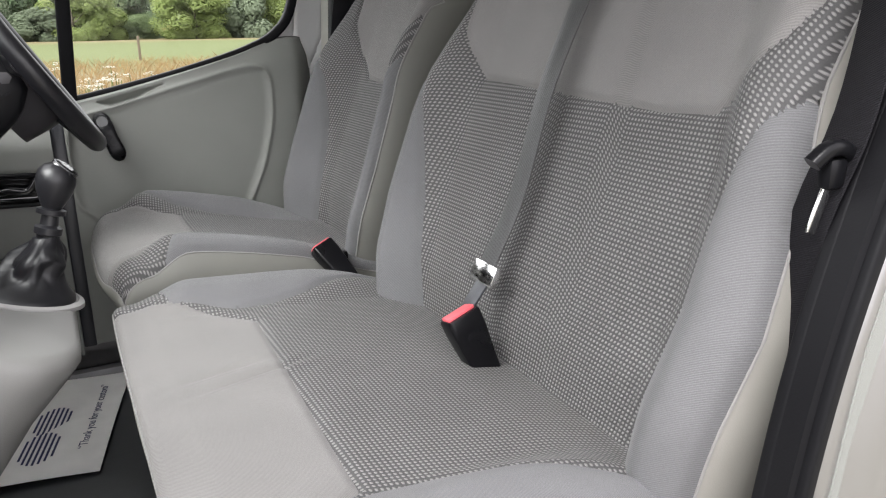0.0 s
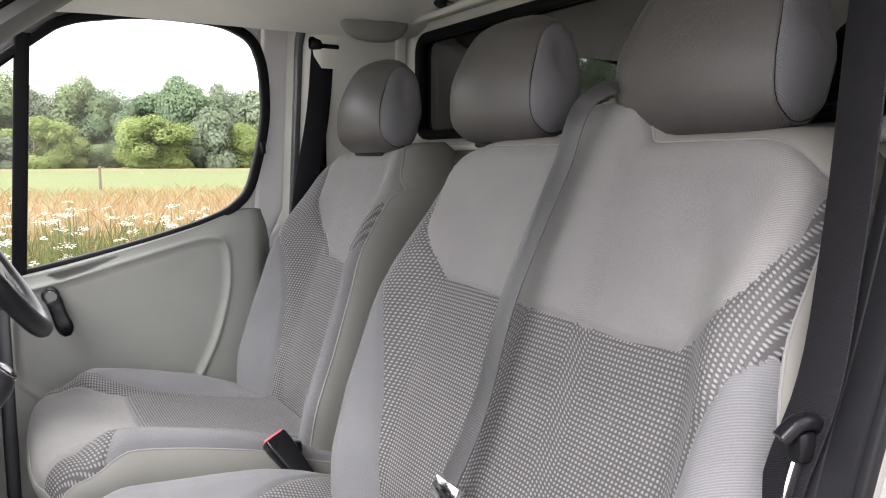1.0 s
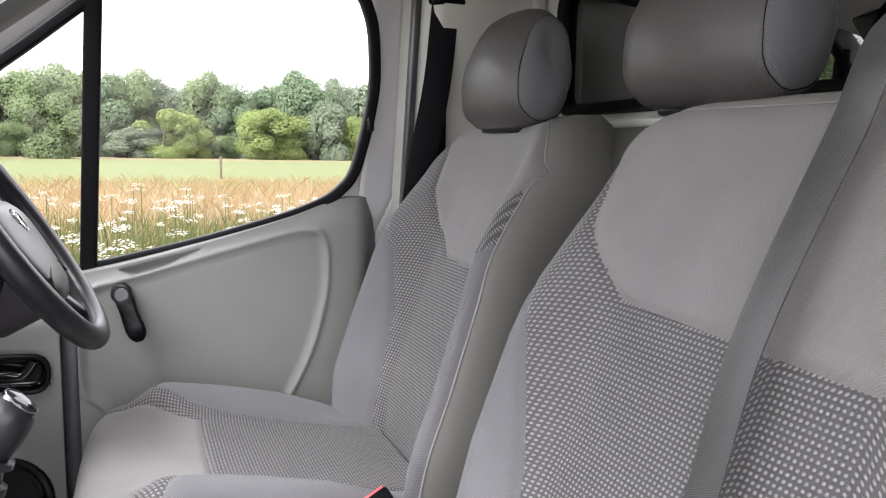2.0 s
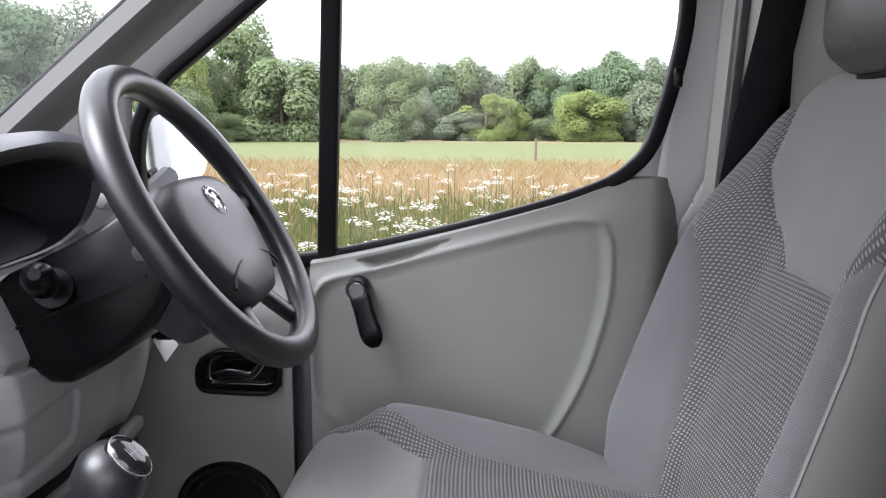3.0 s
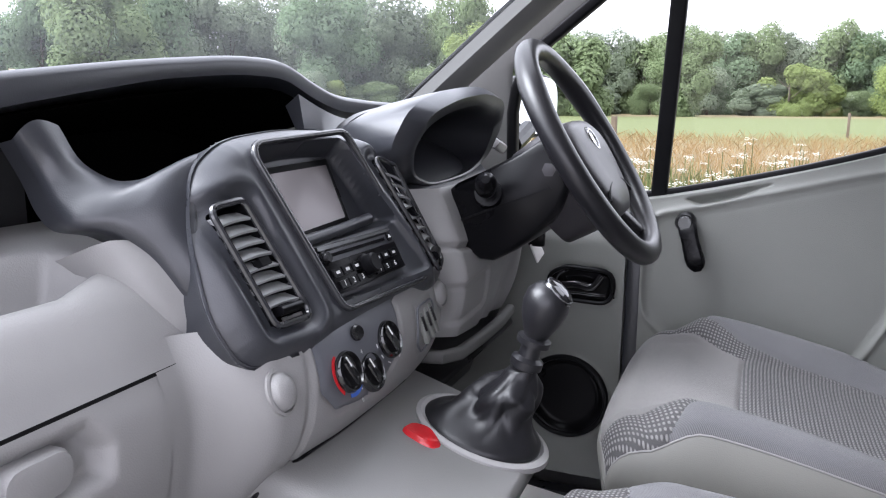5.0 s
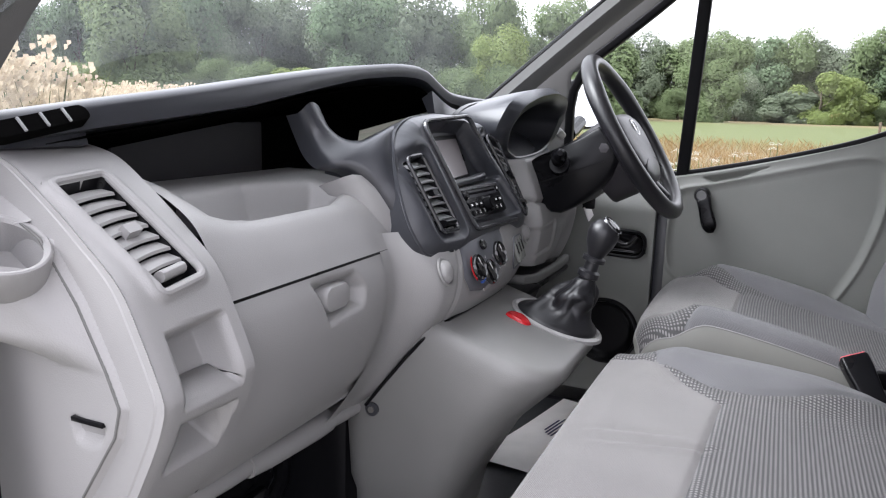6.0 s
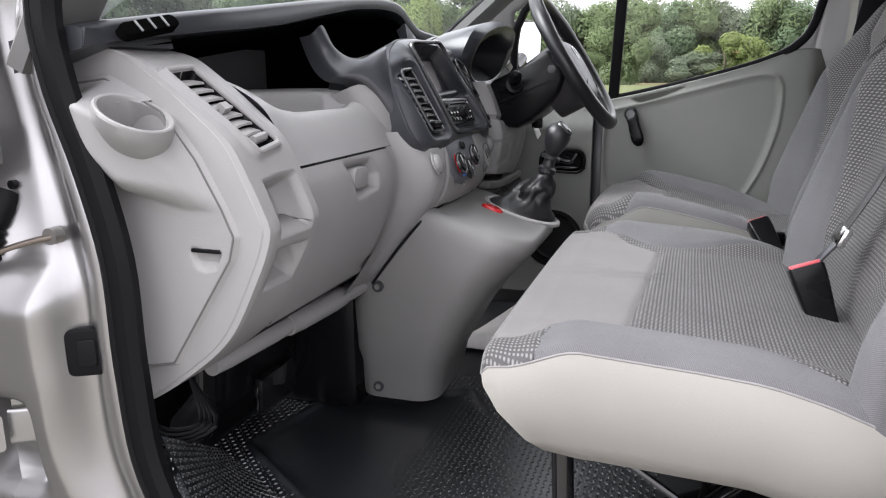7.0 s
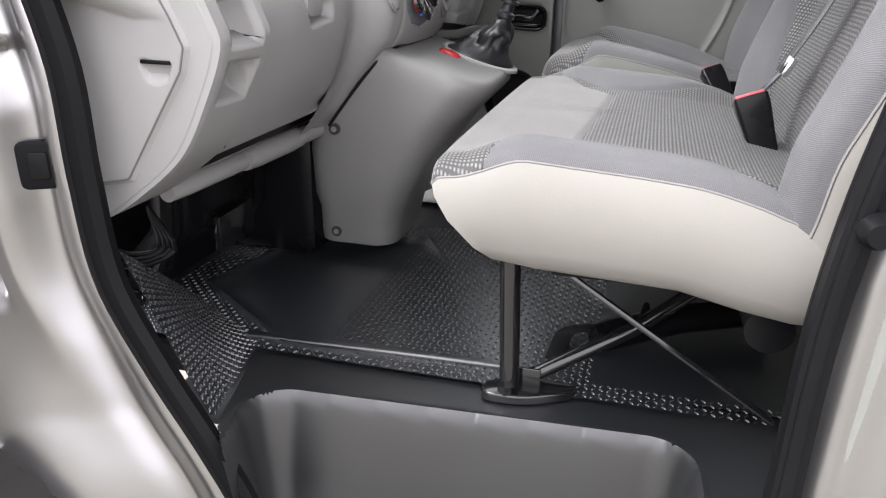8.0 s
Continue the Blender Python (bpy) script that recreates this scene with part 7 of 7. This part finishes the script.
    prof = smooth_poly([(0.20, -0.09), (0.30, -0.105), (0.33, -0.085), (0.333, 0.0), (0.33, 0.085), (0.30, 0.105), (0.20, 0.09)], 2)
    rings = []
    for i in range(96):
        a = 2 * math.pi * i / 96
        rings.append([tuple(c + Vector(((r - (0.007 if i % 3 == 0 and r > 0.325 else 0)) * math.cos(a), y, (r - (0.007 if i % 3 == 0 and r > 0.325 else 0)) * math.sin(a)))) for r, y in prof])
    rings.append(rings[0])
    v, f = loft(rings, True, False)
    mesh_of("tyre", v, f, TYRE, wheel, "black treaded tyre", sharp=25)
    v, f = loft(sweep([tuple(c + Vector((0, -0.085, 0))), tuple(c + Vector((0, -0.06, 0))), tuple(c + Vector((0, 0.07, 0)))], circle(0.205, 32), scale=[0.9, 1, 1]))
    mesh_of("rim", v, f, STEEL, wheel)


build_opening()


# ---- outside: field, flowers, trees ----
def mat_ground():
    m = bpy.data.materials.new("meadow")
    m.use_nodes = True
    nt = m.node_tree
    b = nt.nodes["Principled BSDF"]
    b.inputs["Roughness"].default_value = 0.95
    g = nt.nodes.new("ShaderNodeNewGeometry")
    sep = nt.nodes.new("ShaderNodeSeparateXYZ")
    nt.links.new(g.outputs["Position"], sep.inputs[0])
    n = nt.nodes.new("ShaderNodeTexNoise")
    n.inputs["Scale"].default_value, n.inputs["Detail"].default_value = 0.09, 8
    nt.links.new(g.outputs["Position"], n.inputs["Vector"])
    far = node_math(nt, "ADD", sep.outputs[1], node_math(nt, "MULTIPLY", n.outputs[0], 30.0))
    ramp = nt.nodes.new("ShaderNodeValToRGB")
    e = ramp.color_ramp.elements
    stops = ((0.0, (0.26, 0.25, 0.23)), (0.11, (0.26, 0.25, 0.215)), (0.125, (0.15, 0.16, 0.06)), (0.16, (0.175, 0.138, 0.066)), (0.25, (0.18, 0.142, 0.066)), (0.33, (0.098, 0.118, 0.024)), (0.72, (0.095, 0.116, 0.024)), (0.84, (0.18, 0.14, 0.058)), (1.0, (0.19, 0.145, 0.06)))
    e[0].position, e[0].color = stops[0][0], (*stops[0][1], 1)
    e[1].position, e[1].color = stops[-1][0], (*stops[-1][1], 1)
    for p, c in stops[1:-1]:
        k = e.new(p)
        k.color = (*c, 1)
    nt.links.new(node_math(nt, "DIVIDE", far, 165.0), ramp.inputs[0])
    n2 = nt.nodes.new("ShaderNodeTexNoise")
    n2.inputs["Scale"].default_value, n2.inputs["Detail"].default_value = 3.0, 10
    nt.links.new(g.outputs["Position"], n2.inputs["Vector"])
    sc = nt.nodes.new("ShaderNodeVectorMath")
    sc.operation = "SCALE"
    nt.links.new(ramp.outputs[0], sc.inputs[0])
    nt.links.new(node_math(nt, "MULTIPLY_ADD", n2.outputs[0], 0.7, 0.38), sc.inputs["Scale"])
    nt.links.new(sc.outputs[0], b.inputs["Base Color"])
    return m


def mat_leaf(name, color, vary=0.35):
    m = bpy.data.materials.new(name)
    m.use_nodes = True
    nt = m.node_tree
    b = nt.nodes["Principled BSDF"]
    b.inputs["Roughness"].default_value = 0.85
    b.inputs["Specular IOR Level"].default_value = 0.15
    g = nt.nodes.new("ShaderNodeNewGeometry")
    sc = nt.nodes.new("ShaderNodeVectorMath")
    sc.operation = "SCALE"
    sc.inputs[0].default_value = color
    nt.links.new(node_math(nt, "MULTIPLY_ADD", g.outputs["Random Per Island"], 2 * vary, 1 - vary), sc.inputs["Scale"])
    nt.links.new(sc.outputs[0], b.inputs["Base Color"])
    tl, mx = nt.nodes.new("ShaderNodeBsdfTranslucent"), nt.nodes.new("ShaderNodeMixShader")
    mx.inputs[0].default_value = 0.45
    nt.links.new(sc.outputs[0], tl.inputs[0])
    nt.links.new(b.outputs[0], mx.inputs[1])
    nt.links.new(tl.outputs[0], mx.inputs[2])
    nt.links.new(mx.outputs[0], nt.nodes["Material Output"].inputs[0])
    return m


GROUND = mat_ground()
BARK = mat("bark", (0.09, 0.075, 0.055), 0.9, bump=0.6, size=0.05)
# leaf tones are paled for the haze of distance, the grey most of all
LEAVES = [mat_leaf("leaves_dark", (0.15, 0.205, 0.12), 0.18), mat_leaf("leaves_mid", (0.168, 0.215, 0.108), 0.18), mat_leaf("leaves_light", (0.215, 0.265, 0.095), 0.18), mat_leaf("leaves_haze_grey", (0.18, 0.215, 0.145), 0.18)]
STRAW = mat_leaf("dry_grass", (0.275, 0.185, 0.09), 0.18)
STEM = mat_leaf("green_stems", (0.10, 0.12, 0.045))
PETAL = mat_leaf("white_umbels", (0.62, 0.62, 0.56), 0.12)
PLUME = mat_leaf("cream_plumes", (0.55, 0.46, 0.34), 0.2)
POST = mat("weathered_post", (0.10, 0.075, 0.05), 0.9, bump=0.5, size=0.02)

ground = thing("ground", "flat meadow of dry and green grass", "ground", kind="structure")
mesh_of("ground_sheet", [(-900, -900, 0), (900, -900, 0), (900, 900, 0), (-900, 900, 0)], [(0, 1, 2, 3)], GROUND, ground)


def crown_mesh(rng, w, h, n, leaf):
    """A crown of leaf clumps: lobes of quads, uneven and with gaps."""
    lobes = []
    for i in range(int(11 + w)):
        a, r = rng.uniform(0, 2 * math.pi), w * 0.5 * math.sqrt(rng.uniform(0.02, 0.75))
        zz = rng.uniform(0.12, 0.86)
        lim = math.sin(math.pi * (0.15 + 0.8 * zz)) ** 0.6
        lobes.append((r * lim * math.cos(a), r * lim * math.sin(a), h * zz, w * rng.uniform(0.14, 0.24)))
    verts, faces, normals = [], [], []
    for i in range(n):
        cx, cy, cz, cr = lobes[rng.randrange(len(lobes))]
        d = Vector((rng.gauss(0, 1), rng.gauss(0, 1), rng.gauss(0, 1))).normalized()
        p = Vector((cx, cy, cz)) + d * cr * rng.uniform(0.62, 1.08)
        if p.z < 0.02 * h:
            continue
        s = leaf * rng.uniform(0.6, 1.5)
        nrm = (d + Vector((rng.gauss(0, 0.24), rng.gauss(0, 0.24), rng.gauss(0.4, 0.24)))).normalized()
        t = nrm.orthogonal().normalized()
        t.rotate(Matrix.Rotation(rng.uniform(0, 6.28), 3, nrm))
        u = nrm.cross(t)
        k = len(verts)
        verts += [p + t * s, p - t * s * 0.6 + u * s * 0.8 + nrm * s * 0.2, p - t * s * 0.6 - u * s * 0.8]
        faces.append((k, k + 1, k + 2))
        # rounded clumps: leaves share the way their clump faces
        out = Vector((p.x / w, p.y / w, (p.z - 0.45 * h) / h))
        soft = (d * 0.45 + out * 0.8 + Vector((0, 0, 0.55))).normalized()
        normals += [tuple(soft)] * 3
    me = bpy.data.meshes.new("crown")
    me.from_pydata([tuple(q) for q in verts], [], faces)
    me.polygons.foreach_set("use_smooth", [True] * len(faces))
    me.normals_split_custom_set(normals)
    return me


rng = random.Random(7)
CROWNS = [(crown_mesh(rng, w, h, 25000, 0.165), w, h) for w, h in ((11, 13), (9, 12), (12, 11), (8, 9), (10, 14), (7, 7))]
TRUNKS = []
for q in range(2):
    bm = bmesh.new()
    rings = []
    path = spline([(0, 0, 0), (0.15, 0.1, 2.0), (-0.1, 0.2, 4.5), (0.1, 0, 8.0)], 10)
    v, f = loft(sweep(path, circle(0.35, 8), (0, 1, 0), scale=np.linspace(1, 0.25, 10)))
    n0 = len(v)
    for a in range(6):
        ang = a * 1.1 + q
        z0 = 2.2 + 0.8 * a
        lp = [(0, 0, z0), (1.2 * math.cos(ang), 1.2 * math.sin(ang), z0 + 1.0), (2.6 * math.cos(ang), 2.6 * math.sin(ang), z0 + 2.6)]
        v2, f2 = loft(sweep(lp, circle(0.12, 6), (0.3, 0.2, 1), scale=[1, 0.7, 0.25]))
        k = len(v)
        v = list(v) + list(v2)
        f = list(f) + [tuple(i + k for i in ff) for ff in f2]
    me = bpy.data.meshes.new("trunk")
    me.from_pydata([tuple(map(float, p)) for p in v], [], f)
    me.materials.append(BARK)
    TRUNKS.append(me)
LEAF_MESH = {}


def tree(x, y, w, h, hue, kind, label="broad-leaved tree in full leaf at the field's edge", group="trees along the field"):
    kind = min((kind, kind + 2, kind + 3), key=lambda q: abs(math.log(w / h * CROWNS[q % len(CROWNS)][2] / CROWNS[q % len(CROWNS)][1])))
    me, w0, h0 = CROWNS[kind % len(CROWNS)]
    key = (kind % len(CROWNS), hue)
    if key not in LEAF_MESH:
        LEAF_MESH[key] = me.copy()
        LEAF_MESH[key].materials.append(LEAVES[hue])
    t = thing("tree", label, "tree", group)
    t.location, t.rotation_euler = (x, y, 0), (0, 0, rng.uniform(0, 6.28))
    c = new("crown", LEAF_MESH[key])
    c.parent, c.scale, c.location = t, (w / w0, w / w0, h / h0), (0, 0, -0.05 * h)
    k = new("trunk", TRUNKS[kind % 2])
    k.parent, k.scale = t, (0.8, 0.8, h / 13)


def place(az, d):
    """Ground point at an azimuth (degrees from straight across, plus towards the rear) seen from the cab."""
    a = radians(az)
    return 0.4 + d * math.sin(a), -0.3 + d * math.cos(a)


for i in range(46):
    az = -62 + 108 * i / 45 + rng.uniform(-0.7, 0.7)
    d = rng.uniform(150, 166) if az > -14 else rng.uniform(120, 138)
    h = rng.uniform(15.5, 19) if az > -14 else rng.uniform(18, 23.5)
    x, y = place(az, d)
    # the far row takes more grey: haze put in the leaf colour
    tree(x, y, rng.uniform(11, 15), h, rng.choice((0, 1, 3, 3)), rng.randrange(5))
for i in range(34):
    az = -62 + 108 * i / 33 + rng.uniform(-1.2, 1.2)
    d = rng.uniform(138, 147) if az > -14 else rng.uniform(104, 116)
    x, y = place(az, d)
    tree(x, y, rng.uniform(6, 10), rng.uniform(4, 9), rng.choice((1, 1, 2, 3)), rng.randrange(6), "smaller leafy tree in front of the wood")
for az, d, w, h, hue in ((2.2, 136, 9, 9.0, 2), (10.0, 134, 12, 9.5, 2), (14.0, 138, 9, 10.5, 3), (19.6, 132, 5.5, 4.6, 2), (22.5, 133, 5, 4.2, 2), (-4.4, 120, 10, 14, 1), (-13.0, 118, 13, 12.5, 1), (-20, 108, 9, 13, 2), (-35.0, 95, 9, 6, 2), (-31, 112, 13, 19, 0), (-46, 104, 14, 20, 1)):
    x, y = place(az, d)
    tree(x, y, w, h, hue, rng.randrange(6), "rounded yellow-green tree standing out before the wood")


def stuff(name, label, category, verts, faces, material):
    me = bpy.data.meshes.new(name)
    me.from_pydata([tuple(q) for q in verts], [], faces)
    me.materials.append(material)
    return tagged(new(name, me), label, category, kind="stuff")


uv, uf = [], []
for i in range(36000):
    x, y = place(rng.uniform(-66, 50), rng.uniform(168, 178))
    zt = 13.0 + 2.2 * math.sin(0.13 * x + 0.09 * y) + 1.4 * math.sin(0.31 * x - 0.2 * y)
    p, sz = Vector((x, y, zt * math.sqrt(rng.uniform(0, 1)))), rng.uniform(0.35, 0.8)
    n = Vector((rng.gauss(0, 0.5), rng.gauss(-0.8, 0.4), rng.gauss(0.5, 0.4))).normalized()
    t = n.orthogonal().normalized()
    u = n.cross(t)
    k = len(uv)
    uv += [p + t * sz, p + u * sz * 0.7, p - t * sz, p - u * sz * 0.7]
    uf.append((k, k + 1, k + 2, k + 3))
stuff("undergrowth", "grey-green leafy undergrowth filling the wood behind the trees", "undergrowth", [tuple(q) for q in uv], uf, LEAVES[3])


def blades(n, zone, h, w, lean):
    verts, faces = [], []
    for _ in range(n):
        x, y = zone()
        a, hh = rng.uniform(0, 6.28), h * rng.uniform(0.5, 1.2)
        dx, dy = w * math.cos(a), w * math.sin(a)
        lx, ly = rng.gauss(0, lean) * hh, rng.gauss(0, lean) * hh
        k = len(verts)
        verts += [(x - dx, y - dy, 0), (x + dx, y + dy, 0), (x + lx * 0.5 + dx * 0.6, y + ly * 0.5 + dy * 0.6, hh * 0.6), (x + lx, y + ly, hh), (x + lx * 0.5 - dx * 0.6, y + ly * 0.5 - dy * 0.6, hh * 0.6)]
        faces.append((k, k + 1, k + 2, k + 3, k + 4))
    return verts, faces


def strip_zone(y0, y1, power=1.0):
    def z():
        y = y0 + (y1 - y0) * rng.random() ** power
        return rng.uniform(-0.9 * y - 2, 0.62 * y + 2), y
    return z


v, f = blades(36000, strip_zone(6.5, 38, 1.2), 0.42, 0.008, 0.55)
stuff("dry_grass", "tall dry straw-coloured grass", "grass", v, f, STRAW)
v, f = blades(14000, strip_zone(4.2, 13, 1.0), 0.62, 0.009, 0.25)
stuff("green_grass", "green grass and weed stems beside the van", "grass", v, f, STEM)
uv_, uf = [], []
clumps = [(rng.uniform(-0.6, 0.45), rng.uniform(4.8, 10.5), rng.uniform(0.6, 0.95)) for _ in range(34)]
for _ in range(430):
    cx, cy, cz = clumps[int(len(clumps) * rng.random() ** 1.3)]
    y = cy + rng.gauss(0, 0.4)
    x = cx * cy + rng.gauss(0, 0.45)
    z, r = cz + rng.gauss(0, 0.08), rng.uniform(0.04, 0.10)
    for _ in range(26):
        a, q = rng.uniform(0, 6.28), r * math.sqrt(rng.random())
        c = Vector((x + q * math.cos(a), y + q * math.sin(a), z + rng.gauss(0, 0.010) - 0.25 * q * q / r))
        s = rng.uniform(0.008, 0.015)
        k = len(uv_)
        uv_ += [c + Vector((s, 0, 0)), c + Vector((0, s, 0.004)), c + Vector((-s, 0, 0)), c + Vector((0, -s, 0.004))]
        uf.append((k, k + 1, k + 2, k + 3))
    k = len(uv_)
stuff("umbel_flowers", "white flat-topped wild flowers", "wild flowers", uv_, uf, PETAL)
v, f = [], []
for i in range(0, len(uv_), 104):
    c = uv_[i]
    k = len(v)
    v += [(c.x - 0.006, c.y, 0), (c.x + 0.006, c.y, 0), (c.x + 0.004, c.y, c.z), (c.x - 0.004, c.y, c.z)]
    f.append((k, k + 1, k + 2, k + 3))
stuff("flower_stems", "thin green stems of the wild flowers", "stems", v, f, STEM)
for az, d, h in ((-9.5, 17, 1.25), (24.5, 17, 1.15), (6.0, 42, 1.2), (-24, 30, 1.2)):
    x, y = place(az, d)
    p = thing("fence_post", "weathered square wooden fence post in the grass", "fence post", "fence posts")
    rings = [[(x + a * k, y + b * k, z) for a, b in rounded(0.13, 0.13, 0.02, 3)] for z, k in ((0, 1), (h, 0.95), (h + 0.02, 0.8))]
    v, f = loft(rings)
    mesh_of("post_shaft", v, f, POST, p)
# cream plumes of tall reeds beyond the windscreen
for az, d, n, hh in ((-55.5, 9, 46, 1.5), (-46, 17, 40, 1.70), (-43.5, 20, 30, 1.70), (-49, 14, 30, 1.62), (-61, 7, 40, 1.85)):
    x, y = place(az, d)
    pv, pf = [], []
    for _ in range(n):
        cx, cy, z0 = x + rng.gauss(0, 0.055 * d), y + rng.gauss(0, 0.5), hh * rng.uniform(0.86, 1.06)
        for _ in range(70):
            t = rng.random()
            c = Vector((cx + rng.gauss(0, 0.07), cy + rng.gauss(0, 0.07), z0 - 0.42 * t))
            s = rng.uniform(0.012, 0.03)
            k = len(pv)
            pv += [c + Vector((s, 0, s)), c + Vector((0, s, 0)), c + Vector((-s, 0, -s)), c + Vector((0, -s, s))]
            pf.append((k, k + 1, k + 2, k + 3))
    stuff("reed_plumes", "cream seed heads of tall reeds", "reeds", pv, pf, PLUME)
    v, f = blades(220, lambda: (x + rng.gauss(0, 0.055 * d), y + rng.gauss(0, 0.5)), hh * 0.9, 0.012, 0.12)
    stuff("reed_stems", "green reed stems under the plumes", "reeds", v, f, STEM)
